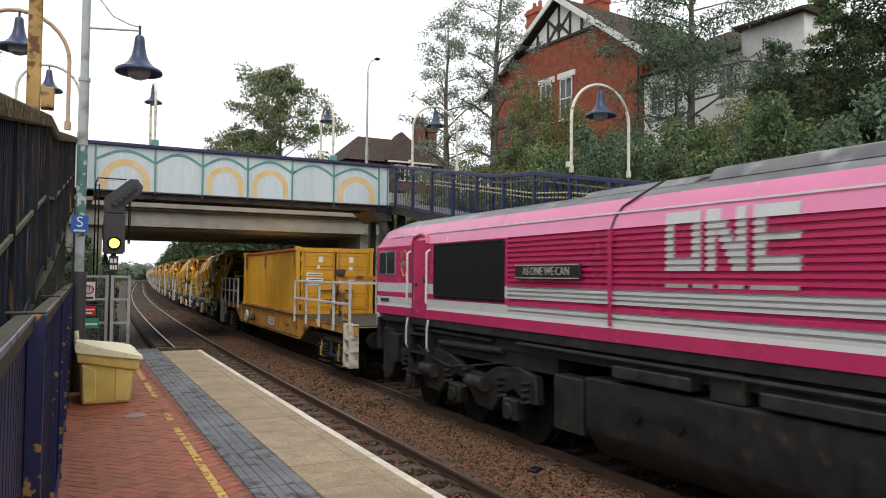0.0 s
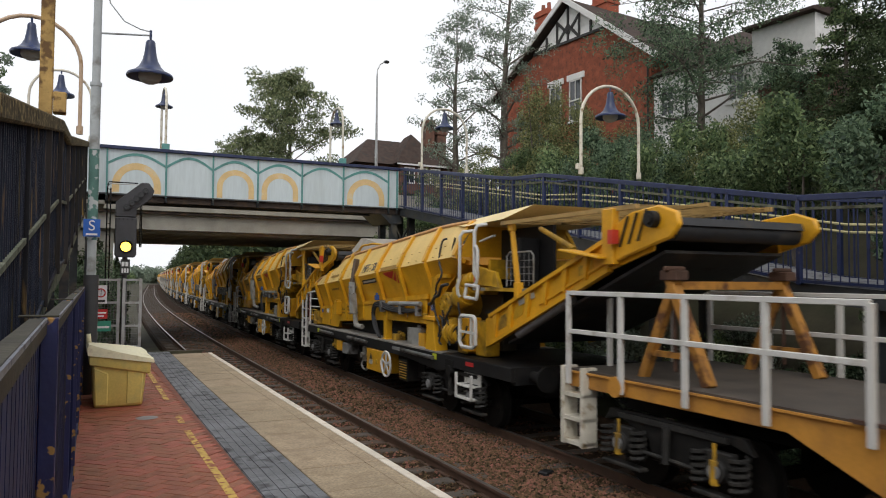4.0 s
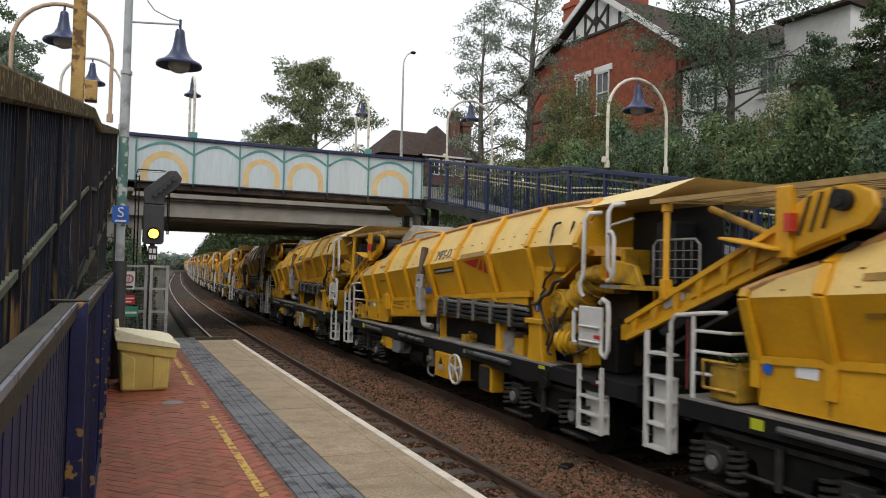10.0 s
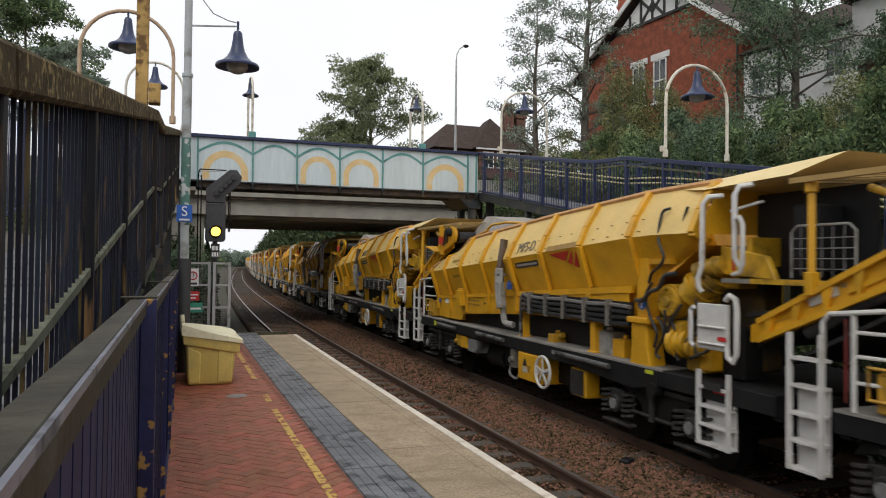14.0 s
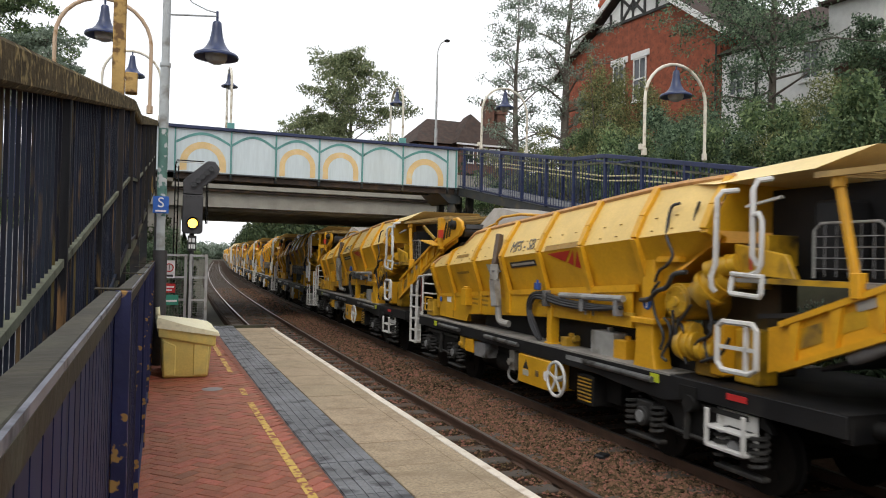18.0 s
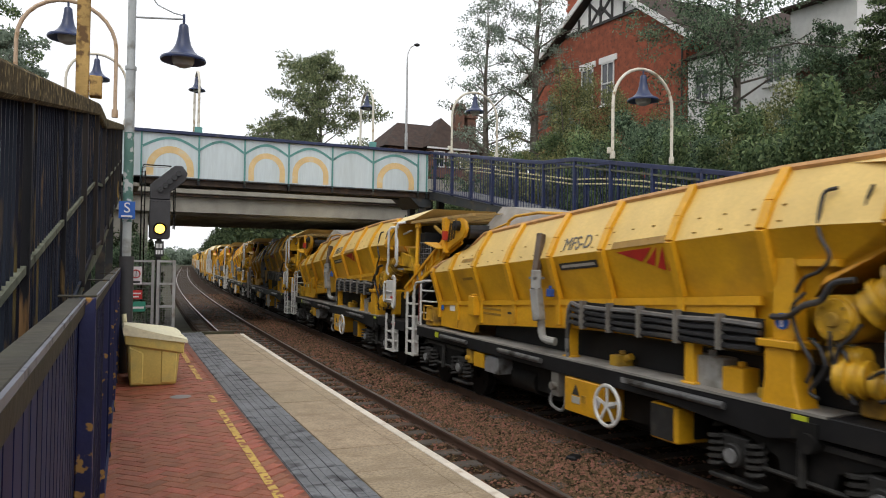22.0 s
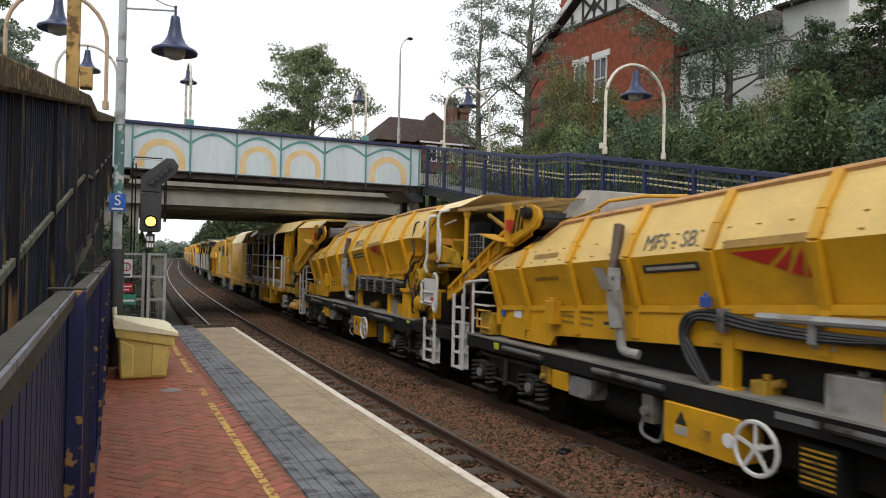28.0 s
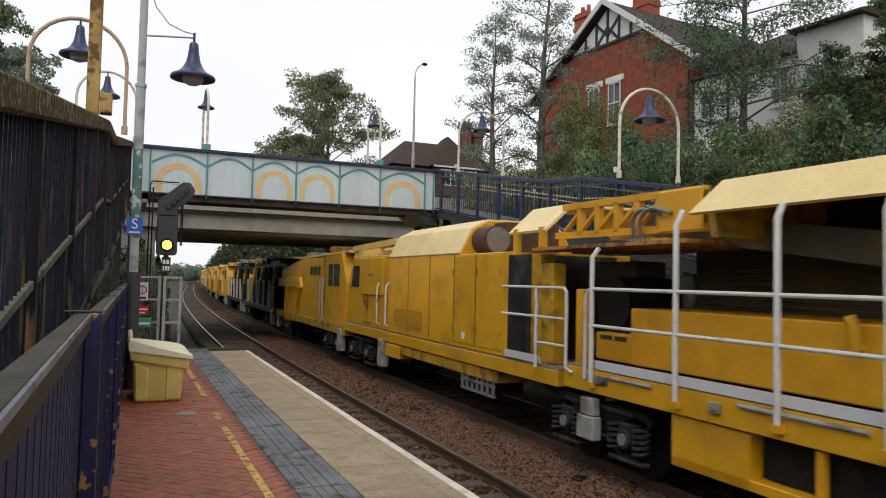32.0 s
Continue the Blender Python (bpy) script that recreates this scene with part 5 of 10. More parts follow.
def bush(label, x, y, z, rx, ry, rz, material, count, size, seed, group="shrubs on the banks", kind_name="bush"):
    rng = random.Random(seed)
    t = thing(kind_name, label, "bush", group, at=pose(x, y, z))
    blobs = []
    for k in range(40):
        a, q = rng.uniform(0, math.tau), rng.uniform(0.1, 1.05)
        s = rng.uniform(0.09, 0.26)
        blobs.append((math.cos(a) * q * rx, math.sin(a) * q * ry, rz * rng.uniform(0.1, 0.92) * (1.05 - 0.35 * q), rx * s, ry * s, rz * s * 0.6))
    for k in range(3):
        b = blobs[k]
        part("stem", M().cyl((b[0] * 0.2, b[1] * 0.2, -0.3), (b[0], b[1], b[2]), 0.05, 0.015, 5), m_bark, t)
    part("foliage", leaf_mesh("foliage", blobs, count, size, material, seed), material, t)
    return t


tree("leafy green tree with a lopsided crown beyond the bridge", 11.0, 42, 4.2, 9.2, 3.2, m_leaf_mid, 27000, 0.08, 23, bare=0.2, open_crown=0.4, limbs=34)
tree("low leafy tree beside the taller one beyond the bridge", 8.9, 43, 4.2, 5.6, 2.3, m_leaf_mid, 11000, 0.08, 31, bare=0.15, open_crown=0.5, limbs=22)
tree("slender grey-green tree with open wispy crown", 15.0, 28.8, 4.2, 9.6, 1.9, m_leaf_grey, 8200, 0.058, 12, bare=0.12, open_crown=0.1, limbs=30)
tree("slender grey-green tree with open wispy crown", 16.7, 27.6, 4.2, 12.5, 2.1, m_leaf_grey, 10600, 0.058, 13, bare=0.12, open_crown=0.1, lean=0.3, limbs=36)
tree("tall dark green tree with drooping boughs before the white house", 18.0, 17.4, 4.4, 12.5, 3.9, m_leaf_dark, 42000, 0.05, 14, bare=0.16, taper=0.9, open_crown=0.4, limbs=54, clump=0.48, girth=0.62)
tree("dark green tree before the white house", 20.0, 15.6, 4.4, 4.9, 1.8, m_leaf_dark, 9000, 0.05, 15, bare=0.08, taper=0.9, open_crown=0.9, limbs=26)
tree("slim ivy-covered tree before the corner of the white house", 19.1, 13.2, 4.2, 6.0, 0.95, m_leaf, 15000, 0.045, 41, bare=0.08, open_crown=0.1, limbs=34)
tree("dark leaning tree at the top of the bank", 19.6, 10.9, 4.2, 8.6, 2.6, m_ivy, 37400, 0.061, 16, bare=0.05, open_crown=0.2, limbs=34)
tree("dark tree at the top of the bank", 20.5, 8.4, 4.2, 8.8, 3.0, m_leaf_dark, 30600, 0.065, 17, bare=0.05, open_crown=0.2, limbs=34)
tree("pale green tree behind the ramp", -4.4, 27, 4.0, 6.2, 2.2, m_leaf, 15300, 0.065, 18, open_crown=0.5)
tree("small tree behind the ramp", -2.9, 25, 3.6, 4.4, 1.5, m_leaf_grey, 8500, 0.058, 19, open_crown=0.6)
tree("tall tree behind the ramp", -7.5, 24, 4.0, 9.0, 2.6, m_leaf_grey, 15300, 0.079, 20, open_crown=0.5)
BUSHES = [
    # x, y, base, rx, ry, rz, shade
    (13.0, 23.5, 3.0, 1.7, 2.0, 3.6, m_leaf_pale), (14.6, 22.4, 3.8, 1.8, 2.0, 2.6, m_leaf), (13.3, 20.3, 2.6, 1.6, 1.9, 3.6, m_leaf_pale),
    (15.3, 20.6, 4.2, 1.9, 2.0, 3.8, m_leaf_pale), (13.0, 17.6, 2.4, 1.6, 1.9, 3.5, m_leaf), (14.6, 18.2, 3.6, 1.7, 1.8, 2.7, m_leaf_dark),
    (16.6, 19.0, 4.4, 1.8, 1.8, 2.5, m_leaf_dark), (15.2, 22.4, 3.8, 1.5, 1.4, 5.8, m_leaf_pale), (16.2, 24.6, 4.2, 1.0, 1.2, 4.4, m_leaf_grey), (13.2, 15.0, 2.2, 1.6, 1.9, 3.6, m_leaf_dark), (15.2, 15.4, 3.6, 1.8, 2.0, 2.2, m_leaf),
    (13.0, 12.6, 2.0, 1.7, 1.9, 3.6, m_leaf), (14.9, 12.6, 3.4, 1.9, 2.0, 2.8, m_leaf_pale), (16.9, 13.6, 4.2, 1.8, 2.0, 1.9, m_leaf_dark),
    (13.0, 10.0, 2.0, 1.7, 1.9, 3.4, m_leaf), (15.0, 9.8, 3.8, 1.9, 2.0, 3.2, m_ivy), (16.9, 10.4, 4.2, 1.7, 1.8, 2.4, m_ivy),
    (13.0, 7.4, 2.0, 1.7, 1.9, 3.2, m_leaf_dark), (15.2, 7.2, 3.8, 1.9, 2.0, 3.4, m_ivy), (12.6, 4.6, 1.8, 1.7, 1.9, 3.0, m_leaf), (15.0, 4.4, 3.8, 2.0, 2.0, 3.6, m_leaf_dark),
    (11.9, 26.0, 2.0, 1.5, 2.0, 3.0, m_leaf), (12.6, 1.5, 1.8, 1.7, 2.0, 3.0, m_leaf), (12.6, -2.0, 1.8, 1.8, 2.0, 3.0, m_leaf_dark),
    (11.6, 20.5, -0.6, 0.8, 1.5, 2.4, m_leaf_dark), (11.5, 17.0, -0.8, 0.8, 1.6, 2.2, m_leaf), (11.6, 13.5, -0.8, 0.8, 1.6, 2.0, m_leaf_grey),
    (11.5, 10.4, -0.9, 0.8, 1.5, 1.9, m_leaf_grey), (10.2, 12.0, -1.2, 0.6, 1.4, 1.9, m_leaf_grey), (10.2, 15.4, -1.2, 0.6, 1.5, 2.4, m_leaf_dark), (10.3, 8.6, -1.2, 0.6, 1.4, 1.6, m_leaf_grey),
    (9.9, 9.6, -1.2, 0.6, 1.3, 2.2, m_leaf), (9.9, 6.6, -1.2, 0.7, 1.4, 2.0, m_leaf_dark), (9.8, 4.0, -1.2, 0.7, 1.4, 1.8, m_leaf_grey), (10.0, 13.4, -1.2, 0.7, 1.3, 2.6, m_leaf), (11.8, 6.4, -0.4, 0.9, 1.6, 2.2, m_leaf),
    (12.4, 24.6, 2.0, 1.3, 1.4, 3.4, m_leaf_dark), (-0.6, 27.5, -0.5, 1.2, 1.6, 3.2, m_leaf_dark), (0.5, 25.4, -1.0, 0.8, 1.2, 3.6, m_leaf_dark), (0.9, 28.6, -1.2, 0.8, 1.0, 4.2, m_leaf_dark), (-2.8, 22.5, 1.0, 1.4, 1.6, 3.4, m_leaf),
]
for k, (x, y, z, rx, ry, rz, m) in enumerate(BUSHES):
    bush({m_leaf: "leafy green shrub on the bank", m_leaf_pale: "pale green shrub on the bank", m_leaf_dark: "dark green ivy-covered shrub", m_ivy: "very dark shrub at the top of the bank", m_leaf_grey: "grey-green scrub beside the track"}[m],
         x, y, z, rx, ry, rz, m, int(12500 * (rx * ry * rz / 10) ** 0.6) + 1500, 0.036 + 0.008 * (k % 3), 100 + k)


for x, y, rx, rz in ((0.5, 29.9, 1.3, 4.8), (-1.6, 29.8, 1.5, 4.6), (1.5, 31.5, 0.5, 3.6)):
    bush("dark ivy climbing the bridge abutment", x, y, -1.2, rx, 0.55, rz, m_ivy, 5200, 0.07, int(300 + x * 10), kind_name="ivy")


def far_woods():
    """Woods on both banks beyond the road bridge."""
    rng = random.Random(9)
    for side, o0, o1, lab in ((1, 8.0, 26.0, "dark woods on the bank beyond the bridge"), (-1, -26.0, -6.5, "woods along the line beyond the bridge")):
        blobs = []
        y = 44.0
        while y < 330:
            for _ in range(3):
                d = rng.uniform(o0, o1) if rng.random() < 0.6 else (o0 + rng.uniform(0, 2.5) if side > 0 else o1 - rng.uniform(0, 2.5))
                gz = ground_z(d, y)
                s = rng.uniform(1.6, 2.8)
                p = along(y, d)
                tall = (min(7.5, 3.4 + (y - 44) * 0.09) if side > 0 else 3.6) * rng.uniform(0.6, 1.1)
                blobs.append((p.x, p.y, gz + tall * 0.55, s, s, tall * 0.6))
            y += 1.4 if y < 120 else 3.0
        tagged(new("woods", leaf_mesh("woods", blobs, 80000, 0.27, m_ivy if side > 0 else m_leaf, 77 + side)), lab, "woods", kind="stuff")
    # the end of the cutting, where the line curves out of sight
    blobs = []
    for k in range(60):
        y = 330 + rng.uniform(0, 60)
        d = rng.uniform(-60, 60)
        blobs.append((edge(y) + d, y, 1 + 2.2 * rng.random(), 5, 4, 4.0))
    tagged(new("woods", leaf_mesh("woods", blobs, 12000, 0.8, m_leaf_grey, 5)), "pale distant woods at the end of the line", "woods", kind="stuff")


far_woods()


# ---- the train; in each vehicle x is across, -x towards the platform, y back along the train, z above the rails ----
wheelsets = []


def coil(c, r, z0, z1, turns, wire):
    n = turns * 8
    return M().tube([(c[0] + r * math.cos(k * math.tau / 8), c[1] + r * math.sin(k * math.tau / 8), z0 + (z1 - z0) * k / n) for k in range(n + 1)], wire, 5)


WHEEL = {}


def wheelset_mesh(r):
    if r not in WHEEL:
        m = M()
        for s in (-1, 1):
            m.cyl((s * 0.69, 0, 0), (s * 0.82, 0, 0), r, n=26).cyl((s * 0.67, 0, 0), (s * 0.69, 0, 0), r + 0.03, n=26)
            for k in range(3):
                a = k * math.tau / 3
                m.cyl((s * 0.82, math.cos(a) * r * 0.55, math.sin(a) * r * 0.55), (s * 0.835, math.cos(a) * r * 0.55, math.sin(a) * r * 0.55), r * 0.16, n=8)
        m.cyl((-0.9, 0, 0), (0.9, 0, 0), 0.08, n=10)
        WHEEL[r] = m.mesh("wheelset", m_bogie)
    return WHEEL[r]


m_bogiegrey = mat("dusty_bogie_iron", (0.026, 0.025, 0.0235), 0.6, var=0.4, scale=5, dirt=(0.075, 0.066, 0.055), amount=0.4, dscale=6, sharp=0.3, bump=0.2, spec=0.35)
ME_COIL = coil((0, 0), 0.095, -0.22, 0.16, 5, 0.025).mesh("spring", m_bogiegrey)
ME_AXBOX = M().cyl((-0.12, 0, 0), (0.02, 0, 0), 0.13, n=16).box(-0.06, 0.06, -0.17, 0.17, -0.1, 0.2).box(-0.09, 0.05, -0.36, 0.36, -0.3, -0.25).mesh("axlebox", m_bogiegrey, 0.012)
ME_CAP = M().cyl((-0.145, 0, 0), (-0.118, 0, 0), 0.08, n=16).mesh("axle_cap", m_greyiron)


def bogie(parent, ya, yb, r=0.42, yellow=False):
    lo, hi = min(ya, yb), max(ya, yb)
    mid = (lo + hi) / 2
    f = M()
    for s in (-1, 1):
        f.prism([(lo - 0.42, 0.78), (lo - 0.1, 0.86), (mid - 0.35, 0.66), (mid - 0.3, 0.44), (mid + 0.3, 0.44), (mid + 0.35, 0.66), (hi + 0.1, 0.86), (hi + 0.42, 0.78), (hi + 0.3, 0.95), (lo - 0.3, 0.95)], s * 1.06, s * 1.15, "x")
    f.box(-1.06, 1.06, mid - 0.22, mid + 0.22, 0.5, 0.9)
    b = part("bogie_frame", f, m_bogie, parent, "grimy steel bogie frame", 0.01)
    for y in (lo, hi):
        w = part("wheelset", wheelset_mesh(r), m_bogie, b, at=pose(0, y, r))
        wheelsets.append((w, y, r))
        for s in (-1, 1):
            part("axlebox", ME_AXBOX, m_bogiegrey, b, at=pose(s * 1.15, y, 0.56, 0, 0, 0 if s < 0 else 180))
            if s < 0:
                part("axle_cap", ME_CAP, m_greyiron, b, at=pose(-1.15, y, 0.56))
                for dy in (-0.27, 0.27):
                    part("spring", ME_COIL, m_bogiegrey, b, at=pose(-1.18, y + dy, 0.6))
                if yellow:
                    part("damper", M().cyl((-1.26, y, 0.42), (-1.26, y, 0.68), 0.05).cyl((-1.26, y, 0.68), (-1.26, y, 0.86), 0.02), m_yellow_dirty, b, "yellow damper")
    for s in (-1, 1):
        part("frame_rib", M().box(min(s * 1.15, s * 1.19), max(s * 1.15, s * 1.19), lo - 0.1, hi + 0.1, 0.86, 0.92), m_bogiegrey, b)
    part("brake_rod", M().cyl((-1.19, mid - 0.5, 0.5), (-1.19, mid + 0.5, 0.52), 0.025, n=8), m_bogiegrey, b)
    part("damper", M().cyl((-1.22, mid, 0.46), (-1.2, mid, 0.9), 0.045, n=10), m_bogiegrey, b)
    return b


def buffers(parent, y, sign):
    for x in (-0.87, 0.87):
        part("buffer", M().cyl((x, y, 1.05), (x, y + sign * 0.38, 1.05), 0.09, n=12).cyl((x, y + sign * 0.38, 1.05), (x, y + sign * 0.43, 1.05), 0.2, n=18), m_bogie, parent)
    part("coupling", M().bar((0, y, 1.02), (0, y + sign * 0.5, 0.95), 0.08, 0.12).tube([(0.1, y, 1.0), (0.12, y + sign * 0.25, 0.7), (0.12, y + sign * 0.5, 0.75)], 0.025, 6), m_bogie, parent)


def ladder(name, parent, x, y0, y1, z0, z1, rungs, material, box=False):
    w = 0.045
    first = part(name, M().bar((x, y0, z0), (x, y0, z1), w, 0.05), material, parent, "white painted steel ladder")
    part("stile", M().bar((x, y1, z0), (x, y1, z1), w, 0.05), material, first)
    for k in range(rungs):
        z = z0 + (z1 - z0) * (k + 0.02) / rungs
        part("rung", M().box(x - 0.02, x + (0.14 if box else 0.04), y0, y1, z, z + 0.03), material, first)
    if box:
        part("back_plate", M().box(x + 0.12, x + 0.135, y0, y1, z0, z0 + (z1 - z0) * 0.62), material, first)
    return first


def bent(pts, n=4):
    """A smooth run through the given points."""
    p = [Vector(q) for q in pts]
    p = [p[0] * 2 - p[1]] + p + [p[-1] * 2 - p[-2]]
    out = []
    for i in range(1, len(p) - 2):
        a, b, c, d = p[i - 1:i + 3]
        for k in range(n):
            t = k / n
            out.append(0.5 * (2 * b + (c - a) * t + (2 * a - 5 * b + 4 * c - d) * t * t + (3 * b - a - 3 * c + d) * t ** 3))
    return out + [p[-2]]


def hoop(name, parent, pts, r, material, label=""):
    return part(name, M().tube(pts, r, 7), material, parent, label)


def handwheel(parent, y, z, r=0.27, x=-1.36):
    m = M().tube([(x, y + r * math.cos(k * math.tau / 22), z + r * math.sin(k * math.tau / 22)) for k in range(22)], 0.026, 6, True)
    for k in range(5):
        a = k * math.tau / 5 + 0.3
        m.bar((x, y, z), (x, y + r * math.cos(a), z + r * math.sin(a)), 0.04, 0.02, up=(1, 0, 0))
    m.cyl((x - 0.02, y, z), (x + 0.1, y, z), 0.045)
    return part("handwheel", m, m_white, parent, "white spoked brake handwheel")


def hop_top(u):
    return float(np.interp(-u, [0, 1.75, 8.0, 10.2], [2.44, 3.17, 3.63, 3.66]))


def hop_levels(u, f=0.0):
    """Heights of the skirt foot, the fold, the shoulder, the crest fold and the rim at u, and the half widths there."""
    a = min(-u, 9.0)
    foot = 1.27 if u > -1.7 else min(1.42 + (-u - 1.7) * 0.068, 1.68)
    zs = [foot, 1.74 + 0.067 * a, 2.38 + 0.07 * a, 2.38 + 0.07 * a + 0.29, hop_top(u)]
    if u < -7.75 - f:
        lift = 2.3 + (-u - 7.75 - f) * 0.4
        zs[0], zs[1] = max(zs[0], min(lift, zs[2] - 0.02)), max(zs[1], min(lift + 0.05, zs[2] - 0.01))
    return zs, [1.05, 1.05, 1.32, 1.19, 0.95]


def hop_x(z, u=-4.5):
    zs, xs = hop_levels(u)
    return float(np.interp(z, zs, xs))


def mfs_wagon(kind):
    """A bulk hopper wagon with a built-in conveyor; kind is the lettering on its side."""
    D = kind == "MFS-D"
    f = 0.95 if D else 0.0
    g = 0.36 if D else 0.0
    t = thing("hopper_wagon", ("yellow conveyor hopper wagon with black frame and white service panel" if D else "yellow conveyor hopper wagon with black frame and hanging ladder"), "hopper wagon", "hopper wagons of the train")
    end = -9.2 - f
    us = [0, -0.35, -0.8, -1.3, -1.69, -1.71, -2.6, -4, -6, -7.74 - f, -8.3 - f, end]
    shell = None
    for nm, lv in (("hopper_shell", (0, 1, 2)), ("upper_plate", (2, 3, 4))):
        for s in (-1, 1):
            m = M()
            vs = []
            for u in us:
                zs, xs = hop_levels(u, f)
                zt = zs[4]
                zs = [min(z, zt) for z in zs]
                xs = [x if z < zt or k == 4 else hop_x(zt, u) for k, (x, z) in enumerate(zip(xs, zs))]
                if zs[3] >= zt - 0.02:
                    xs[4] = xs[3] = hop_x(zt, -1.0) if zs[2] < zt else xs[2]
                vs += [(s * xs[k], u, zs[k]) for k in lv]
            n = len(lv)
            m.add(vs, [(i * n + j, i * n + j + 1, i * n + n + j + 1, i * n + n + j) for i in range(len(us) - 1) for j in range(n - 1)])
            if nm == "hopper_shell" and s < 0:
                m.quad((-1.05, 0, 1.3), (1.05, 0, 1.3), (1.05, 0, 1.74), (1.32, 0, 2.38), (-1.32, 0, 2.38), (-1.05, 0, 1.74))
                m.quad((-1.3, end, 3.0), (1.3, end, 3.0), (0.95, end, 3.63), (-0.95, end, 3.63))
                m.quad((-0.95, 0, 2.1), (0.95, 0, 2.1), (0.95, -7.9 - f, 2.3), (1.2, end, 2.86), (-1.2, end, 2.86), (-0.95, -7.9 - f, 2.3))
            if shell is None:
                shell = part(nm, m, m_yellow, t)
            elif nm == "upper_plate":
                part(nm, m, m_yellow_top, t, "dusty upper plate with top light in its pale colour")
            else:
                part("far_side", m, m_yellow, shell)
    for s in (-1, 1):
        pts = [(s * (1.3 if u > -0.3 else hop_x(hop_top(u), u)), u, hop_top(u) + 0.01) for u in us]
        part("rim", M().tube(pts, 0.042, 6), m_rimtan, shell, "pale worn rim")
    part("rear_lip", M().bar((-1.22, 0.02, 2.46), (1.22, 0.02, 2.46), 0.06, 0.07), m_yellow, shell)
    # ribs follow the outline of the side
    for u in ((-0.06, -0.95, -2.0, -3.25, -4.65, -5.97, -7.35, -8.72, end + 0.05) if D else (-0.06, -1.0, -2.4, -3.7, -5.12, -6.45, -7.8, end + 0.05)):
        for s in (-1, 1):
            zs, xs = hop_levels(u, f)
            zt = zs[4]
            pts = [Vector((s * (max(x, 1.12 if k < 2 else 0) + 0.025), u, z if k else (1.45 if u > -2 else zs[0] + 0.05))) for k, (z, x) in enumerate(zip(zs, xs)) if z <= zt + 0.001 and (k < 4 or zs[3] < zt)]
            if zs[3] >= zt and zs[2] < zt:
                pts.append(Vector((s * (hop_x(zt, u) + 0.02), u, zt)))
            m = M()
            for a, b in zip(pts, pts[1:]):
                if (b - a).length > 0.02:
                    m.bar(a, b, 0.115, 0.08, up=(1, 0, 0))
            part("rib", m, m_yellow, shell, bevel=0.006)
    part("sill_beam", M().prism([(-0.05, 1.7), (-0.05, 1.78), (-7.6 - f, 2.3), (-7.6 - f, 2.2)], -1.17, -1.11, "x"), m_yellow, shell)
    part("skirt_panel", M().prism([(-0.1, 1.27), (-1.66, 1.27), (-1.8, 1.44), (-5.4, 1.67), (-7.5 - f, 1.69), (-7.5 - f, 2.22), (-0.1, 1.72)], -1.145, -1.125, "x"), m_yellow, shell)
    part("skirt_seam", M().box(-1.152, -1.144, -0.92, -0.94, 1.3, 1.92), m_inkfaint, shell)
    for k in range(int(21 + f * 2)):
        u = -0.5 - k * 0.4
        zs, xs = hop_levels(u, f)
        for q in (2, 3):
            z = zs[q] + (0.07 if q == 2 else -0.05)
            if z < zs[4]:
                x = hop_x(z, u)
                part("bolt", M().box(-x - 0.012, -x + 0.02, u - 0.024, u + 0.024, z - 0.007, z + 0.007), m_inkfaint, shell)
    # markings on the near side
    ut, ue = (-5.28, -6.28) if D else (-4.4, -5.4)
    zc = hop_levels(ut)[0][2] + 0.155
    run, rise = Vector((0, -1, 0.07)).normalized(), Vector((0.13, 0, 0.29))
    out = run.cross(rise).normalized()
    at = Matrix.Translation(Vector((-hop_x(zc, ut), ut, zc)) + out * 0.008) @ Matrix((run, out.cross(run), out)).transposed().to_4x4()
    lettering("lettering", {"MFS-D": "MFS-D", "MFS-SB": "MFS - SB"}[kind], 0.3, m_letter, shell, at, 0.86 if D else 0.84)

    def mark(name, u0, u1, k0, k1, m, lab=""):
        """A marking on a side panel, k above or below the shoulder."""
        q = []
        for u, k in ((u0, k0), (u1, k0), (u1, k1), (u0, k1)):
            z = hop_levels(u)[0][2] + k
            q.append((-hop_x(z, u) - 0.01, u, z))
        part(name, M().quad(*q), m, shell, lab)

    mark("number_bar", -1.33, -2.0 if not D else -1.9, 0.12, 0.19, m_inkfaint)
    mark("number_bar", -1.35, -2.0 if not D else -1.86, -0.22, -0.17, m_inkfaint)
    mark("maker_plate", ut + 0.46, ut - 0.5, -0.21, -0.11, m_ink, "dark maker's strip")
    mark("maker_text_bar", ut + 0.4, ut - 0.44, -0.18, -0.14, m_greyplate)
    mark("emblem_text_bar", ue + 0.1, ue - 0.95, 0.0, 0.09, m_inkfaint)

    def sheet(*pts):
        return [(-hop_x(hop_levels(ue + u)[0][2] + k, ue + u) - 0.01, ue + u, hop_levels(ue + u)[0][2] + k) for u, k in pts]

    em = M().quad(*sheet((0.02, -0.05), (-0.7, -0.04), (-0.45, -0.2)))
    for a, b, c in (((-0.52, -0.22), (-0.66, -0.27), (-0.79, -0.04)), ((-0.70, -0.29), (-0.84, -0.33), (-0.9, -0.04)), ((-0.88, -0.34), (-1.0, -0.36), (-0.99, -0.05))):
        em.quad(*sheet(a, b, c))
    part("emblem", em, m_netred, shell, "red track-shaped emblem")
    for k in range(3):
        part("text_bar", M().box(-1.152, -1.147, -1.95 - k * 0.02, -2.75, 1.84 - k * 0.09, 1.88 - k * 0.09), m_inkfaint, shell)
    part("arrow_mark", M().quad((-1.15, -3.0, 1.72), (-1.15, -3.2, 1.72), (-1.15, -3.2, 1.68), (-1.15, -3.3, 1.74), (-1.15, -3.2, 1.8), (-1.15, -3.2, 1.76), (-1.15, -3.0, 1.76)), m_ink, shell)
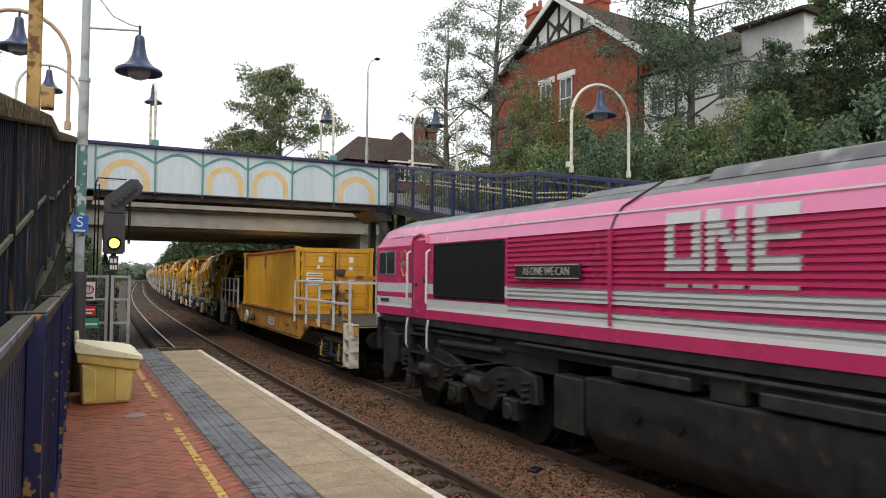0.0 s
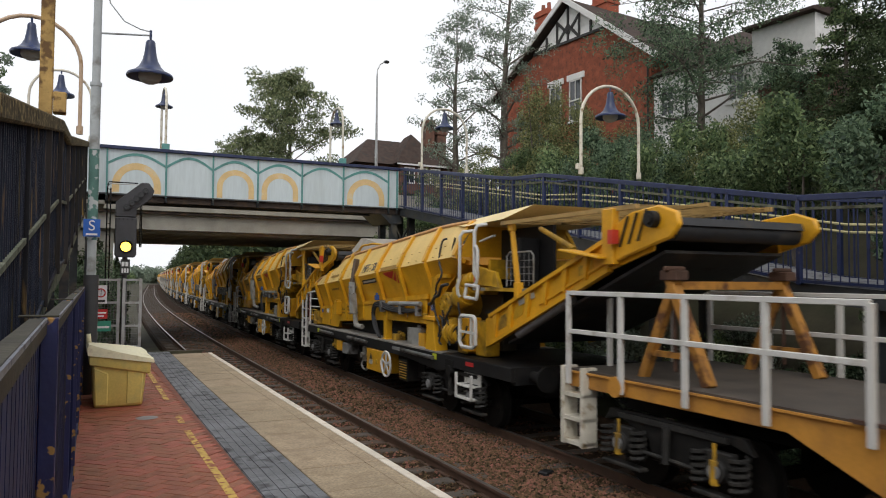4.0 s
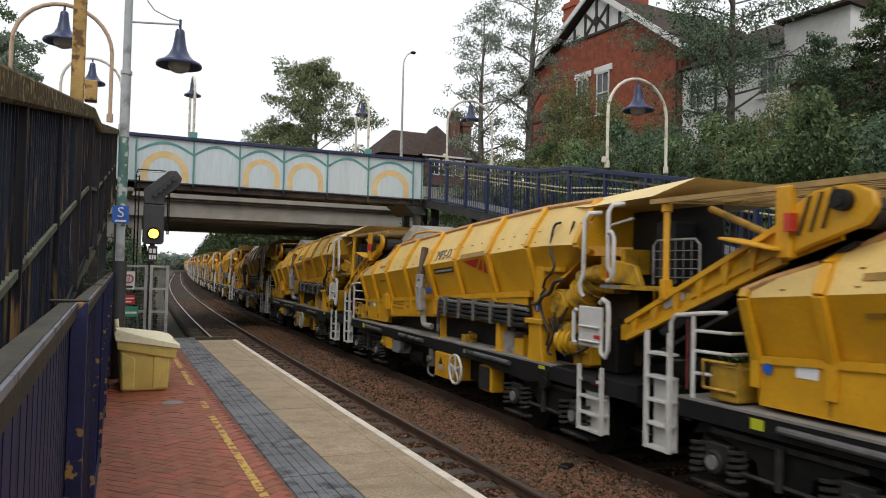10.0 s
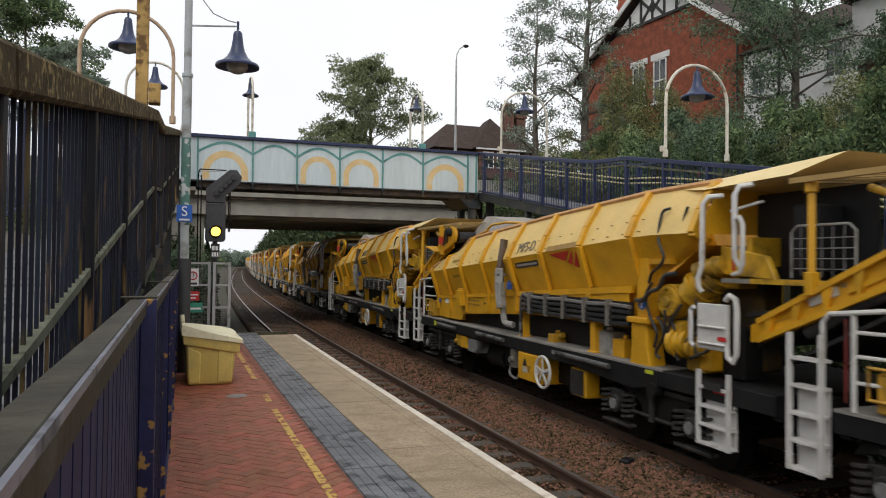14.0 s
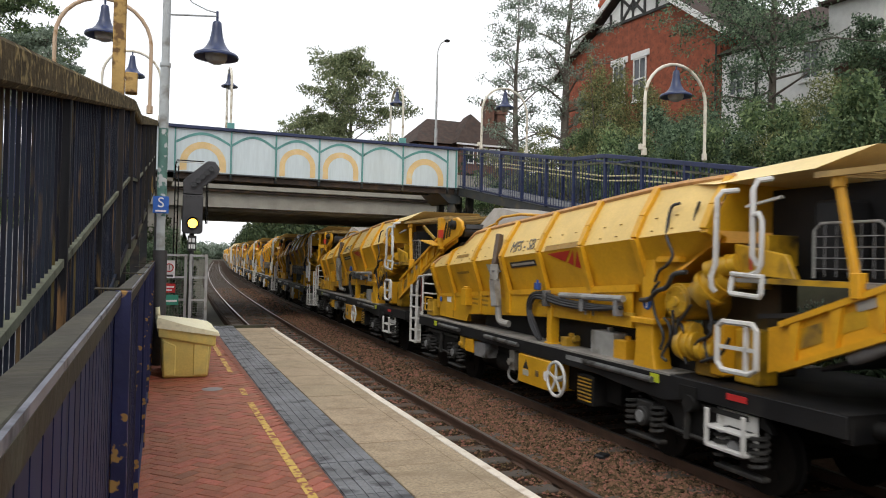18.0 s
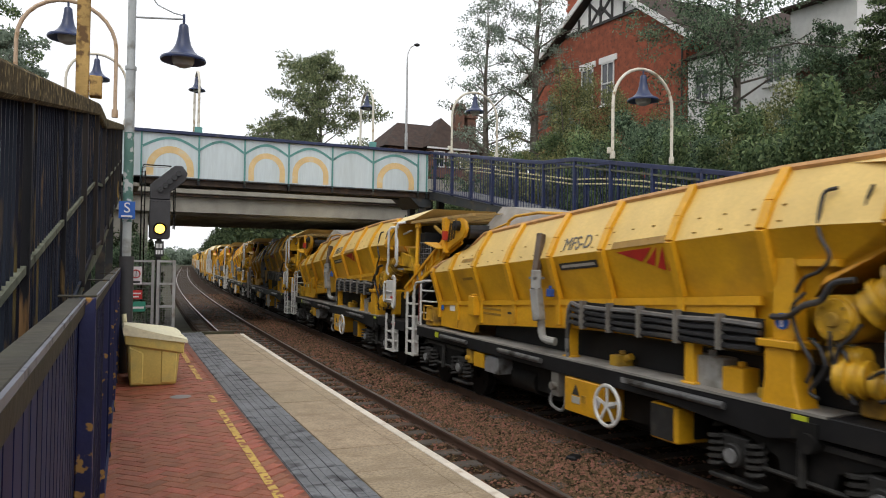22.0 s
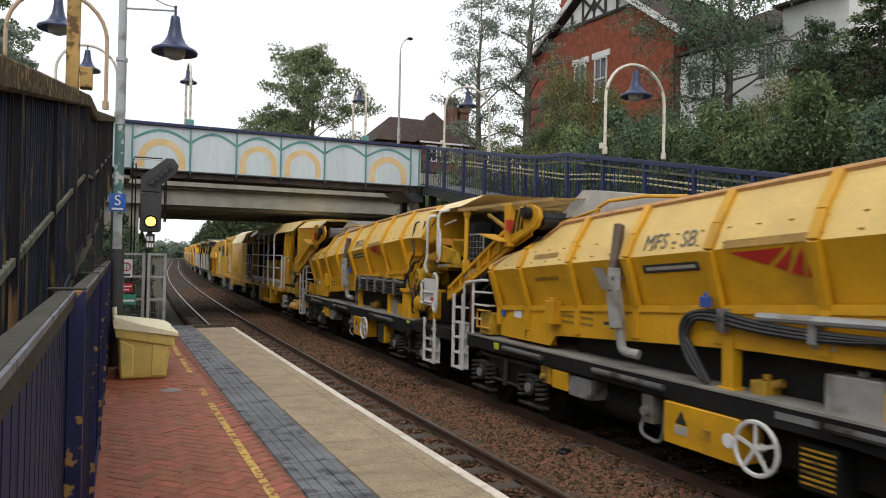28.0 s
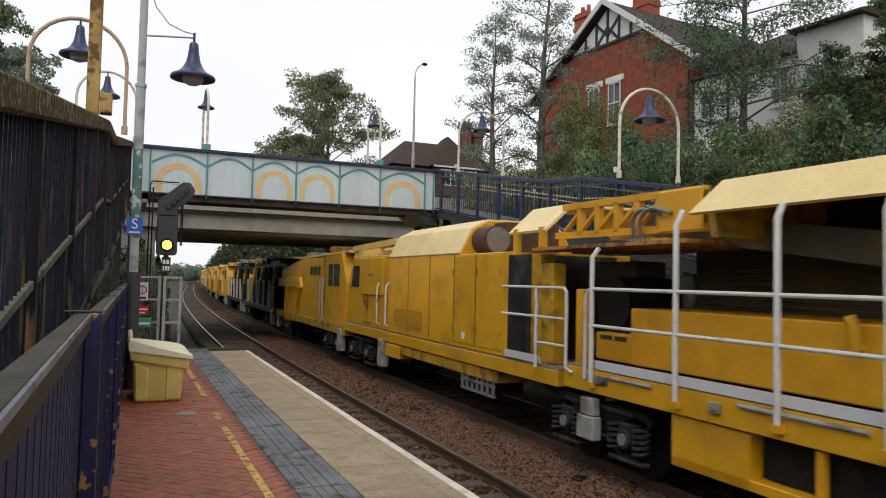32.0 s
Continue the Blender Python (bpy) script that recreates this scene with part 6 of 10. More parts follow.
    part("notice", M().box(-1.152, -1.147, -0.55, -0.8, 1.62, 1.8), m_signwhite, shell, "small white notice")
    part("notice", M().box(-1.152, -1.147, -6.3, -6.55, 1.78, 1.9), m_greyplate, shell, "small white notice")
    if not D:
        u = -3.08
        part("data_plate", M().quad(*[(-hop_x(z, u) - 0.014, v, z) for v, z in ((u + 0.12, 2.2), (u - 0.12, 2.2), (u - 0.08, 2.5), (u + 0.16, 2.5))]), m_greyplate, shell, "grey data plate")
    part("blue_mark", M().cyl((-1.175, -0.22, 1.66), (-1.165, -0.22, 1.66), 0.06, n=16), m_signblue, shell, "blue round mark")
    part("junction_box", M().box(-1.3, -1.14, -1.72, -1.95, 1.62, 1.98).cyl((-1.22, -1.83, 1.98), (-1.22, -1.83, 2.02), 0.07), m_yellow, shell, bevel=0.01)
    uc = -4.62 if D else -5.05
    part("blue_cap", M().box(-1.34, -1.26, uc + 0.06, uc - 0.06, 2.1, 2.22).cyl((-1.3, uc, 2.22), (-1.3, uc, 2.27), 0.025), m_bluepart, shell, "small blue cap", 0.01)
    # exhaust duct
    e = -4.3 if D else -3.48
    ex = part("exhaust_duct", M().bar((-1.36, e, 2.46), (-1.25, e + 0.04, 3.08), 0.1, 0.13), m_flue, t, "brown sheet-metal flue", 0.01)
    part("lower_duct", M().bar((-1.38, e - 0.03, 2.2), (-1.36, e, 2.5), 0.16, 0.17).bar((-1.36, e - 0.1, 1.72), (-1.38, e - 0.03, 2.22), 0.15, 0.16), m_palebox, ex, "pale grey lower duct", 0.015)
    part("elbow", M().tube(bent([(-1.33, e - 0.11, 1.76), (-1.32, e - 0.12, 1.55), (-1.3, e - 0.17, 1.44), (-1.22, e - 0.36, 1.41)]), 0.062, 10), m_palebox, ex)
    part("duct_band", M().box(-1.45, -1.26, e - 0.09, e + 0.08, 2.36, 2.4), m_greyiron, ex)
    # hoses along the side
    if D:
        hs = part("hose_tray", M().box(-1.19, -1.15, -5.1, -8.6, 1.70, 2.06), m_black, t, "black hose tray")
        for k in range(4):
            z = 1.74 + 0.085 * k
            part("hose", M().tube(bent([(-1.2, -4.98, 1.22), (-1.22, -4.98, 1.5), (-1.23, -5.06, z)] + [(-1.22, -5.3 - j * 0.55, z + 0.009 * math.sin(j * 2.2 + k)) for j in range(7)]), 0.033, 6), m_greyhose if k == 3 else m_rubber, hs, "hydraulic hose")
        for u in (-5.4, -6.03, -6.67, -7.36, -8.05):
            part("hose_clamp", M().box(-1.28, -1.18, u - 0.03, u + 0.03, 1.68, 2.08), m_duct, hs)
    else:
        hs = part("hose_tray", M().box(-1.19, -1.15, -4.9, -7.6, 1.86, 1.9), m_yellow_dirty, t)
        part("pipe", M().cyl((-1.26, -5.75, 2.05), (-1.26, -7.45, 2.09), 0.05, n=10), m_galv, hs)
        for k in range(3):
            part("hose", M().tube(bent([(-1.2, -4.95 - 0.04 * k, 1.25), (-1.24, -4.75, 1.45 + k * 0.1), (-1.24, -4.6 - 0.05 * k, 1.75), (-1.24, -4.7 - 0.06 * k, 1.98 - 0.02 * k), (-1.24, -5.1, 2.06 - 0.05 * k), (-1.26, -5.8, 1.98 - 0.04 * k), (-1.24, -6.6, 1.95 - 0.03 * k), (-1.24, -7.4, 1.96)]), 0.03, 6), m_rubber, hs, "hydraulic hose")
        for u in (-5.25, -6.4, -7.3):
            part("hose_clamp", M().box(-1.3, -1.18, u - 0.04, u + 0.04, 1.84, 2.1), m_greyiron, hs)
    # uprights between deck and hopper
    for u, w in (((-4.93, 0.12), (-7.5, 0.14)) if D else ((-5.25, 0.15),)):
        for s in (-1, 1):
            part("upright", M().box(min(s * 1.02, s * 1.18), max(s * 1.02, s * 1.18), u - w / 2, u + w / 2, 1.2, 2.0).box(min(s * 1.0, s * 1.2), max(s * 1.0, s * 1.2), u - w * 0.8, u + w * 0.8, 1.2, 1.24), m_yellow, t, bevel=0.01)
    p = -7.92 - f
    for s in (-1, 1):
        mp = part("main_post", M().prism([(p + 0.22, 1.2), (p - 0.26, 1.2), (p - 0.18, 1.5), (p - 0.18, 1.8), (p + 0.18, 1.8), (p + 0.18, 1.5)], s * 0.98, s * 1.26, "x"), m_yellow, t, bevel=0.015)
        part("post_head", M().box(min(s * 1.0, s * 1.2), max(s * 1.0, s * 1.2), p - 0.13, p + 0.13, 1.86, 2.72), m_yellow, mp, bevel=0.012)
        part("collar", M().box(min(s * 0.95, s * 1.3), max(s * 0.95, s * 1.3), p - 0.25, p + 0.25, 1.79, 1.87), m_yellow, mp, bevel=0.01)
        if s < 0:
            part("post_mark", M().cyl((-1.215, p, 2.06), (-1.205, p, 2.06), 0.085, n=16), m_signblue, mp, "round blue notice")
            part("mark_bar", M().box(-1.22, -1.216, p - 0.015, p + 0.015, 2.0, 2.12), m_signwhite, mp)
    # deck clutter
    for u, m_, h, w in ((-5.5 - g, m_yellow_dirty, 0.16, 0.2), (-6.4 - f, m_palebox, 0.36, 0.6), (-7.0 - f, m_yellow, 0.28, 0.3), (-7.5 - f, m_yellow_dirty, 0.12, 0.25)):
        part("valve_box", M().box(-1.1, -0.75, u, u - w, 1.2, 1.2 + h).cyl((-0.95, u - w / 2, 1.2 + h), (-0.95, u - w / 2, 1.26 + h), 0.05), m_, t, bevel=0.012)
    part("lever", M().cyl((-1.0, -5.5 - g, 1.24), (-0.95, -5.8 - g, 1.36), 0.05, n=10).box(-1.02, -0.9, -5.55 - g, -5.45 - g, 1.21, 1.32), m_yellow_dirty, t)
    part("inner_sill", M().box(-0.85, 0.85, -2.0, -8.6 - f, 1.22, 1.62), m_black, t, "black inner conveyor")
    # drive and hydraulics ahead of the hopper
    v = -8.52 - f
    dr = part("drive_drum", M().cyl((-1.2, v, 2.12), (-0.4, v, 2.12), 0.235, n=24).cyl((-1.24, v, 2.12), (-1.19, v, 2.12), 0.2, n=24).cyl((-1.27, v, 2.12), (-1.23, v, 2.12), 0.07, n=12), m_yellow_oily, t, "oily yellow drive drum", 0.008)
    for k in range(8):
        a = k * math.tau / 8
        part("flange_bolt", M().cyl((-1.255, v + 0.155 * math.cos(a), 2.12 + 0.155 * math.sin(a)), (-1.235, v + 0.155 * math.cos(a), 2.12 + 0.155 * math.sin(a)), 0.02, n=6), m_yellow_dirty, dr)
    for a, b, r in (((-1.05, v - 0.25, 2.2), (-0.95, v - 0.62, 2.5), 0.2), ((-1.12, v - 0.45, 2.52), (-1.0, v - 0.82, 2.62), 0.12), ((-1.15, v - 0.02, 1.58), (-1.1, v - 0.3, 1.6), 0.17), ((-1.12, v - 0.35, 1.55), (-1.1, v - 0.62, 1.58), 0.13), ((-1.1, v + 0.1, 1.75), (-1.1, v - 0.25, 1.78), 0.1)):
        part("hydraulic_motor", M().cyl(a, b, r, n=16).cyl(Vector(a).lerp(Vector(b), 0.3), Vector(a).lerp(Vector(b), 0.42), r * 1.22, n=16).cyl(Vector(a).lerp(Vector(b), 0.7), Vector(a).lerp(Vector(b), 0.78), r * 1.15, n=16), m_yellow_oily, dr)
    for u0, u1, z0, z1, x0, m_ in ((v - 0.5, v - 0.72, 1.28, 1.9, -1.12, m_yellow), (v - 0.1, v - 0.5, 1.22, 1.42, -1.0, m_yellow_dirty), (v - 0.72, v - 1.1, 1.22, 1.85, -0.95, m_bogie if D else m_yellow_oily), (v + 0.3, v - 1.0, 1.3, 2.4, -0.55, m_darkmesh), (v - 0.62, v - 0.95, 2.32, 2.72, -0.9, m_yellow_oily)):
        part("gear_block", M().box(x0, x0 + 0.3, u0, u1, z0, z1), m_, dr, bevel=0.02)
    for k in range(8):
        rg = random.Random(k + 3)
        q = [(-1.2 - rg.uniform(0, 0.06), v + 0.3 - 0.13 * k, 1.32 + rg.uniform(0, 0.3))]
        for j in range(4):
            q.append((q[-1][0] + rg.uniform(-0.03, 0.03), q[-1][1] - rg.uniform(-0.14, 0.2), q[-1][2] + rg.uniform(0.05, 0.28)))
        part("hose", M().tube(bent(q), 0.02, 6), m_rubber, dr)
    hx = -hop_x(2.9, -6) - 0.03
    part("hose", M().tube(bent([(hx + 0.1, v - 0.02, 3.36), (hx + 0.06, v + 0.1, 3.3), (hx, v + 0.1, 2.95), (hx, v - 0.02, 2.72), (hx, v + 0.08, 2.58), (hx + 0.05, v + 0.3, 2.5), (hx + 0.08, v + 0.42, 2.36)]), 0.02, 6), m_rubber, shell, "black hose")
    part("hose", M().tube(bent([(hx + 0.1, v - 0.38, 3.36), (hx + 0.08, v - 0.33, 3.2), (hx + 0.02, v - 0.38, 2.98)]), 0.018, 6), m_rubber, shell, "black hose")
    part("hose", M().tube(bent([(-1.24, p + 0.1, 2.1), (-1.3, p - 0.15, 2.12), (-1.33, p - 0.36, 2.24), (-1.33, p - 0.55, 2.3), (-1.33, p - 0.68, 2.46), (-1.3, p - 0.88, 2.5)]), 0.032, 8), m_rubber, dr, "thick black hose")
    part("side_ledge", M().box(-1.2, -1.1, p - 0.16, p - 0.62, 2.62, 2.69), m_yellow, dr)
    # discharge box, walkway, guards
    w = -9.3 - f
    part("walkway", M().box(-1.1, 1.1, w - 0.1, w - 1.9, 2.4, 2.45), m_deck, t)
    part("walkway_edge", M().box(-1.12, -1.09, w - 0.6, w - 1.7, 2.4, 2.46), m_yellow_oily, t)
    part("discharge_box", M().prism([(w + 0.05, 2.5), (w - 0.85, 2.45), (w - 0.7, 2.72), (w + 0.05, 2.85)], -0.98, -0.9, "x").box(-0.9, 0.9, w - 0.3, w - 0.38, 2.6, 2.95), m_yellow_oily, t, "oily yellow discharge box", 0.01)
    part("chute_lip", M().bar((-0.95, w - 0.1, 3.28), (-0.95, w - 0.62, 3.36), 0.05, 0.03), m_white, t)
    part("inner_panel", M().box(-0.45, -0.4, w + 0.0, w - 1.7, 2.45, 3.5), m_black, t, "dark inner panel")
    part("control_cabinet", M().box(-0.85, -0.45, w - 0.95, w - 1.3, 2.55, 3.3), m_black, t, "black control cabinet", 0.03)
    gm = part("guard_frame", M().tube([(-0.95, w - 1.05, 2.48), (-0.95, w - 1.05, 2.98), (-0.95, w - 1.13, 3.05), (-0.95, w - 1.8, 3.05), (-0.95, w - 1.88, 2.98), (-0.95, w - 1.88, 2.5)], 0.014, 6), m_palebox, t, "pale grey guard frame")
    for k in range(4):
        part("guard_wire", M().cyl((-0.95, w - 1.06, 2.58 + k * 0.11), (-0.95, w - 1.87, 2.58 + k * 0.11), 0.006, n=5), m_greyiron, gm)
    for k in range(5):
        part("guard_wire", M().cyl((-0.95, w - 1.18 - k * 0.14, 2.5), (-0.95, w - 1.18 - k * 0.14, 3.04), 0.006, n=5), m_greyiron, gm)
    # ladders and rails
    hoop("grab_rail", t, [(-1.3, w - 0.0, 2.28), (-1.33, w + 0.03, 2.34), (-1.34, w + 0.03, 2.46), (-1.32, w - 0.02, 2.6), (-1.32, w - 0.03, 3.36), (-1.28, w - 0.07, 3.44), (-1.1, w - 0.12, 3.46)], 0.032, m_white, "white grab rail")
    hoop("grab_rail", t, [(-1.28, w - 0.62, 2.6), (-1.32, w - 0.58, 2.7), (-1.32, w - 0.58, 3.42), (-1.28, w - 0.6, 3.52), (-1.1, w - 0.62, 3.55)], 0.032, m_white, "white grab rail")
    hoop("grab_rail", t, [(-1.32, w - 0.58, 3.14), (-1.34, w - 0.68, 3.16), (-1.34, w - 0.73, 3.08), (-1.34, w - 0.73, 2.62), (-1.34, w - 0.68, 2.53), (-1.32, w - 0.56, 2.5)], 0.028, m_white, "white grab rail")
    part("red_handle", M().cyl((-1.28, w - 0.52, 2.55), (-1.28, w - 0.52, 3.05), 0.018, n=6), m_redpart, t, "red handle")
    if D:
        sp = part("service_panel", M().box(-1.36, -1.32, w + 0.02, w - 0.52, 1.6, 2.15).box(-1.4, -1.36, w - 0.02, w - 0.48, 1.66, 1.69).box(-1.4, -1.36, w - 0.02, w - 0.48, 1.86, 1.89), m_white, t, "white folded service ladder panel", 0.01)
        hoop("panel_frame", sp, [(-1.37, w + 0.06, 1.62), (-1.37, w + 0.12, 1.66), (-1.37, w + 0.12, 2.06), (-1.37, w + 0.06, 2.1)], 0.03, m_white)
        hoop("panel_frame", sp, [(-1.37, w - 0.5, 2.2), (-1.37, w - 0.56, 2.26), (-1.37, w - 0.66, 2.22), (-1.37, w - 0.68, 2.1), (-1.37, w - 0.68, 1.6), (-1.37, w - 0.62, 1.5), (-1.37, w - 0.54, 1.54), (-1.37, w - 0.52, 1.65)], 0.034, m_white)
        part("red_tag", M().box(-1.372, -1.362, w - 0.36, w - 0.5, 1.72, 1.77), m_signred, sp)
        ladder("step_ladder", t, -1.33, w + 0.02, w - 0.5, 0.44, 1.34, 4, m_white, True)
        part("ladder_notice", M().box(-1.36, -1.35, w - 0.1, w - 0.4, 1.12, 1.2), m_ink, t)
    else:
        sp = hoop("hanging_ladder", t, [(-1.36, -9.42, 1.5), (-1.36, -9.42, 1.9), (-1.36, -9.5, 1.96), (-1.36, -9.94, 1.96), (-1.36, -10.0, 1.9), (-1.36, -10.0, 1.48), (-1.36, -9.9, 1.42), (-1.36, -9.5, 1.42), (-1.36, -9.42, 1.5)], 0.034, m_white, "white tubular ladder")
        part("rung", M().box(-1.38, -1.34, -9.42, -10.0, 1.66, 1.7), m_white, sp)
        part("side_bar", M().box(-1.38, -1.34, -9.83, -9.88, 1.44, 1.94), m_white, sp)
        hoop("step_tray", t, [(-1.32, -9.6, 2.5), (-1.36, -9.6, 2.3), (-1.36, -9.62, 2.28), (-1.36, -10.03, 2.26), (-1.36, -10.05, 2.3), (-1.34, -10.05, 2.48), (-1.34, -9.6, 2.5)], 0.03, m_white, "white step bracket")
        part("bogie_step", M().box(-1.36, -1.32, -9.22, -9.27, 0.5, 0.94).box(-1.36, -1.32, -9.79, -9.84, 0.5, 0.94).box(-1.36, -1.15, -9.22, -9.84, 0.5, 0.54).box(-1.36, -1.15, -9.22, -9.84, 0.72, 0.75).box(-1.17, -1.14, -9.22, -9.84, 0.5, 0.94), m_white, t, "white steel step", 0.006)
    # canopies
    part("canopy", M().add([(-1.12, end + 0.1, 3.56), (1.12, end + 0.1, 3.56), (1.12, end - 1.3, 3.6), (-1.12, end - 1.3, 3.6), (-0.85, end + 1.2, 3.66), (0.85, end + 1.2, 3.66), (0.8, end - 1.75, 3.82), (-0.8, end - 1.75, 3.82)], [(3, 2, 1, 0), (4, 5, 6, 7), (0, 1, 5, 4), (1, 2, 6, 5), (2, 3, 7, 6), (3, 0, 4, 7)]), m_roofcream, t, "dusty canopy plate with top light in its pale colour")
    c0, c1 = end - 1.36, end - 4.7
    cv = part("mesh_canopy", M().box(-1.2, -1.14, c0, c1, 3.49, 3.55).box(1.14, 1.2, c0, c1, 3.56, 3.62).bar((0, c0, 3.56), (0, c1, 3.6), 0.06, 0.05).bar((-1.17, c0 - 0.03, 3.53), (1.17, c0 - 0.03, 3.6), 0.06, 0.05), m_canopy, t, "tan mesh canopy")
    for k in range(24):
        u = c0 - 0.05 - k * 0.138
        part("slat", M().bar((-1.17, u, 3.545), (1.17, u, 3.61), 0.05, 0.012), m_canopy, cv)
    part("side_sheet", M().box(0.98, 1.0, c0 - 0.1, c0 - 1.6, 3.05, 3.56), m_yellow_dirty, t)
    for s in (-1, 1):
        lo_y = w - 1.5 if D else w - 1.72
        part("canopy_post", M().bar((s * 1.13, lo_y, 2.4), (s * 1.1, w - 1.47, 3.44), 0.075, 0.075).cyl((s * 1.1, w - 1.47, 3.38), (s * 1.1, w - 1.46, 3.52), 0.07).bar((s * 1.13, lo_y - 0.01, 2.3), (s * 1.13, lo_y, 2.55), 0.13, 0.1), m_yellow, t, bevel=0.01)
    part("canopy_strut", M().cyl((-0.9, w - 2.0, 3.4), (-0.9, w - 2.9, 3.05), 0.04), m_yellow_dirty, t)
    # slewing conveyor that reaches over the next wagon

    def A(u):
        """Places along the conveyor, which is shorter on the longer hopper."""
        return -10.85 + (u + 9.9) * 0.78 if D else u

    def beam(u):
        """Top and bottom of the conveyor's side beam."""
        return float(np.interp(-u, [9.9, 10.12, 13.5, 14.3], [1.92, 1.98, 3.22, 3.48])), float(np.interp(-u, [9.9, 10.3, 12.0, 13.1, 14.6], [1.72, 1.8, 2.36, 2.72, 3.1] if D else [1.43, 1.56, 2.27, 2.68, 3.1]))

    bu = [-9.9, -10.12, -10.3, -11.2, -12.0, -13.1, -13.5, -14.1]
    cv = None
    for s in (-1, 1):
        arm = M().prism([(A(u), beam(u)[0]) for u in bu] + [(A(u), beam(u)[1]) for u in reversed(bu)], s * 1.06, s * 1.1, "x")
        if cv is None:
            cv = part("conveyor_arm", arm, m_yellow, t, "yellow conveyor arm")
        else:
            part("far_beam", arm, m_yellow, cv)
    for z in (0, 1):
        part("flange", M().bar((-1.12, A(-10.1), beam(-10.1)[z]), (-1.12, A(-13.3), beam(-13.3)[z]), 0.09, 0.06), m_yellow, cv)
    part("web_rail", M().bar((-1.11, A(-11.6), beam(-11.6)[1] + 0.13), (-1.11, A(-13.2), beam(-13.2)[1] + 0.13), 0.03, 0.05), m_yellow, cv)
    for k in range(7):
        u = -10.25 - 0.5 * k
        a, b = beam(u)
        part("stay", M().prism([(A(u) + 0.03, a + 0.02), (A(u) - 0.12, a + 0.06), (A(u) - 0.05, b + 0.05), (A(u) - 0.02, b + 0.05)], -1.15, -1.1, "x"), m_yellow, cv)
    for u in (-10.45, -10.95, -12.75):
        a, b = beam(u)
        part("web_slot", M().prism([(A(u) + 0.16, a - 0.17), (A(u) - 0.16, a - 0.05), (A(u) - 0.16, b + 0.22), (A(u) + 0.16, b + 0.1)], -1.108, -1.101, "x"), m_yellow_oily, cv)
    part("arm_plate", M().bar((-1.112, A(-11.0), 2.22), (-1.112, A(-11.45), 2.37), 0.012, 0.09), m_greyplate, cv, "grey plate")
    part("wing_plate", M().prism([(A(-12.5), 3.0), (A(-13.4), 2.87), (A(-13.4), 2.9), (A(-12.5), 3.03)], -1.4, -1.1, "x"), m_yellow, cv, bevel=0.006)
    part("conveyor_belt", M().bar((0, A(-9.95), 1.72), (0, A(-14.5), 3.3), 2.08, 0.1), m_rubber, cv, "dark rubber belt")
    part("belt_apron", M().bar((0, A(-9.6), 2.02), (0, A(-11.2), 2.2), 1.9, 0.05), m_rubber, cv)
    part("return_roller", M().cyl((-1.04, A(-10.9), 1.72 + 0.5 * g), (-1.04, A(-12.35), 2.33 + 0.4 * g), 0.075, n=12), m_rubber if D else m_greyhose, cv, "grey return roller")
    part("return_belt", M().bar((0, A(-10.5), 1.55), (0, A(-14.2), 2.95), 2.0, 0.04), m_rubber, cv)
    part("discharge_drum", M().cyl((-1.05, A(-14.35), 3.2), (1.05, A(-14.35), 3.2), 0.13, n=18), m_rubber, cv)
    for s in (-1, 1):
        part("head_box", M().prism([(A(q), z) for q, z in ((-13.35, 2.78), (-13.7, 2.9), (-14.5, 3.1), (-14.65, 3.25), (-14.6, 3.4), (-14.3, 3.5), (-13.8, 3.45), (-13.35, 3.25))], s * 1.12, s * 1.2, "x"), m_yellow, cv, bevel=0.02)
    part("head_motor", M().cyl((-1.3, A(-14.25), 3.33), (-1.2, A(-14.25), 3.33), 0.1, n=18).cyl((-1.33, A(-14.25), 3.33), (-1.29, A(-14.25), 3.33), 0.06, n=14), m_black, cv)
    for k in range(3):
        part("stripe_slot", M().bar((-1.207, A(-13.62 - k * 0.17), 3.02 + k * 0.03), (-1.207, A(-13.78 - k * 0.17), 3.4 + k * 0.03), 0.01, 0.065, up=(1, 0, 0)), m_darkmesh, cv)
    part("red_marker", M().box(-1.32, -1.22, A(-13.5), A(-13.6), 3.06, 3.24), m_redpart, cv, "red marker")
    part("upper_bracket", M().box(-1.26, -1.14, A(-13.3), A(-13.52), 2.8, 3.52), m_yellow, cv, bevel=0.01)
    # dust hood over the filling end and its rail
    part("dust_hood", M().add([(-0.7, -1.1, 3.26), (0.7, -1.1, 3.26), (0.7, -4.2, 3.38), (-0.7, -4.2, 3.38), (-0.45, -1.45, 3.72), (0.45, -1.45, 3.72), (0.45, -1.7, 3.71), (-0.45, -1.7, 3.71)], [(3, 2, 1, 0), (4, 5, 6, 7), (0, 1, 5, 4), (1, 2, 6, 5), (2, 3, 7, 6), (3, 0, 4, 7)]), m_hood, t, "grey sheet dust hood")
    hoop("hood_rail", t, [(-0.8, -2.3, 3.2), (-0.8, -2.36, 3.38), (-0.8, -2.6, 3.46), (-0.8, -3.4, 3.48), (-0.8, -4.2, 3.42)], 0.028, m_yellow, "yellow tube rail")
    hoop("hood_rail", t, [(-0.8, -0.9, 3.1), (-0.8, -2.4, 3.36)], 0.022, m_yellow, "yellow tube rail")
    # frame and running gear
    fe = -11.05 - g
    fr = M()
    for s in (-1, 1):
        fr.prism([(0.95, 0.98), (0.95, 1.2), (fe, 1.2), (fe, 0.98), (-9.0 - g, 0.98), (-8.4 - g, 0.86), (-7.6 - g, 0.9), (-6.8 - g, 0.96), (-1.6, 0.98), (-0.4, 0.98)], s * 1.2, s * 1.28, "x")
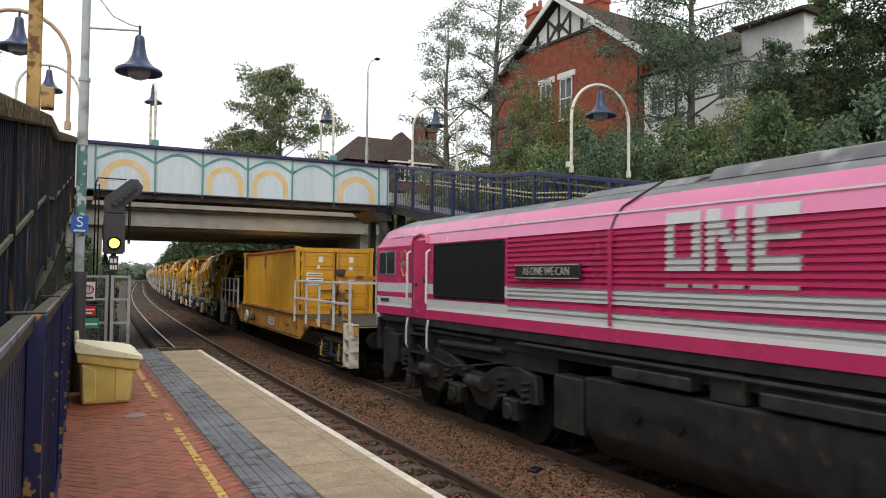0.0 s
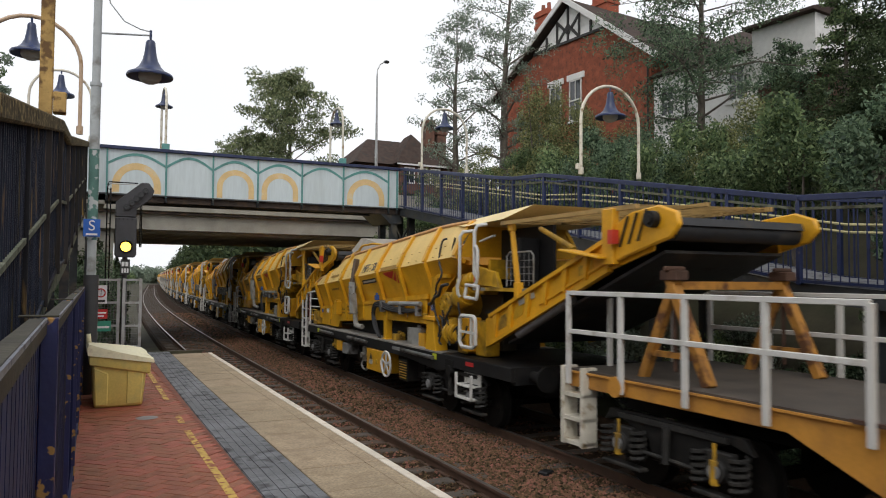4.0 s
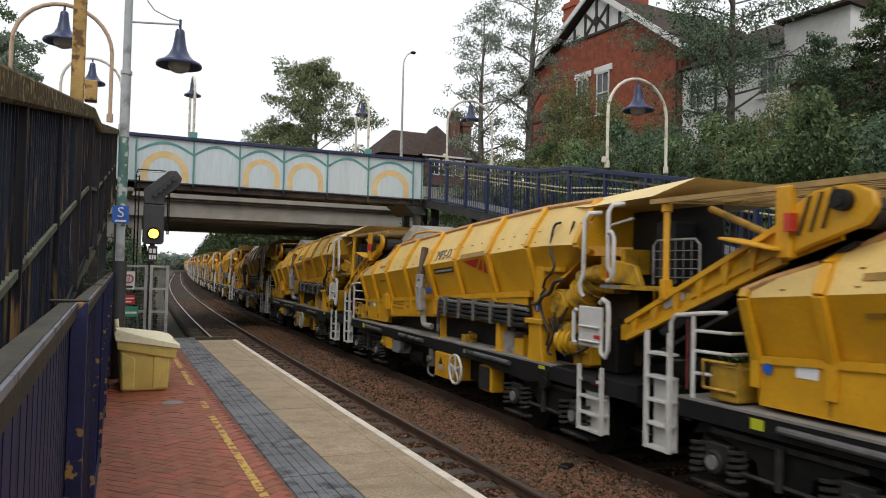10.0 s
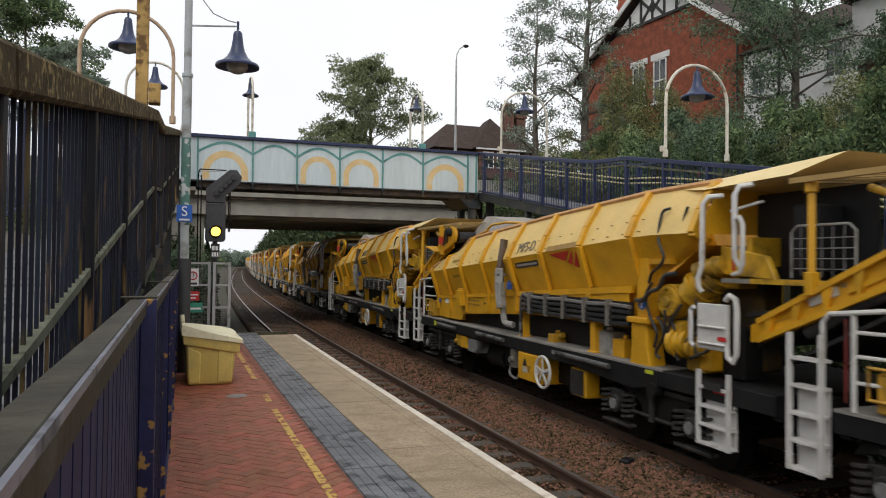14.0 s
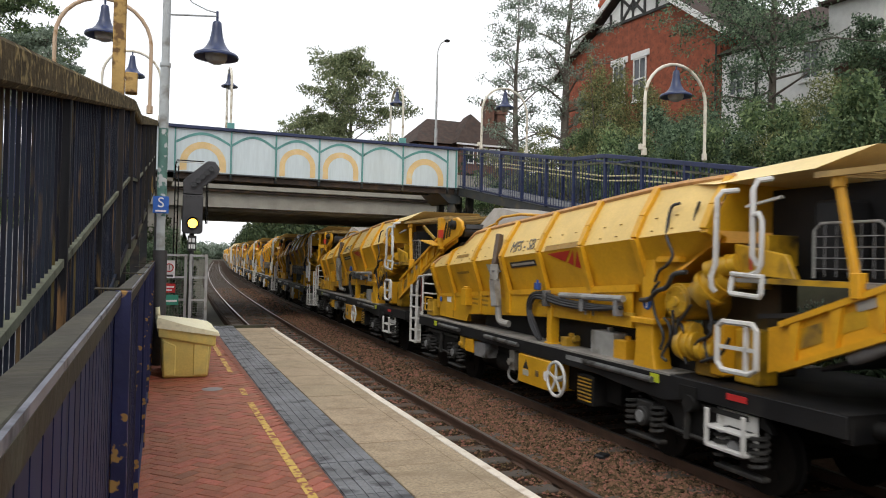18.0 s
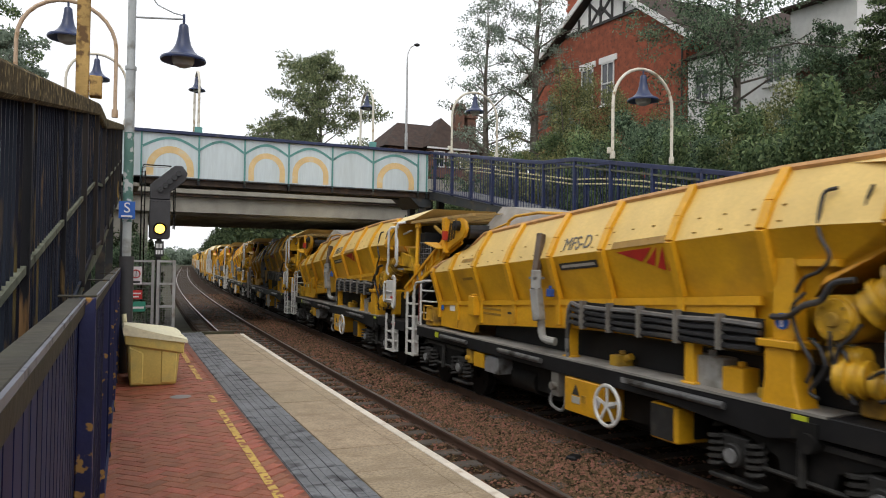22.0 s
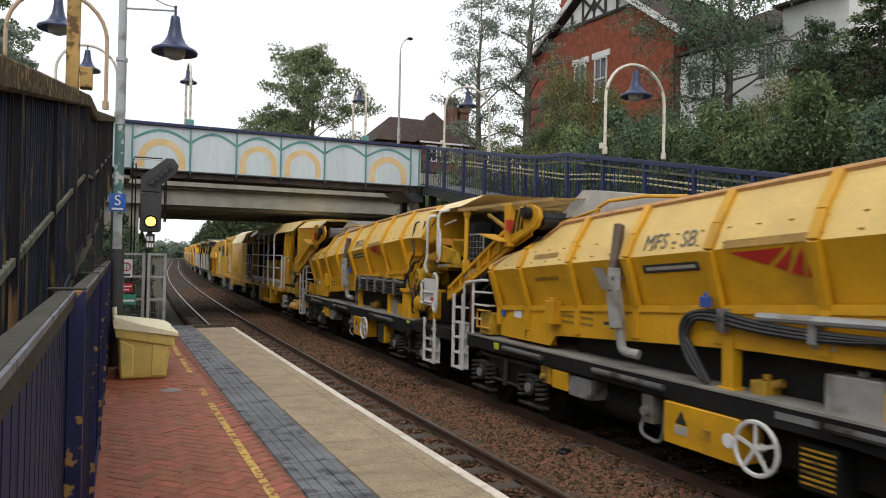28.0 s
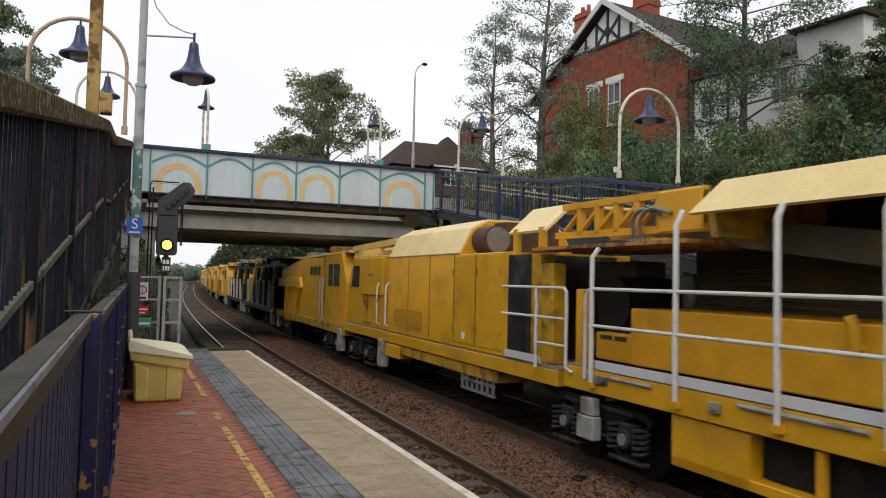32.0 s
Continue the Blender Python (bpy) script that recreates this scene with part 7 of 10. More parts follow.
    fr.box(-1.2, 1.2, 0.83, 0.95, 0.92, 1.2).box(-1.2, 1.2, fe, fe + 0.12, 0.92, 1.2)
    fm = part("underframe", fr, m_black, t, "black steel frame", 0.008)
    part("deck", M().box(-1.29, 1.29, -8.5 - f, 0.95, 1.185, 1.215), m_deck, fm, "dusty deck plate")
    part("front_deck", M().box(-1.27, 1.27, fe, -8.51 - f, 1.18, 1.205), m_black, fm, "black oily deck plate")
    part("centre_sill", M().box(-0.35, 0.35, fe + 0.4, 0.6, 0.62, 1.1), m_bogie, fm)
    # added masses, not seen themselves, that stop light from the far side
    part("belt_trough", M().box(-0.95, 0.95, -7.0 - g, -2.1, 0.5, 1.0), m_bogie, fm, "added block that keeps light out under the deck")
    for s_ in (-0.5, 0.6):
        part("brake_beam", M().box(s_ - 0.06, s_ + 0.06, -9.9 - g, 0.9, 0.3, 0.5), m_bogie, fm)
    for a, b in ((-0.5, -1.7), (-3.0, -4.4), (-6.6, -8.2)):
        part("edge_pipe", M().cyl((-1.32, a, 1.1), (-1.32, b, 1.09), 0.042, n=10), m_pipe, fm)
    part("pale_tag", M().box(-1.29, -1.282, -6.0 - g, -6.5 - g, 1.06, 1.13), m_greyiron, fm)
    part("marker", M().box(-1.292, -1.282, -0.12, -0.28, 1.04, 1.15), m_hivis, fm, "yellow-green marker")
    part("marker", M().box(-1.292, -1.282, p - 0.2, p - 0.37, 1.06, 1.17), m_hivis, fm, "yellow-green marker")
    part("red_tag", M().box(-1.292, -1.282, w - 0.2, w - 0.5, 1.08, 1.15), m_signred, fm)
    part("lamp_bracket", M().cyl((-1.34, -8.9 - g, 0.92), (-1.2, -8.9 - g, 0.92), 0.1, n=14).box(-1.3, -1.24, -8.7 - g, -9.0 - g, 0.95, 1.12), m_bogie, fm)
    bogie(t, 0.42, -1.25)
    bogie(t, -7.9 - g, -9.62 - g)
    b0, b1 = (-5.05, -6.0) if D else (-4.4, -5.55)
    part("tool_box", M().box(-1.3, -0.6, b0, b1, 0.46, 0.95), m_yellow, t, "yellow underframe box", 0.012)
    part("box_sign", M().cyl((-1.312, b1 + 0.14, 0.7), (-1.302, b1 + 0.14, 0.7), 0.08, n=16), m_signwhite, t)
    part("box_latch", M().box(-1.315, -1.3, b1 + 0.4, b1 + 0.5, 0.64, 0.74), m_yellow_dirty, t)
    part("box_notice", M().box(-1.31, -1.3, b0 - 0.2, b0 - 0.4, 0.6, 0.7), m_greyplate, t)
    part("warning_mark", M().quad((-1.306, b0 - 0.2, 0.72), (-1.306, b0 - 0.4, 0.72), (-1.306, b0 - 0.3, 0.88)), m_ink, t)
    handwheel(t, -6.17 if D else -5.83, 0.72)
    if D:
        part("vent_box", M().box(-1.2, -0.7, -6.85, -7.35, 0.45, 0.9), m_yellow, t, "yellow box with a grey mesh front", 0.02)
        part("vent_grille", M().box(-1.21, -1.2, -6.87, -7.28, 0.48, 0.88), m_bogiegrey, t)
    else:
        part("vent_box", M().box(-1.2, -0.7, -6.2, -6.65, 0.42, 0.88), m_bogie, t, bevel=0.02)
        for k in range(7):
            part("vent_slat", M().box(-1.215, -1.2, -6.24, -6.61, 0.48 + k * 0.055, 0.5 + k * 0.055), m_yellow_dirty, t)
    part("battery_box", M().box(-1.26, -0.8, -1.9, -2.3, 0.68, 0.95), m_yellow, t, "yellow plated box", 0.01)
    part("relay_box", M().box(-1.24, -0.8, -2.32, -2.85, 0.64, 0.93), m_greyiron, t, "grey box", 0.01)
    part("valve_block", M().box(-1.24, -1.1, -1.55, -1.82, 0.7, 0.96).cyl((-1.3, -1.65, 0.8), (-1.2, -1.65, 0.8), 0.05), m_yellow_dirty, t, bevel=0.01)
    part("air_tank", M().cyl((-0.8, -2.9, 0.62), (-0.8, -3.7, 0.62), 0.22, n=16), m_bogie, t)
    part("valve_set", M().box(-1.25, -1.1, b0 + 0.45, b0 + 0.25, 0.6, 0.95).cyl((-1.2, b0 + 0.35, 0.75), (-1.32, b0 + 0.35, 0.75), 0.06), m_duct, t)
    part("air_hose", M().tube(bent([(-1.22, b0 + 0.42, 0.7), (-1.26, b0 + 0.45, 0.5), (-1.26, b0 + 0.3, 0.42), (-1.24, b0 + 0.1, 0.45), (-1.22, b0 + 0.05, 0.85)]), 0.025, 6), m_greyhose, t)
    ladder("end_ladder", t, -1.32, 1.06, 1.46, 0.5, 1.92, 5, m_white, True)
    hoop("hand_rail", t, [(-1.3, 1.06, 1.2), (-1.3, 1.06, 2.05), (-1.3, 0.98, 2.14), (-1.28, 0.4, 2.2), (-1.2, 0.3, 2.2)], 0.026, m_white, "white handrail")
    hoop("hand_rail", t, [(-1.28, 0.72, 1.22), (-1.28, 0.72, 2.16)], 0.026, m_white)
    for z in (1.5, 1.75, 1.98):
        hoop("end_rail", t, [(-1.26, 0.72, z), (-1.2, 0.25, z), (0.9, 0.25, z)], 0.02, m_white)
    part("red_bar", M().cyl((-1.29, 0.8, 1.3), (-1.29, 0.8, 2.1), 0.014, n=6), m_ramred, t, "dark red bar")
    hoop("hand_rail", t, [(1.2, 0.95, 1.2), (1.2, 0.95, 2.0), (0.2, 0.95, 2.0), (0.2, 0.95, 1.2)], 0.022, m_white)
    part("end_gear", M().box(-1.24, -0.6, 0.12, 0.52, 1.24, 1.62).cyl((-0.6, 0.3, 1.62), (-0.6, 0.3, 1.85), 0.12), m_yellow_dirty, t, "oily end gear", 0.02)
    part("end_frame", M().tube([(-1.26, 0.1, 1.36), (-1.26, 0.58, 1.36), (-1.26, 0.58, 1.66), (-1.26, 0.1, 1.66)], 0.022, 6), m_yellow_dirty, t)
    buffers(t, 0.95, 1)
    buffers(t, fe, -1)
    return t


m_yellow_oily = mat("oil_stained_yellow_paint", (0.56, 0.32, 0.02), 0.35, var=0.25, scale=4, dirt=(0.05, 0.033, 0.016), amount=0.52, dscale=3, sharp=0.25)
m_palebox = mat("pale_grey_box_paint", (0.3, 0.295, 0.275), 0.6, var=0.15, dirt=(0.16, 0.145, 0.12), amount=0.45)
m_flue = mat("brown_stained_flue", (0.13, 0.095, 0.07), 0.55, metal=0.2, var=0.2, dirt=(0.07, 0.05, 0.035), amount=0.4)
m_pipe = mat("dull_steel_pipe", (0.16, 0.16, 0.16), 0.4, metal=0.6, var=0.2, dirt=(0.05, 0.045, 0.04), amount=0.4)
m_duct = mat("grey_brown_duct", (0.22, 0.205, 0.18), 0.5, metal=0.3, var=0.15, dirt=(0.12, 0.1, 0.08), amount=0.4)
m_rimtan = mat("worn_tan_rim", (0.55, 0.3, 0.12), 0.6, var=0.2)
m_letter = mat("grey_lettering", (0.14, 0.125, 0.1), 0.5, var=0.1)
m_greyplate = mat("grey_data_plate", (0.4, 0.38, 0.33), 0.5, var=0.1)
m_greyhose = mat("grey_hose", (0.16, 0.155, 0.15), 0.5, var=0.2)
m_canopy = mat("tan_mesh_canopy", (0.42, 0.27, 0.09), 0.7, var=0.15, scale=3, dirt=(0.28, 0.19, 0.08), amount=0.5)
m_hood = mat("grey_hood_sheet", (0.3, 0.275, 0.24), 0.7, var=0.15, dirt=(0.28, 0.26, 0.22), amount=0.4)


m_deckbrown = mat("grimy_brown_deck", (0.062, 0.05, 0.04), 0.75, var=0.3, scale=2, dirt=(0.11, 0.09, 0.07), amount=0.45, dscale=1.5, sharp=0.4)


def flat_wagon():
    t = thing("flat_wagon", "ochre flat wagon with white railings and a sunken middle sill", "flat wagon")
    sill = M()
    prof = [(-9.75, 1.14), (-5.75, 1.14), (-4.75, 0.70), (5.0, 0.70), (6.1, 1.14), (9.65, 1.14), (9.65, 1.34), (-9.75, 1.34)]
    for s in (-1, 1):
        sill.prism(prof, s * 1.16, s * 1.26, "x")
    sf = part("side_sill", sill, m_ochre, t, "ochre painted side sill", 0.01)
    part("sill_flange", M().box(-1.3, 1.3, -9.75, 9.65, 1.335, 1.36), m_ochre, sf)
    part("lower_flange", M().box(-1.31, -1.1, -4.75, 5.0, 0.685, 0.715), m_ochre, sf)
    part("deck", M().box(-1.27, 1.27, -9.75, 9.65, 1.36, 1.385), m_deckbrown, t, "dusty brown steel deck")
    # a dark strip paints the shadow gap between container and sill
    part("deck_edge", M().box(-1.325, -1.272, -5.2, 5.4, 1.362, 1.4), m_rust_shadow, t, "dark strip for the shadow gap below the container")
    part("grime_lip", M().box(-1.315, -1.27, -4.7, 4.95, 0.718, 0.745), m_rust_shadow, sf)
    part("centre_sill", M().box(-0.4, 0.4, -9.5, 9.4, 0.8, 1.33), m_bogie, t)
    bogie(t, -8.58, -7.05, 0.42, True)
    bogie(t, 7.0, 8.55, 0.42, True)
    buffers(t, -9.75, -1)
    buffers(t, 9.65, 1)
    for y in (-4.6, -2.2, 0.4, 2.6, 4.7):
        part("sill_rib", M().box(-1.3, -1.26, y - 0.05, y + 0.05, 0.72, 1.33), m_ochre, sf)
    for y0, y1 in ((-9.6, -4.3), (5.2, 9.5)):
        for s in (-1, 1):
            n = 5
            for k in range(n):
                y = y0 + (y1 - y0) * k / (n - 1)
                part("rail_post", M().box(s * 1.33 - 0.028, s * 1.33 + 0.028, y - 0.036, y + 0.036, 1.18, 2.42), m_white, t, "white railing post", 0.006)
            for z in (1.9, 2.42):
                part("rail", M().box(s * 1.33 - 0.03, s * 1.33 + 0.03, y0, y1, z - 0.03, z + 0.03), m_white, t, "white rail", 0.006)
    for y in (-9.62, 9.52):
        for s in (-1, 1):
            part("end_rail", M().bar((s * 1.33, y, 2.42), (s * 0.6, y, 2.42), 0.06, 0.06).bar((s * 0.6, y, 1.36), (s * 0.6, y, 2.42), 0.06, 0.06), m_white, t)
    for y0 in (-9.7, 9.15):
        st = part("step_frame", M().box(-1.36, -1.12, y0, y0 + 0.07, 0.36, 1.42).box(-1.36, -1.12, y0 + 0.42, y0 + 0.5, 0.36, 1.42), m_cream, t, "cream painted step frame", 0.006)
        for z in (0.38, 0.7, 1.02):
            part("tread", M().box(-1.36, -1.12, y0, y0 + 0.5, z, z + 0.05), m_cream, st)
    # ochre trestles that carry the conveyor in work
    for y, fa, ap, fb in ((-7.0, 0.24, -0.62, -1.1), (7.9, 0.62, 0.0, -0.55)):
        for s in (-1, 1):
            q = part("trestle", M().bar((s * 0.95, y + fb, 1.38), (s * 0.95, y + ap + 0.04, 2.62), 0.14, 0.12).bar((s * 0.95, y + fa, 1.2), (s * 0.95, y + ap - 0.03, 2.62), 0.11, 0.12), m_rustochre, t, "rusty ochre trestle", 0.01)
            part("trestle_head", M().box(s * 0.95 - 0.1, s * 0.95 + 0.1, y + ap - 0.14, y + ap + 0.14, 2.6, 2.72).cyl((s * 0.95 - 0.16, y + ap, 2.74), (s * 0.95 + 0.16, y + ap, 2.74), 0.035).bar((s * 0.95, y + ap, 2.6), (s * 0.95, y + ap - 0.02, 1.5), 0.05, 0.04), m_rust_shadow, q, bevel=0.02)
            part("trestle_tie", M().bar((s * 0.95, y + fb * 0.75 + ap * 0.25, 1.7), (s * 0.95, y + fa * 0.75 + ap * 0.25, 1.7), 0.07, 0.07), m_rustochre, q)
        part("cross_beam", M().bar((-0.95, y + ap, 2.54), (0.95, y + ap, 2.54), 0.12, 0.1), m_rustochre, t)
        part("trestle_pad", M().cyl((-1.36, y + fa, 1.26), (-1.2, y + fa, 1.26), 0.13, n=14), m_ochre, t)
    handw = M().tube([(-1.36, 3.2 + 0.21 * math.cos(k * math.tau / 20), 0.98 + 0.21 * math.sin(k * math.tau / 20)) for k in range(20)], 0.03, 6, True).cyl((-1.34, 3.2, 0.98), (-1.3, 3.2, 0.98), 0.2, n=20)
    part("handwheel", handw, m_white, t, "white brake handwheel")
    part("hub", M().cyl((-1.4, 3.2, 0.98), (-1.33, 3.2, 0.98), 0.05), m_greyplate, t)
    for y, m_, w, h in ((4.3, m_ink, 0.36, 0.3), (-4.3, m_ink, 0.2, 0.12), (-5.15, m_ink, 0.24, 0.14), (-2.9, m_ink, 0.5, 0.07)):
        part("data_plate", M().box(-1.268, -1.262, y - w, y, 1.0 - h / 2, 1.0 + h / 2), m_, sf, "dark data plate")
    for k in range(4):
        part("plate_text", M().box(-1.272, -1.268, 4.0 - 0.02 * (k % 2), 4.24, 0.89 + k * 0.065, 0.91 + k * 0.065), m_greyplate, sf)
    pl = part("owner_plate", M().box(-1.27, -1.262, -1.3, -0.33, 0.86, 1.14), m_signwhite, sf, "white plate with a red emblem")
    for far, near, w in ((-0.46, -0.98, 0.2), (-0.78, -1.03, 0.14), (-1.02, -1.08, 0.12)):
        part("emblem", M().quad((-1.275, far, 1.02), (-1.275, far - w, 1.02), (-1.275, near - 0.035, 0.89), (-1.275, near, 0.89)), m_netred, pl, "red wedge")
    part("text_bar", M().box(-1.276, -1.272, -1.24, -0.42, 1.06, 1.105), m_greyplate, pl)
    for y in (2.3, 1.9):
        part("lever", M().bar((-1.3, y, 0.9), (-1.36, y - 0.3, 1.12), 0.05, 0.08).cyl((-1.38, y, 0.92), (-1.28, y, 0.92), 0.07), m_rust_shadow, sf)
    return t


m_rustochre = mat("rusty_ochre_paint", (0.42, 0.19, 0.03), 0.65, var=0.2, dirt=(0.12, 0.05, 0.02), amount=0.5, dscale=4)
m_rust_shadow = mat("dark_rust_and_shadow", (0.08, 0.04, 0.025), 0.8, var=0.3)


def container():
    t = thing("shipping_container", "yellow corrugated shipping container with louvres and an orange top rail", "container")
    y0, y1, z0, z1, X = -4.2, 4.3, 1.39, 3.46, 1.2
    side = M()
    n, pts = 40, []
    for k in range(n):
        a = y0 + 0.1 + (y1 - y0 - 0.2) * k / n
        w = (y1 - y0 - 0.2) / n
        pts += [(a, 0.0), (a + w * 0.18, -0.035), (a + w * 0.5, -0.035), (a + w * 0.68, 0.0)]
    pts.append((y1 - 0.1, 0.0))
    for s in (-1, 1):
        vs = [(s * (X - 0.04 - dx), y, z) for y, dx in pts for z in (z0 + 0.07, z1 - 0.09)]
        side.add(vs, [(2 * i, 2 * i + 1, 2 * i + 3, 2 * i + 2) for i in range(len(pts) - 1)])
    part("corrugated_side", side, m_cont, t, smooth=False)
    part("roof", M().box(-X, X, y0, y1, z1 - 0.05, z1), m_cont, t)
    part("floor", M().box(-X, X, y0, y1, z0, z0 + 0.04), m_cont, t)
    part("front_wall", M().box(-X, X, y1 - 0.06, y1 - 0.01, z0, z1), m_cont, t)
    for s in (-1, 1):
        part("top_rail", M().box(s * X - 0.04, s * X + 0.035, y0, y1, z1 - 0.09, z1 - 0.01), m_orange, t, "orange-red top rail")
        part("bottom_rail", M().box(s * X - 0.04, s * X + 0.04, y0, y1, z0, z0 + 0.075), m_ochre, t)
        for y in (y0 + 0.06, y1 - 0.06):
            part("corner_post", M().box(s * X - 0.08, s * X + 0.045, y - 0.08, y + 0.08, z0, z1), m_cont, t, bevel=0.01)
            for z in (z0 + 0.06, z1 - 0.03):
                part("corner_casting", M().box(s * X - 0.11, s * X + 0.055, y - 0.1, y + 0.1, z - 0.06, z + 0.06), m_cont, t, bevel=0.008)
    for y in (-3.85, 0.48, 3.98):
        lv = part("louvre", M().box(-X - 0.015, -X + 0.03, y - 0.19, y + 0.19, z1 - 0.6, z1 - 0.15), m_ochre, t, "louvred vent")
        for k in range(5):
            part("louvre_slot", M().box(-X - 0.022, -X - 0.012, y - 0.17, y + 0.17, z1 - 0.57 + k * 0.085, z1 - 0.53 + k * 0.085), m_ink, lv)
    yd = y0 - 0.0
    part("door_header", M().box(-X, X, yd - 0.01, yd + 0.07, z1 - 0.13, z1), m_cont, t)
    part("door_sill", M().box(-X, X, yd - 0.01, yd + 0.07, z0, z0 + 0.12), m_cont, t)
    for s in (-1, 1):
        d = part("door", M().box(min(s * 0.02, s * (X - 0.09)), max(s * 0.02, s * (X - 0.09)), yd + 0.01, yd + 0.05, z0 + 0.13, z1 - 0.14), m_cont, t, "yellow container door", 0.01)
        for k in range(4):
            z = z0 + 0.2 + k * 0.43
            part("door_panel", M().box(min(s * 0.12, s * (X - 0.22)), max(s * 0.12, s * (X - 0.22)), yd - 0.005, yd + 0.012, z, z + 0.3), m_cont, d, bevel=0.012)
            part("door_groove", M().box(min(s * 0.14, s * (X - 0.24)), max(s * 0.14, s * (X - 0.24)), yd + 0.0, yd + 0.0125, z + 0.315, z + 0.345), m_ochre, d)
        for x in (0.08, X - 0.17):
            part("lock_rod", M().cyl((s * x, yd - 0.04, z0 + 0.08), (s * x, yd - 0.04, z1 - 0.08), 0.022, n=8), m_ochre, d)
        for k in range(4):
            part("hinge", M().box(min(s * (X - 0.13), s * (X - 0.02)), max(s * (X - 0.13), s * (X - 0.02)), yd - 0.03, yd + 0.01, z0 + 0.3 + k * 0.45, z0 + 0.4 + k * 0.45), m_cont, d)
        part("handle", M().bar((s * 0.12, yd - 0.06, z0 + 0.75), (s * 0.55, yd - 0.06, z0 + 0.72), 0.03, 0.04), m_rust_shadow, d)
        part("lock_box", M().box(min(s * 0.06, s * 0.4), max(s * 0.06, s * 0.4), yd - 0.06, yd, z0 + 0.38, z0 + 0.46), m_rust_shadow, d)
        part("label", M().box(s * 0.5 - 0.07, s * 0.5 + 0.07, yd - 0.01, yd - 0.006, z1 - 0.45, z1 - 0.27), m_signwhite, d)
    for z, w in ((1.2, 0.5), (1.04, 0.52), (0.9, 0.42)):
        lb = part("peeling_label", M().box(-0.95, -0.95 + w, yd - 0.011, yd - 0.006, z0 + z, z0 + z + 0.09), m_signwhite, t)
        part("text_bar", M().box(-0.9, -0.98 + w, yd - 0.014, yd - 0.01, z0 + z + 0.03, z0 + z + 0.055), m_ink, lb)
    for x, z, w in ((-0.62, 1.42, 0.1), (0.42, 1.38, 0.13), (0.42, 1.05, 0.2)):
        part("label", M().box(x, x + w, yd - 0.011, yd - 0.006, z0 + z, z0 + z + 0.11), m_signwhite, t)
    return t


m_locogrime = mat("dusty_loco_running_gear", (0.02, 0.019, 0.018), 0.65, var=0.5, scale=4, dirt=(0.06, 0.052, 0.043), amount=0.42, dscale=5, sharp=0.25, bump=0.25, spec=0.3)


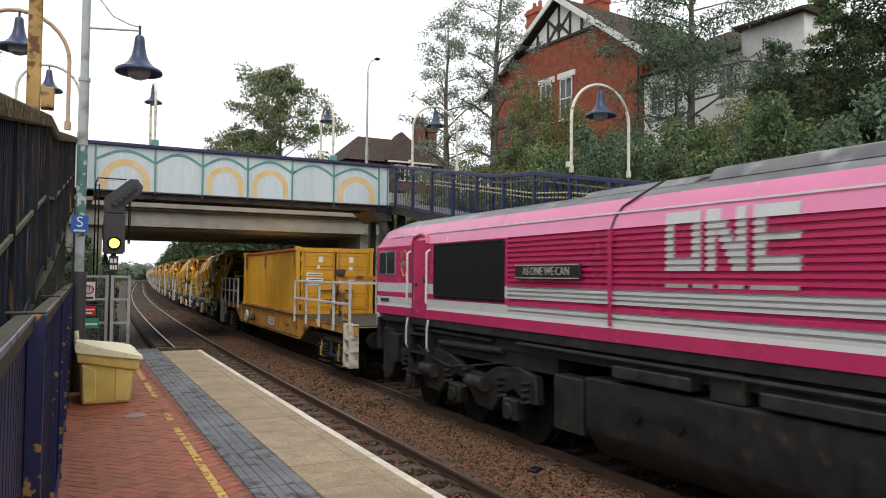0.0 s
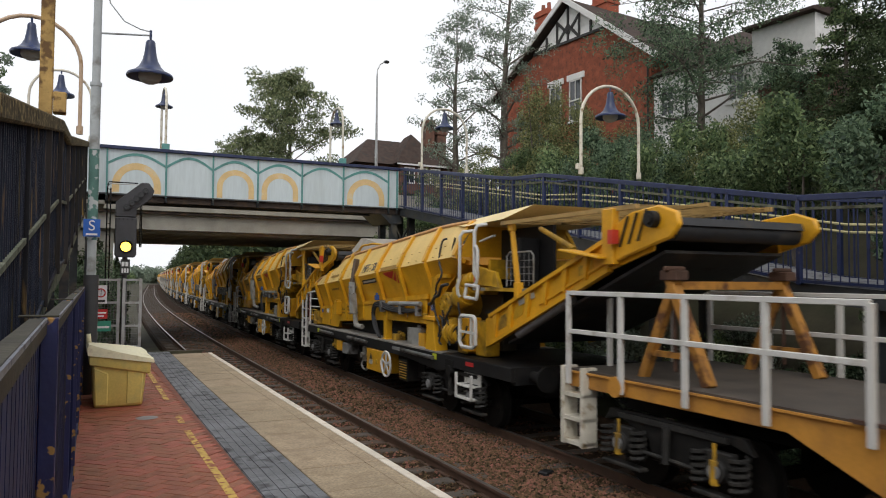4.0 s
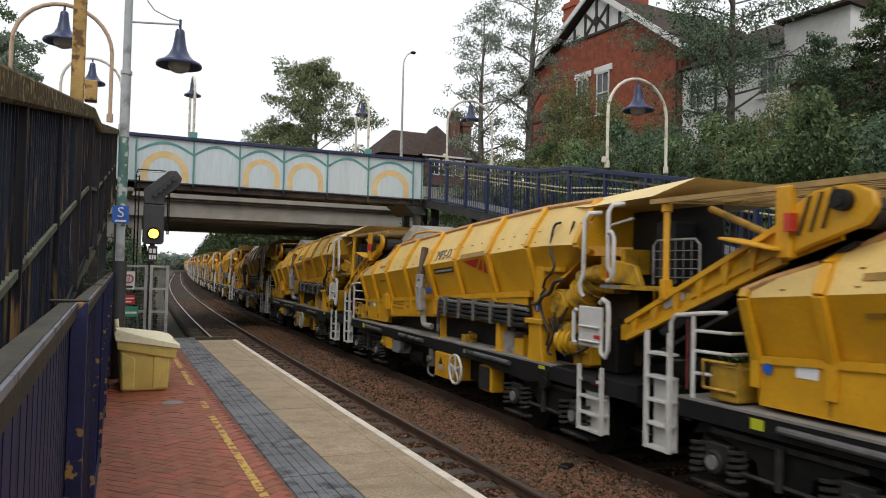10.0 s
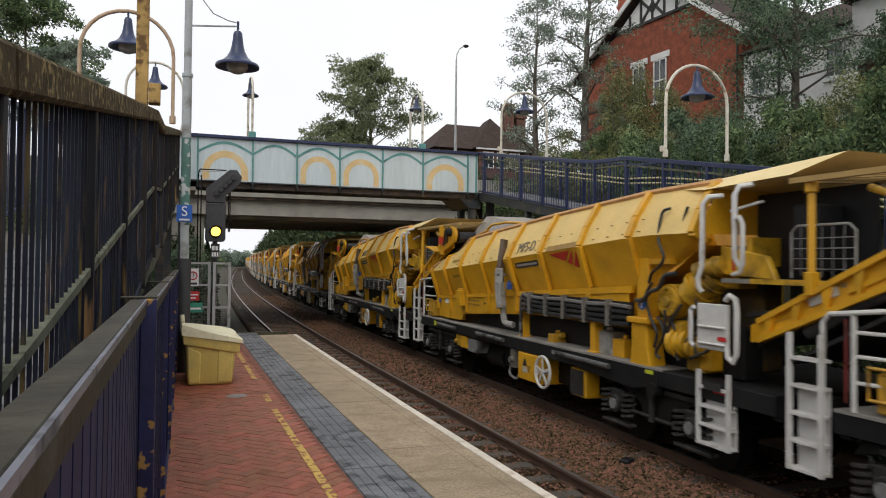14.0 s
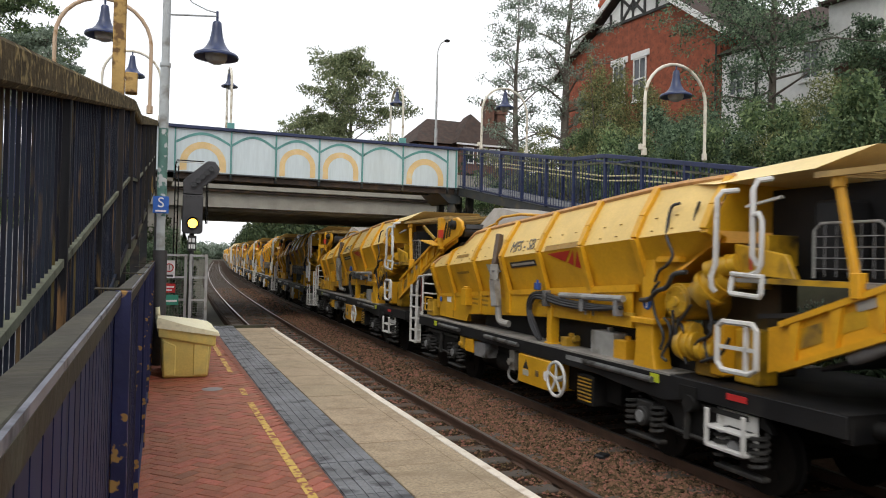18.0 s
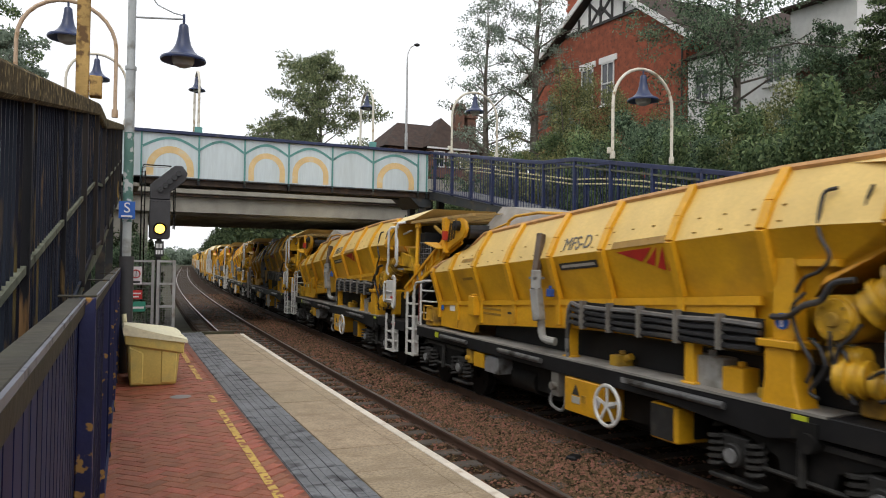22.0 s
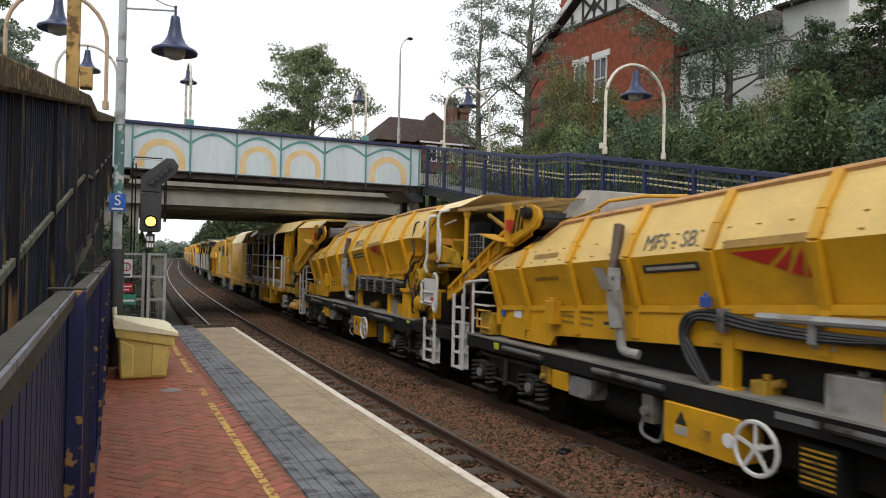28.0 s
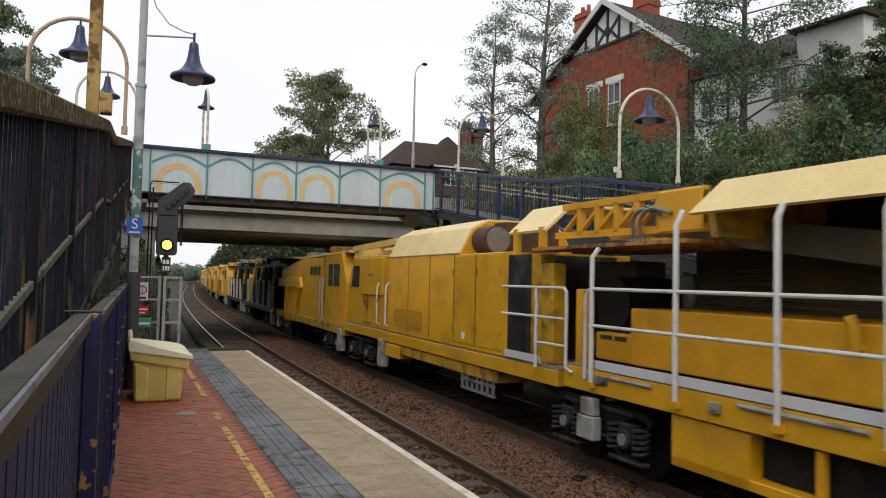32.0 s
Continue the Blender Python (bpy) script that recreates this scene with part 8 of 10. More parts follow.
def locomotive():
    """The rear cab end is at y = 0, the front at y = -21.3."""
    t = thing("diesel_locomotive", "crimson diesel locomotive with silver stripes and a sooty roof", "locomotive")
    X, yf = 1.32, -21.3
    # smooth cab and ribbed body sides, band by band
    bands = [(1.80, 1.97, m_pink), (1.97, 2.03, m_frame), (2.03, 2.17, m_silver), (2.17, 2.27, m_pink), (2.27, 2.46, m_silver), (2.46, 3.22, m_pink)]
    for z0, z1, m_ in bands:
        for s in (-1, 1):
            part("cab_side", M().box(min(s * X, s * (X - 0.05)), max(s * X, s * (X - 0.05)), -5.5, -0.12, z0, z1), m_, t)
            part("cab_side", M().box(min(s * X, s * (X - 0.05)), max(s * X, s * (X - 0.05)), yf + 0.12, yf + 5.2, z0, z1), m_, t)
            m = M()
            step = 0.075
            n = max(1, round((z1 - z0) / step))
            prof = []
            for k in range(n):
                a, w = z0 + (z1 - z0) * k / n, (z1 - z0) / n
                prof += [(a, 0.0), (a + w * 0.5, 0.0), (a + w * 0.62, -0.036), (a + w * 0.88, -0.036)]
            prof.append((z1, 0.0))
            if z0 in (1.80, 1.97):
                prof = [(z0, 0.0), (z1, 0.0)]
            vs = [(s * (X + d), y, z) for z, d in prof for y in (-5.5, yf + 5.2)]
            m.add(vs, [(2 * i, 2 * i + 1, 2 * i + 3, 2 * i + 2) for i in range(len(prof) - 1)])
            part("ribbed_side" if n > 1 else "body_stripe", m, m_, t, smooth=False)
    core = [(-X + 0.04, 1.8), (X - 0.04, 1.8), (X - 0.04, 3.22), (-X + 0.04, 3.22)]
    part("body_core", M().prism(core, yf + 0.15, -0.15), m_pink, t)
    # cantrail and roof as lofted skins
    for nm, prof, m_ in (("cantrail", [(X, 3.22), (1.29, 3.36), (1.24, 3.5), (1.17, 3.62)], m_pink_up), ("roof", [(1.17, 3.62), (1.04, 3.71), (0.8, 3.79), (0.4, 3.84), (0, 3.86)], m_roofsoot_sheen)):
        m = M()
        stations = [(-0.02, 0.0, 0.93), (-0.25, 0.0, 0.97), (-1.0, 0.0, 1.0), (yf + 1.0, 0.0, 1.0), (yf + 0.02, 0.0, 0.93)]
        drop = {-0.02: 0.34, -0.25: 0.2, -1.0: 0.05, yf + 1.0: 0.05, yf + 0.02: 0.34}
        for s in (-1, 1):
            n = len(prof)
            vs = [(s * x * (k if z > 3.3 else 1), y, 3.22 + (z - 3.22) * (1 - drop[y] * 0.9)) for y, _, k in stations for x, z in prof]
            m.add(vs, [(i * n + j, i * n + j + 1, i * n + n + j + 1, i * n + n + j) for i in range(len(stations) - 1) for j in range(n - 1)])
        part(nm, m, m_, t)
    part("cantrail_line", M().bar((-1.285, -0.6, 3.42), (-1.285, yf + 0.6, 3.42), 0.012, 0.022), m_frame, t, "thin white line")
    for a, b, h in ((-6.9, -9.0, 3.86), (-9.2, -13.4, 3.92), (-15.5, -18.5, 3.9)):
        part("roof_hatch", M().prism([(-1.0, 3.7), (-0.86, h - 0.06), (-0.6, h), (0.6, h), (0.86, h - 0.06), (1.0, 3.7)], b, a), m_roofsoot_sheen, t, "raised sooty roof hatch", 0.02)
    # rear face and windscreen
    face = M().prism([(-X + 0.03, 1.8), (X - 0.03, 1.8), (X - 0.03, 3.22), (1.1, 3.46), (0.6, 3.66), (-0.6, 3.66), (-1.1, 3.46), (-X + 0.03, 3.22)], -0.14, 0.0)
    part("cab_end", face, m_pink, t, bevel=0.02)
    part("cab_end", M().prism([(-X + 0.03, 1.8), (X - 0.03, 1.8), (X - 0.03, 3.22), (0.6, 3.66), (-0.6, 3.66), (-X + 0.03, 3.22)], yf, yf + 0.14), m_pink, t, bevel=0.02)
    for s in (-1, 1):
        part("windscreen", M().box(min(s * 0.1, s * 1.1), max(s * 0.1, s * 1.1), 0.0, 0.012, 2.72, 3.3), m_cabglass, t, "dark windscreen")
    part("upper_gear", M().box(-1.15, 1.15, -6.6, -0.9, 1.2, 1.5).cyl((-1.2, -5.2, 1.42), (-1.2, -3.0, 1.38), 0.06).cyl((-1.22, -4.9, 1.56), (-1.22, -1.6, 1.58), 0.035), m_locogrime, t, "grimy pipes and brackets")
    part("buffer_beam", M().box(-1.25, 1.25, -0.1, 0.06, 1.0, 1.7), m_locogrime, t, "grimy buffer beam", 0.02)
    buffers(t, 0.05, 1)
    # cab side windows, door, grille
    wf = part("cab_window", M().box(-X - 0.012, -X + 0.01, -0.22, -1.12, 2.62, 3.14), m_greyiron, t, "cab side window in a grey frame", 0.01)
    for a, b in ((-0.26, -0.62), (-0.68, -1.08)):
        part("pane", M().box(-X - 0.016, -X - 0.004, a, b, 2.66, 3.1), m_cabglass, wf)
    dr = part("cab_door", M().box(-X - 0.006, -X + 0.02, -1.98, -2.62, 1.84, 3.3), m_pink, t, "crimson cab door", 0.004)
    part("door_gap", M().box(-X - 0.012, -X - 0.004, -1.96, -2.0, 1.84, 3.3), m_ink, dr)
    part("door_top", M().tube([(-X - 0.01, -1.96, 3.22), (-X + 0.01, -2.02, 3.36), (-X + 0.03, -2.3, 3.42), (-X + 0.01, -2.58, 3.36), (-X - 0.01, -2.64, 3.22)], 0.035, 6), m_pink, dr)
    part("handle", M().box(-X - 0.04, -X, -2.1, -2.2, 2.42, 2.46).box(-X - 0.04, -X, -2.5, -2.58, 2.46, 2.55), m_ink, dr)
    for y in (-1.86, -2.74):
        hoop("hand_rail", t, [(-X, y, 2.06), (-X - 0.07, y, 2.1), (-X - 0.07, y, 3.05), (-X, y, 3.1)], 0.022, m_frame, "white vertical handrail")
    gr = part("side_grille", M().box(-X - 0.02, -X + 0.02, -2.95, -5.42, 2.2, 3.2), m_grille, t, "black mesh radiator grille", 0.006)
    for z0, z1, a, b in ((2.24, 2.27, -2.95, -5.42), (3.17, 3.2, -2.95, -5.42), (2.27, 3.17, -2.95, -2.98), (2.27, 3.17, -5.39, -5.42)):
        part("grille_edge", M().box(-X - 0.03, -X - 0.018, a, b, z0, z1), m_black, gr)
    oval = part("oval_badge", M().tube([(-X - 0.01, -1.58 + 0.14 * math.cos(k * math.tau / 24), 2.86 + 0.26 * math.sin(k * math.tau / 24)) for k in range(24)], 0.014, 5, True), m_yline, t, "yellow oval badge")
    part("badge_bar", M().box(-X - 0.012, -X - 0.004, -1.46, -1.7, 2.82, 2.9), m_greyiron, oval)
    part("number_bar", M().box(-X - 0.012, -X - 0.004, -0.35, -0.8, 2.06, 2.13), m_ink, t)
    # nameplate and big emblem on the ribs
    np_ = part("nameplate", M().box(-X - 0.07, -X - 0.03, -5.82, -7.4, 2.58, 2.79), m_plate, t, "cast black nameplate with silver letters", 0.008)
    part("plate_edge", M().box(-X - 0.076, -X - 0.07, -5.83, -7.39, 2.585, 2.6).box(-X - 0.076, -X - 0.07, -5.83, -7.39, 2.77, 2.785), m_greyplate, np_)
    lettering("name_lettering", "AS ONE WE CAN", 0.165, m_greyplate, np_, Matrix.Translation((-X - 0.074, -6.61, 2.685)) @ Matrix.Rotation(radians(-90), 4, "Z") @ Matrix.Rotation(radians(90), 4, "X"), 0.9)
    xs = -X - 0.036
    # block letters painted over the ribs, following each rib's face, groove and edge
    zb, zt, w, ht = 2.688, 3.22, 0.076, 0.66

    def strokes(letter, c):
        """The painted spans of a letter at height c, as shares of its width."""
        u = (zb + ht - c) / ht
        if letter == "O":
            return [(0, 1)] if u < 0.19 or u > 0.79 else [(0, 0.25), (0.75, 1)]
        if letter == "E":
            return [(0, 1)] if u < 0.19 or u > 0.79 or 0.4 < u < 0.6 else [(0, 0.27)]
        d = 0.02 + u * 0.66
        spans = sorted([(0, 0.25), (0.75, 1), (d, min(1.0, d + 0.33))])
        out = [spans[0]]
        for p, q in spans[1:]:
            if p <= out[-1][1]:
                out[-1] = (out[-1][0], max(out[-1][1], q))
            else:
                out.append((p, q))
        return out

    em = None
    for letter, y0 in (("O", -8.9), ("N", -9.5), ("E", -10.12)):
        m = M()
        for k in range(3, 10):
            a = 2.46 + w * k
            path = [(-X - 0.004, a), (-X - 0.004, a + w * 0.5), (-X + 0.031, a + w * 0.62), (-X + 0.031, a + w * 0.88), (-X - 0.004, a + w)]
            for p, q in strokes(letter, a + w * 0.4):
                for (x0, za), (x1, zc) in zip(path, path[1:]):
                    m.quad((x0, y0 - 0.53 * p, za), (x0, y0 - 0.53 * q, za), (x1, y0 - 0.53 * q, zc), (x1, y0 - 0.53 * p, zc))
        for p, q in strokes(letter, 3.3):
            m.quad((-X - 0.005, y0 - 0.53 * p, zt), (-X - 0.005, y0 - 0.53 * q, zt), (-1.303, y0 - 0.53 * q, zb + ht), (-1.303, y0 - 0.53 * p, zb + ht))
        ob = part("letter", m, m_silver, em or t, "large silver block letter", smooth=False)
        em = em or ob
    xs = -X - 0.004
    part("text_bar", M().box(xs - 0.004, xs, -8.9, -9.25, 2.5, 2.545).box(xs - 0.004, xs, -9.32, -9.6, 2.5, 2.545).box(xs - 0.004, xs, -9.68, -10.0, 2.5, 2.545).box(xs - 0.004, xs, -10.08, -10.64, 2.5, 2.545), m_greyplate, em)
    part("body_joint", M().box(-X - 0.035, -X - 0.02, -7.93, -7.99, 2.0, 3.22), m_pink, t)
    part("body_joint", M().tube([(-1.325, -7.96, 3.22), (-1.295, -8.0, 3.36), (-1.25, -8.1, 3.5), (-1.18, -8.35, 3.63), (-1.03, -8.6, 3.79)], 0.015, 5), m_ink, t)
    # underframe, bogies, tank
    part("underframe", M().box(-1.18, 1.18, yf + 0.3, -0.3, 1.45, 1.8), m_locogrime, t)
    part("drop_sill", M().box(-1.3, -1.24, yf + 0.5, -0.4, 1.66, 1.8), m_locogrime, t)
    for mid in (-3.65, yf + 3.65):
        f = M()
        for s in (-1, 1):
            f.prism([(mid - 2.5, 0.7), (mid - 2.45, 1.12), (mid - 2.0, 1.22), (mid - 1.3, 1.15), (mid - 0.9, 0.98), (mid - 0.3, 1.0), (mid + 0.2, 1.18), (mid + 0.9, 1.26), (mid + 1.5, 1.12), (mid + 2.2, 1.2), (mid + 2.5, 1.1), (mid + 2.5, 0.8), (mid + 2.1, 0.78), (mid + 1.85, 0.9), (mid + 1.55, 0.78), (mid + 1.2, 0.48), (mid + 0.7, 0.45), (mid + 0.35, 0.75), (mid, 0.88), (mid - 0.35, 0.75), (mid - 0.7, 0.45), (mid - 1.2, 0.42), (mid - 1.5, 0.72), (mid - 1.85, 0.86), (mid - 2.15, 0.7)], s * 1.05, s * 1.2, "x")
        f.box(-1.0, 1.0, mid - 1.5, mid - 1.1, 0.7, 1.1).box(-1.0, 1.0, mid + 1.1, mid + 1.5, 0.7, 1.1)
        b = part("bogie_frame", f, m_locogrime, t, "grimy three-axle bogie frame", 0.02)
        for dy in (-1.85, 0.0, 1.85):
            w = part("wheelset", wheelset_mesh(0.53), m_bogie, b, at=pose(0, mid + dy, 0.53))
            wheelsets.append((w, mid + dy, 0.53))
            part("axlebox", M().box(-1.28, -1.08, mid + dy - 0.2, mid + dy + 0.2, 0.4, 0.72).cyl((-1.33, mid + dy, 0.53), (-1.26, mid + dy, 0.53), 0.13, n=16), m_locogrime, b, bevel=0.02)
            for e in (-0.36, 0.36):
                part("spring", coil((-1.16, mid + dy + e), 0.1, 0.66, 1.05, 4, 0.028), m_locogrime, b)
        for dy, z in ((-0.9, 0.85), (0.95, 0.85)):
            part("brake_cylinder", M().cyl((-1.3, mid + dy - 0.25, z), (-1.3, mid + dy + 0.25, z), 0.12, n=14), m_locogrime, b)
        part("brake_pipe", M().tube([(-1.23, mid + 1.6, 1.25), (-1.24, mid + 1.1, 1.1), (-1.24, mid + 0.2, 0.98), (-1.24, mid - 0.8, 1.12), (-1.23, mid - 1.8, 1.28)], 0.016, 6), m_locogrime, b)
        part("sand_box", M().prism([(mid + 2.5, 1.4), (mid + 3.1, 1.4), (mid + 2.95, 0.8), (mid + 2.6, 0.8)], -1.25, -0.95, "x"), m_locogrime, b, bevel=0.02)
    part("guard_plate", M().prism([(-0.2, 1.5), (-0.75, 1.5), (-0.95, 0.95), (-0.7, 0.5), (-0.3, 0.32), (-0.2, 0.6)], -1.2, -0.9, "x"), m_locogrime, t, bevel=0.03)
    st = part("cab_steps", M().box(-1.34, -1.1, -1.86, -1.9, 0.7, 1.8), m_locogrime, t, "cab access steps")
    part("side_plate", M().box(-1.34, -1.1, -2.6, -2.64, 0.7, 1.8), m_locogrime, st)
    for z in (0.72, 1.1, 1.46):
        part("tread", M().box(-1.34, -1.1, -1.88, -2.62, z, z + 0.03), m_locogrime, st)
    for y in (-1.78, -2.72):
        hoop("step_rail", t, [(-1.33, y, 1.78), (-1.36, y, 1.6), (-1.36, y, 1.25), (-1.3, y + 0.05, 1.18)], 0.02, m_silver)
    part("fuel_tank", M().prism([(-1.3, 1.3), (-1.3, 0.62), (-1.05, 0.28), (1.05, 0.28), (1.3, 0.62), (1.3, 1.3)], -14.2, -7.4), m_locogrime, t, "grimy fuel tank", 0.03)
    for y in (-8.4, -9.1):
        part("filler", M().cyl((-1.34, y, 0.98), (-1.28, y, 0.98), 0.1, n=14), m_black, t)
    part("valve_shelf", M().box(-1.36, -1.0, -8.0, -9.3, 1.36, 1.52), m_locogrime, t, bevel=0.02)
    part("valve_shelf", M().box(-1.36, -1.0, -10.2, -12.0, 1.34, 1.5), m_locogrime, t, bevel=0.02)
    part("locker", M().box(-1.3, -1.0, -6.7, -7.35, 0.5, 1.25), m_locogrime, t, bevel=0.02)
    part("locker", M().box(-1.28, -1.0, -9.5, -9.95, 1.3, 1.62), m_bogiegrey, t, bevel=0.02)
    part("air_pipe", M().cyl((-1.33, -5.8, 1.6), (-1.33, -13.0, 1.58), 0.03, n=8), m_locogrime, t)
    return t


def cover_wagon():
    """The first machine wagon: a covered conveyor with white railings; y = 0 is its middle."""
    t = thing("machine_wagon", "yellow machine wagon with a long pale roof and white railings", "machine wagon", "machine wagons of the train")
    y0, y1 = -4.85, 5.9
    part("side_sill", M().box(-1.32, -1.2, -2.45, y1, 0.86, 1.18).box(1.2, 1.32, y0, y1, 0.86, 1.18).box(-1.2, 1.2, y1 - 0.15, y1, 0.86, 1.18), m_yellow, t, "yellow side sill", 0.01)
    part("front_sill", M().box(-1.28, -1.16, y0, -2.46, 0.9, 1.12).box(-1.16, 1.2, y0, y0 + 0.15, 0.86, 1.18), m_yellow_oily, t, "oily front sill", 0.01)
    part("deck", M().box(-1.3, 1.3, -2.46, y1, 1.18, 1.21), m_deck, t)
    part("front_deck", M().box(-1.26, 1.26, y0, -2.47, 1.12, 1.2), m_bogie, t, "dark front deck")
    part("kick_plate", M().box(-1.33, -1.3, -2.3, 5.1, 1.2, 1.32), m_silver, t, "pale grey kick plate")
    for ya, yb in ((-2.2, -0.9), (1.0, 2.5), (3.9, 4.8)):
        part("lamp_tube", M().cyl((-1.33, ya, 1.12), (-1.33, yb, 1.12), 0.028, n=8), m_palebox, t, "grey lamp tube under the walkway")
    part("junction_box", M().box(-1.36, -1.32, 2.75, 2.92, 0.98, 1.1).cyl((-1.38, 2.83, 1.04), (-1.36, 2.83, 1.04), 0.035, n=10), m_palebox, t, "small grey junction box", 0.006)
    part("sill_lamp", M().box(-1.35, -1.32, 4.82, 5.3, 1.0, 1.12).cyl((-1.37, 4.93, 1.06), (-1.35, 4.93, 1.06), 0.045, n=12).cyl((-1.37, 5.16, 1.06), (-1.35, 5.16, 1.06), 0.045, n=12), m_greyiron, t, "twin grey lamps", 0.006)
    bogie(t, -2.2, -3.6)
    bogie(t, 4.55, 5.95)
    part("sill_bracket", M().box(-1.3, -1.1, -1.0, -0.6, 0.66, 0.86), m_yellow, t)
    roof = M()
    prof = [(-1.3, 3.24), (-1.05, 3.62), (-0.5, 3.7), (0.5, 3.7), (1.05, 3.62), (1.3, 3.24), (1.24, 3.22), (1.03, 3.56), (0.5, 3.64), (-0.5, 3.64), (-1.03, 3.56), (-1.24, 3.22)]
    n = len(prof)
    cut = [(x, -4.05 - (z - 3.24) * 1.6, z) for x, z in prof] + [(x, 3.32 - (z - 3.24) * 0.75, z) for x, z in prof]
    roof.add(cut, [(k, (k + 1) % n, n + (k + 1) % n, n + k) for k in range(n)] + [(k, k + 1, n - 2 - k, n - 1 - k) for k in range(n // 2 - 1)] + [(n + n - 1 - k, n + n - 2 - k, n + k + 1, n + k) for k in range(n // 2 - 1)])
    part("roof", roof, m_roofcream, t, "pale yellow curved roof with obliquely cut ends")
    part("roof_end_plate", M().prism([(-1.24, 3.22), (-1.03, 3.56), (-0.5, 3.64), (0.5, 3.64), (1.03, 3.56), (1.24, 3.22), (1.2, 2.95), (-1.2, 2.95)], 2.95, 3.05), m_yellow_dirty, t)
    part("roof_end", M().prism([(-1.12, 3.25), (-0.62, 3.7), (0.62, 3.7), (1.12, 3.25), (1.1, 3.21), (0.6, 3.65), (-0.6, 3.65), (-1.1, 3.21)], 6.82, 8.05), m_roofcream, t, "pale yellow end plate")
    part("end_bracket", M().box(-1.12, -1.02, 6.9, 7.02, 2.9, 3.3), m_yellow, t)
    part("end_bracket", M().box(-1.12, -1.02, 7.75, 7.87, 2.6, 3.3), m_yellow, t)
    # machine body inside
    part("inner_wall", M().box(0.55, 0.65, -4.2, 5.2, 1.2, 3.5), m_darkmesh, t, "dark louvred inner wall")
    for k in range(12):
        part("louvre_strip", M().box(0.5, 0.56, -4.0, 5.0, 2.1 + k * 0.09, 2.13 + k * 0.09), m_cablebrown, t)
    part("machine_box", M().box(-0.75, 0.5, -2.2, 0.88, 1.25, 2.05), m_yellow, t, "yellow equipment box", 0.02)
    part("machine_box", M().box(-0.75, 0.5, 0.9, 5.08, 1.25, 2.05), m_yellow, t, "yellow equipment box", 0.02)
    part("machine_box", M().box(-0.72, 0.5, 5.1, 5.95, 1.25, 1.66), m_yellow, t, "low yellow equipment box", 0.02)
    part("box_slot", M().box(-0.73, -0.715, 5.2, 5.46, 1.56, 1.62).box(-0.73, -0.715, 5.54, 5.82, 1.56, 1.62), m_ink, t)
    part("machine_box", M().box(-0.7, 0.5, -4.4, -2.6, 1.25, 1.95), m_yellow, t, bevel=0.02)
    part("box_seam", M().box(-0.756, -0.75, -0.83, -0.81, 1.27, 2.03), m_ink, t)
    for k in range(4):
        part("latch", M().box(-0.775, -0.75, -2.0 + k * 0.62, -1.92 + k * 0.62, 1.86, 1.92), m_black, t)
    part("filler_pipe", M().tube([(-0.72, 1.5, 1.8), (-0.85, 1.5, 1.8), (-0.87, 1.5, 2.0), (-0.87, 1.55, 2.12)], 0.06, 8), m_yellow, t)
    part("inner_conveyor", M().bar((0, -4.4, 2.0), (0, 5.2, 3.3), 1.0, 0.35), m_darkmesh, t)
    # railings
    for y in (-2.35, -0.6, 0.8, 1.97, 3.45, 5.15):
        part("stanchion", M().tube([(-1.36, y, 0.98), (-1.36, y, 3.1 if y < 4 else 2.75), (-1.26, y, 3.28 if y < 4 else 2.88)] if y > -2 else [(-1.36, y, 0.98), (-1.36, y, 2.3)], 0.035, 7), m_white, t, "white stanchion")
        part("stanchion_foot", M().box(-1.4, -1.3, y - 0.06, y + 0.06, 0.94, 1.02), m_yellow, t)
    for z in (1.8, 2.31):
        part("rail", M().cyl((-1.36, -2.35, z), (-1.36, 5.2, z), 0.024, n=8), m_white, t, "white rail")
    for z in (1.45, 1.85, 2.31):
        part("rail", M().tube([(-1.36, 5.85 if z > 1.5 else 5.8, z), (-1.36, 7.8 if z > 1.5 else 6.65, z)], 0.022, 7), m_white, t)
    part("stanchion", M().cyl((-1.36, 6.65, 1.05), (-1.36, 6.65, 2.31), 0.03, n=8), m_white, t)
    hoop("grab_rail", t, [(-1.36, 5.85, 2.31), (-1.38, 5.76, 2.25), (-1.38, 5.76, 1.15), (-1.34, 5.65, 1.08)], 0.026, m_white)
    hoop("grab_rail", t, [(-1.36, 5.3, 1.05), (-1.36, 5.3, 2.2), (-1.36, 5.2, 2.31)], 0.026, m_white)
    hoop("grab_rail", t, [(-1.36, -2.9, 1.0), (-1.36, -2.9, 2.25), (-1.3, -3.05, 2.28)], 0.026, m_white)
    for a, b in (((-1.75, -1.2), (-2.3, 3.18)), ((-2.42, 1.2), (-2.42, 3.18)), ((-2.85, 1.2), (-2.85, 3.18)), ((-3.0, 1.72), (-3.68, 3.18))):
        p, q = ((-1.18, a[0], 1.25 if a[1] < 0 else a[1]), (-1.18, b[0], b[1]))
        part("roof_prop", M().bar(p, q, 0.13, 0.12), m_yellow, t, "yellow prop", 0.01)
    part("upper_sill", M().box(-1.24, -1.1, -3.75, -2.2, 3.16, 3.28), m_yellow, t)
    part("door_rail", M().box(-1.23, -1.13, -3.05, -2.85, 1.66, 1.78), m_yellow, t)
    part("door_rail", M().box(-1.23, -1.13, -3.3, -2.85, 2.2, 2.32), m_yellow, t)
    part("door_notice", M().box(-1.24, -1.235, -3.12, -2.96, 2.06, 2.18), m_signwhite, t, "small white notice")
    part("red_cap", M().cyl((-1.0, -2.66, 2.75), (-1.0, -2.66, 2.95), 0.05, 0.02), m_redpart, t, "red cap")
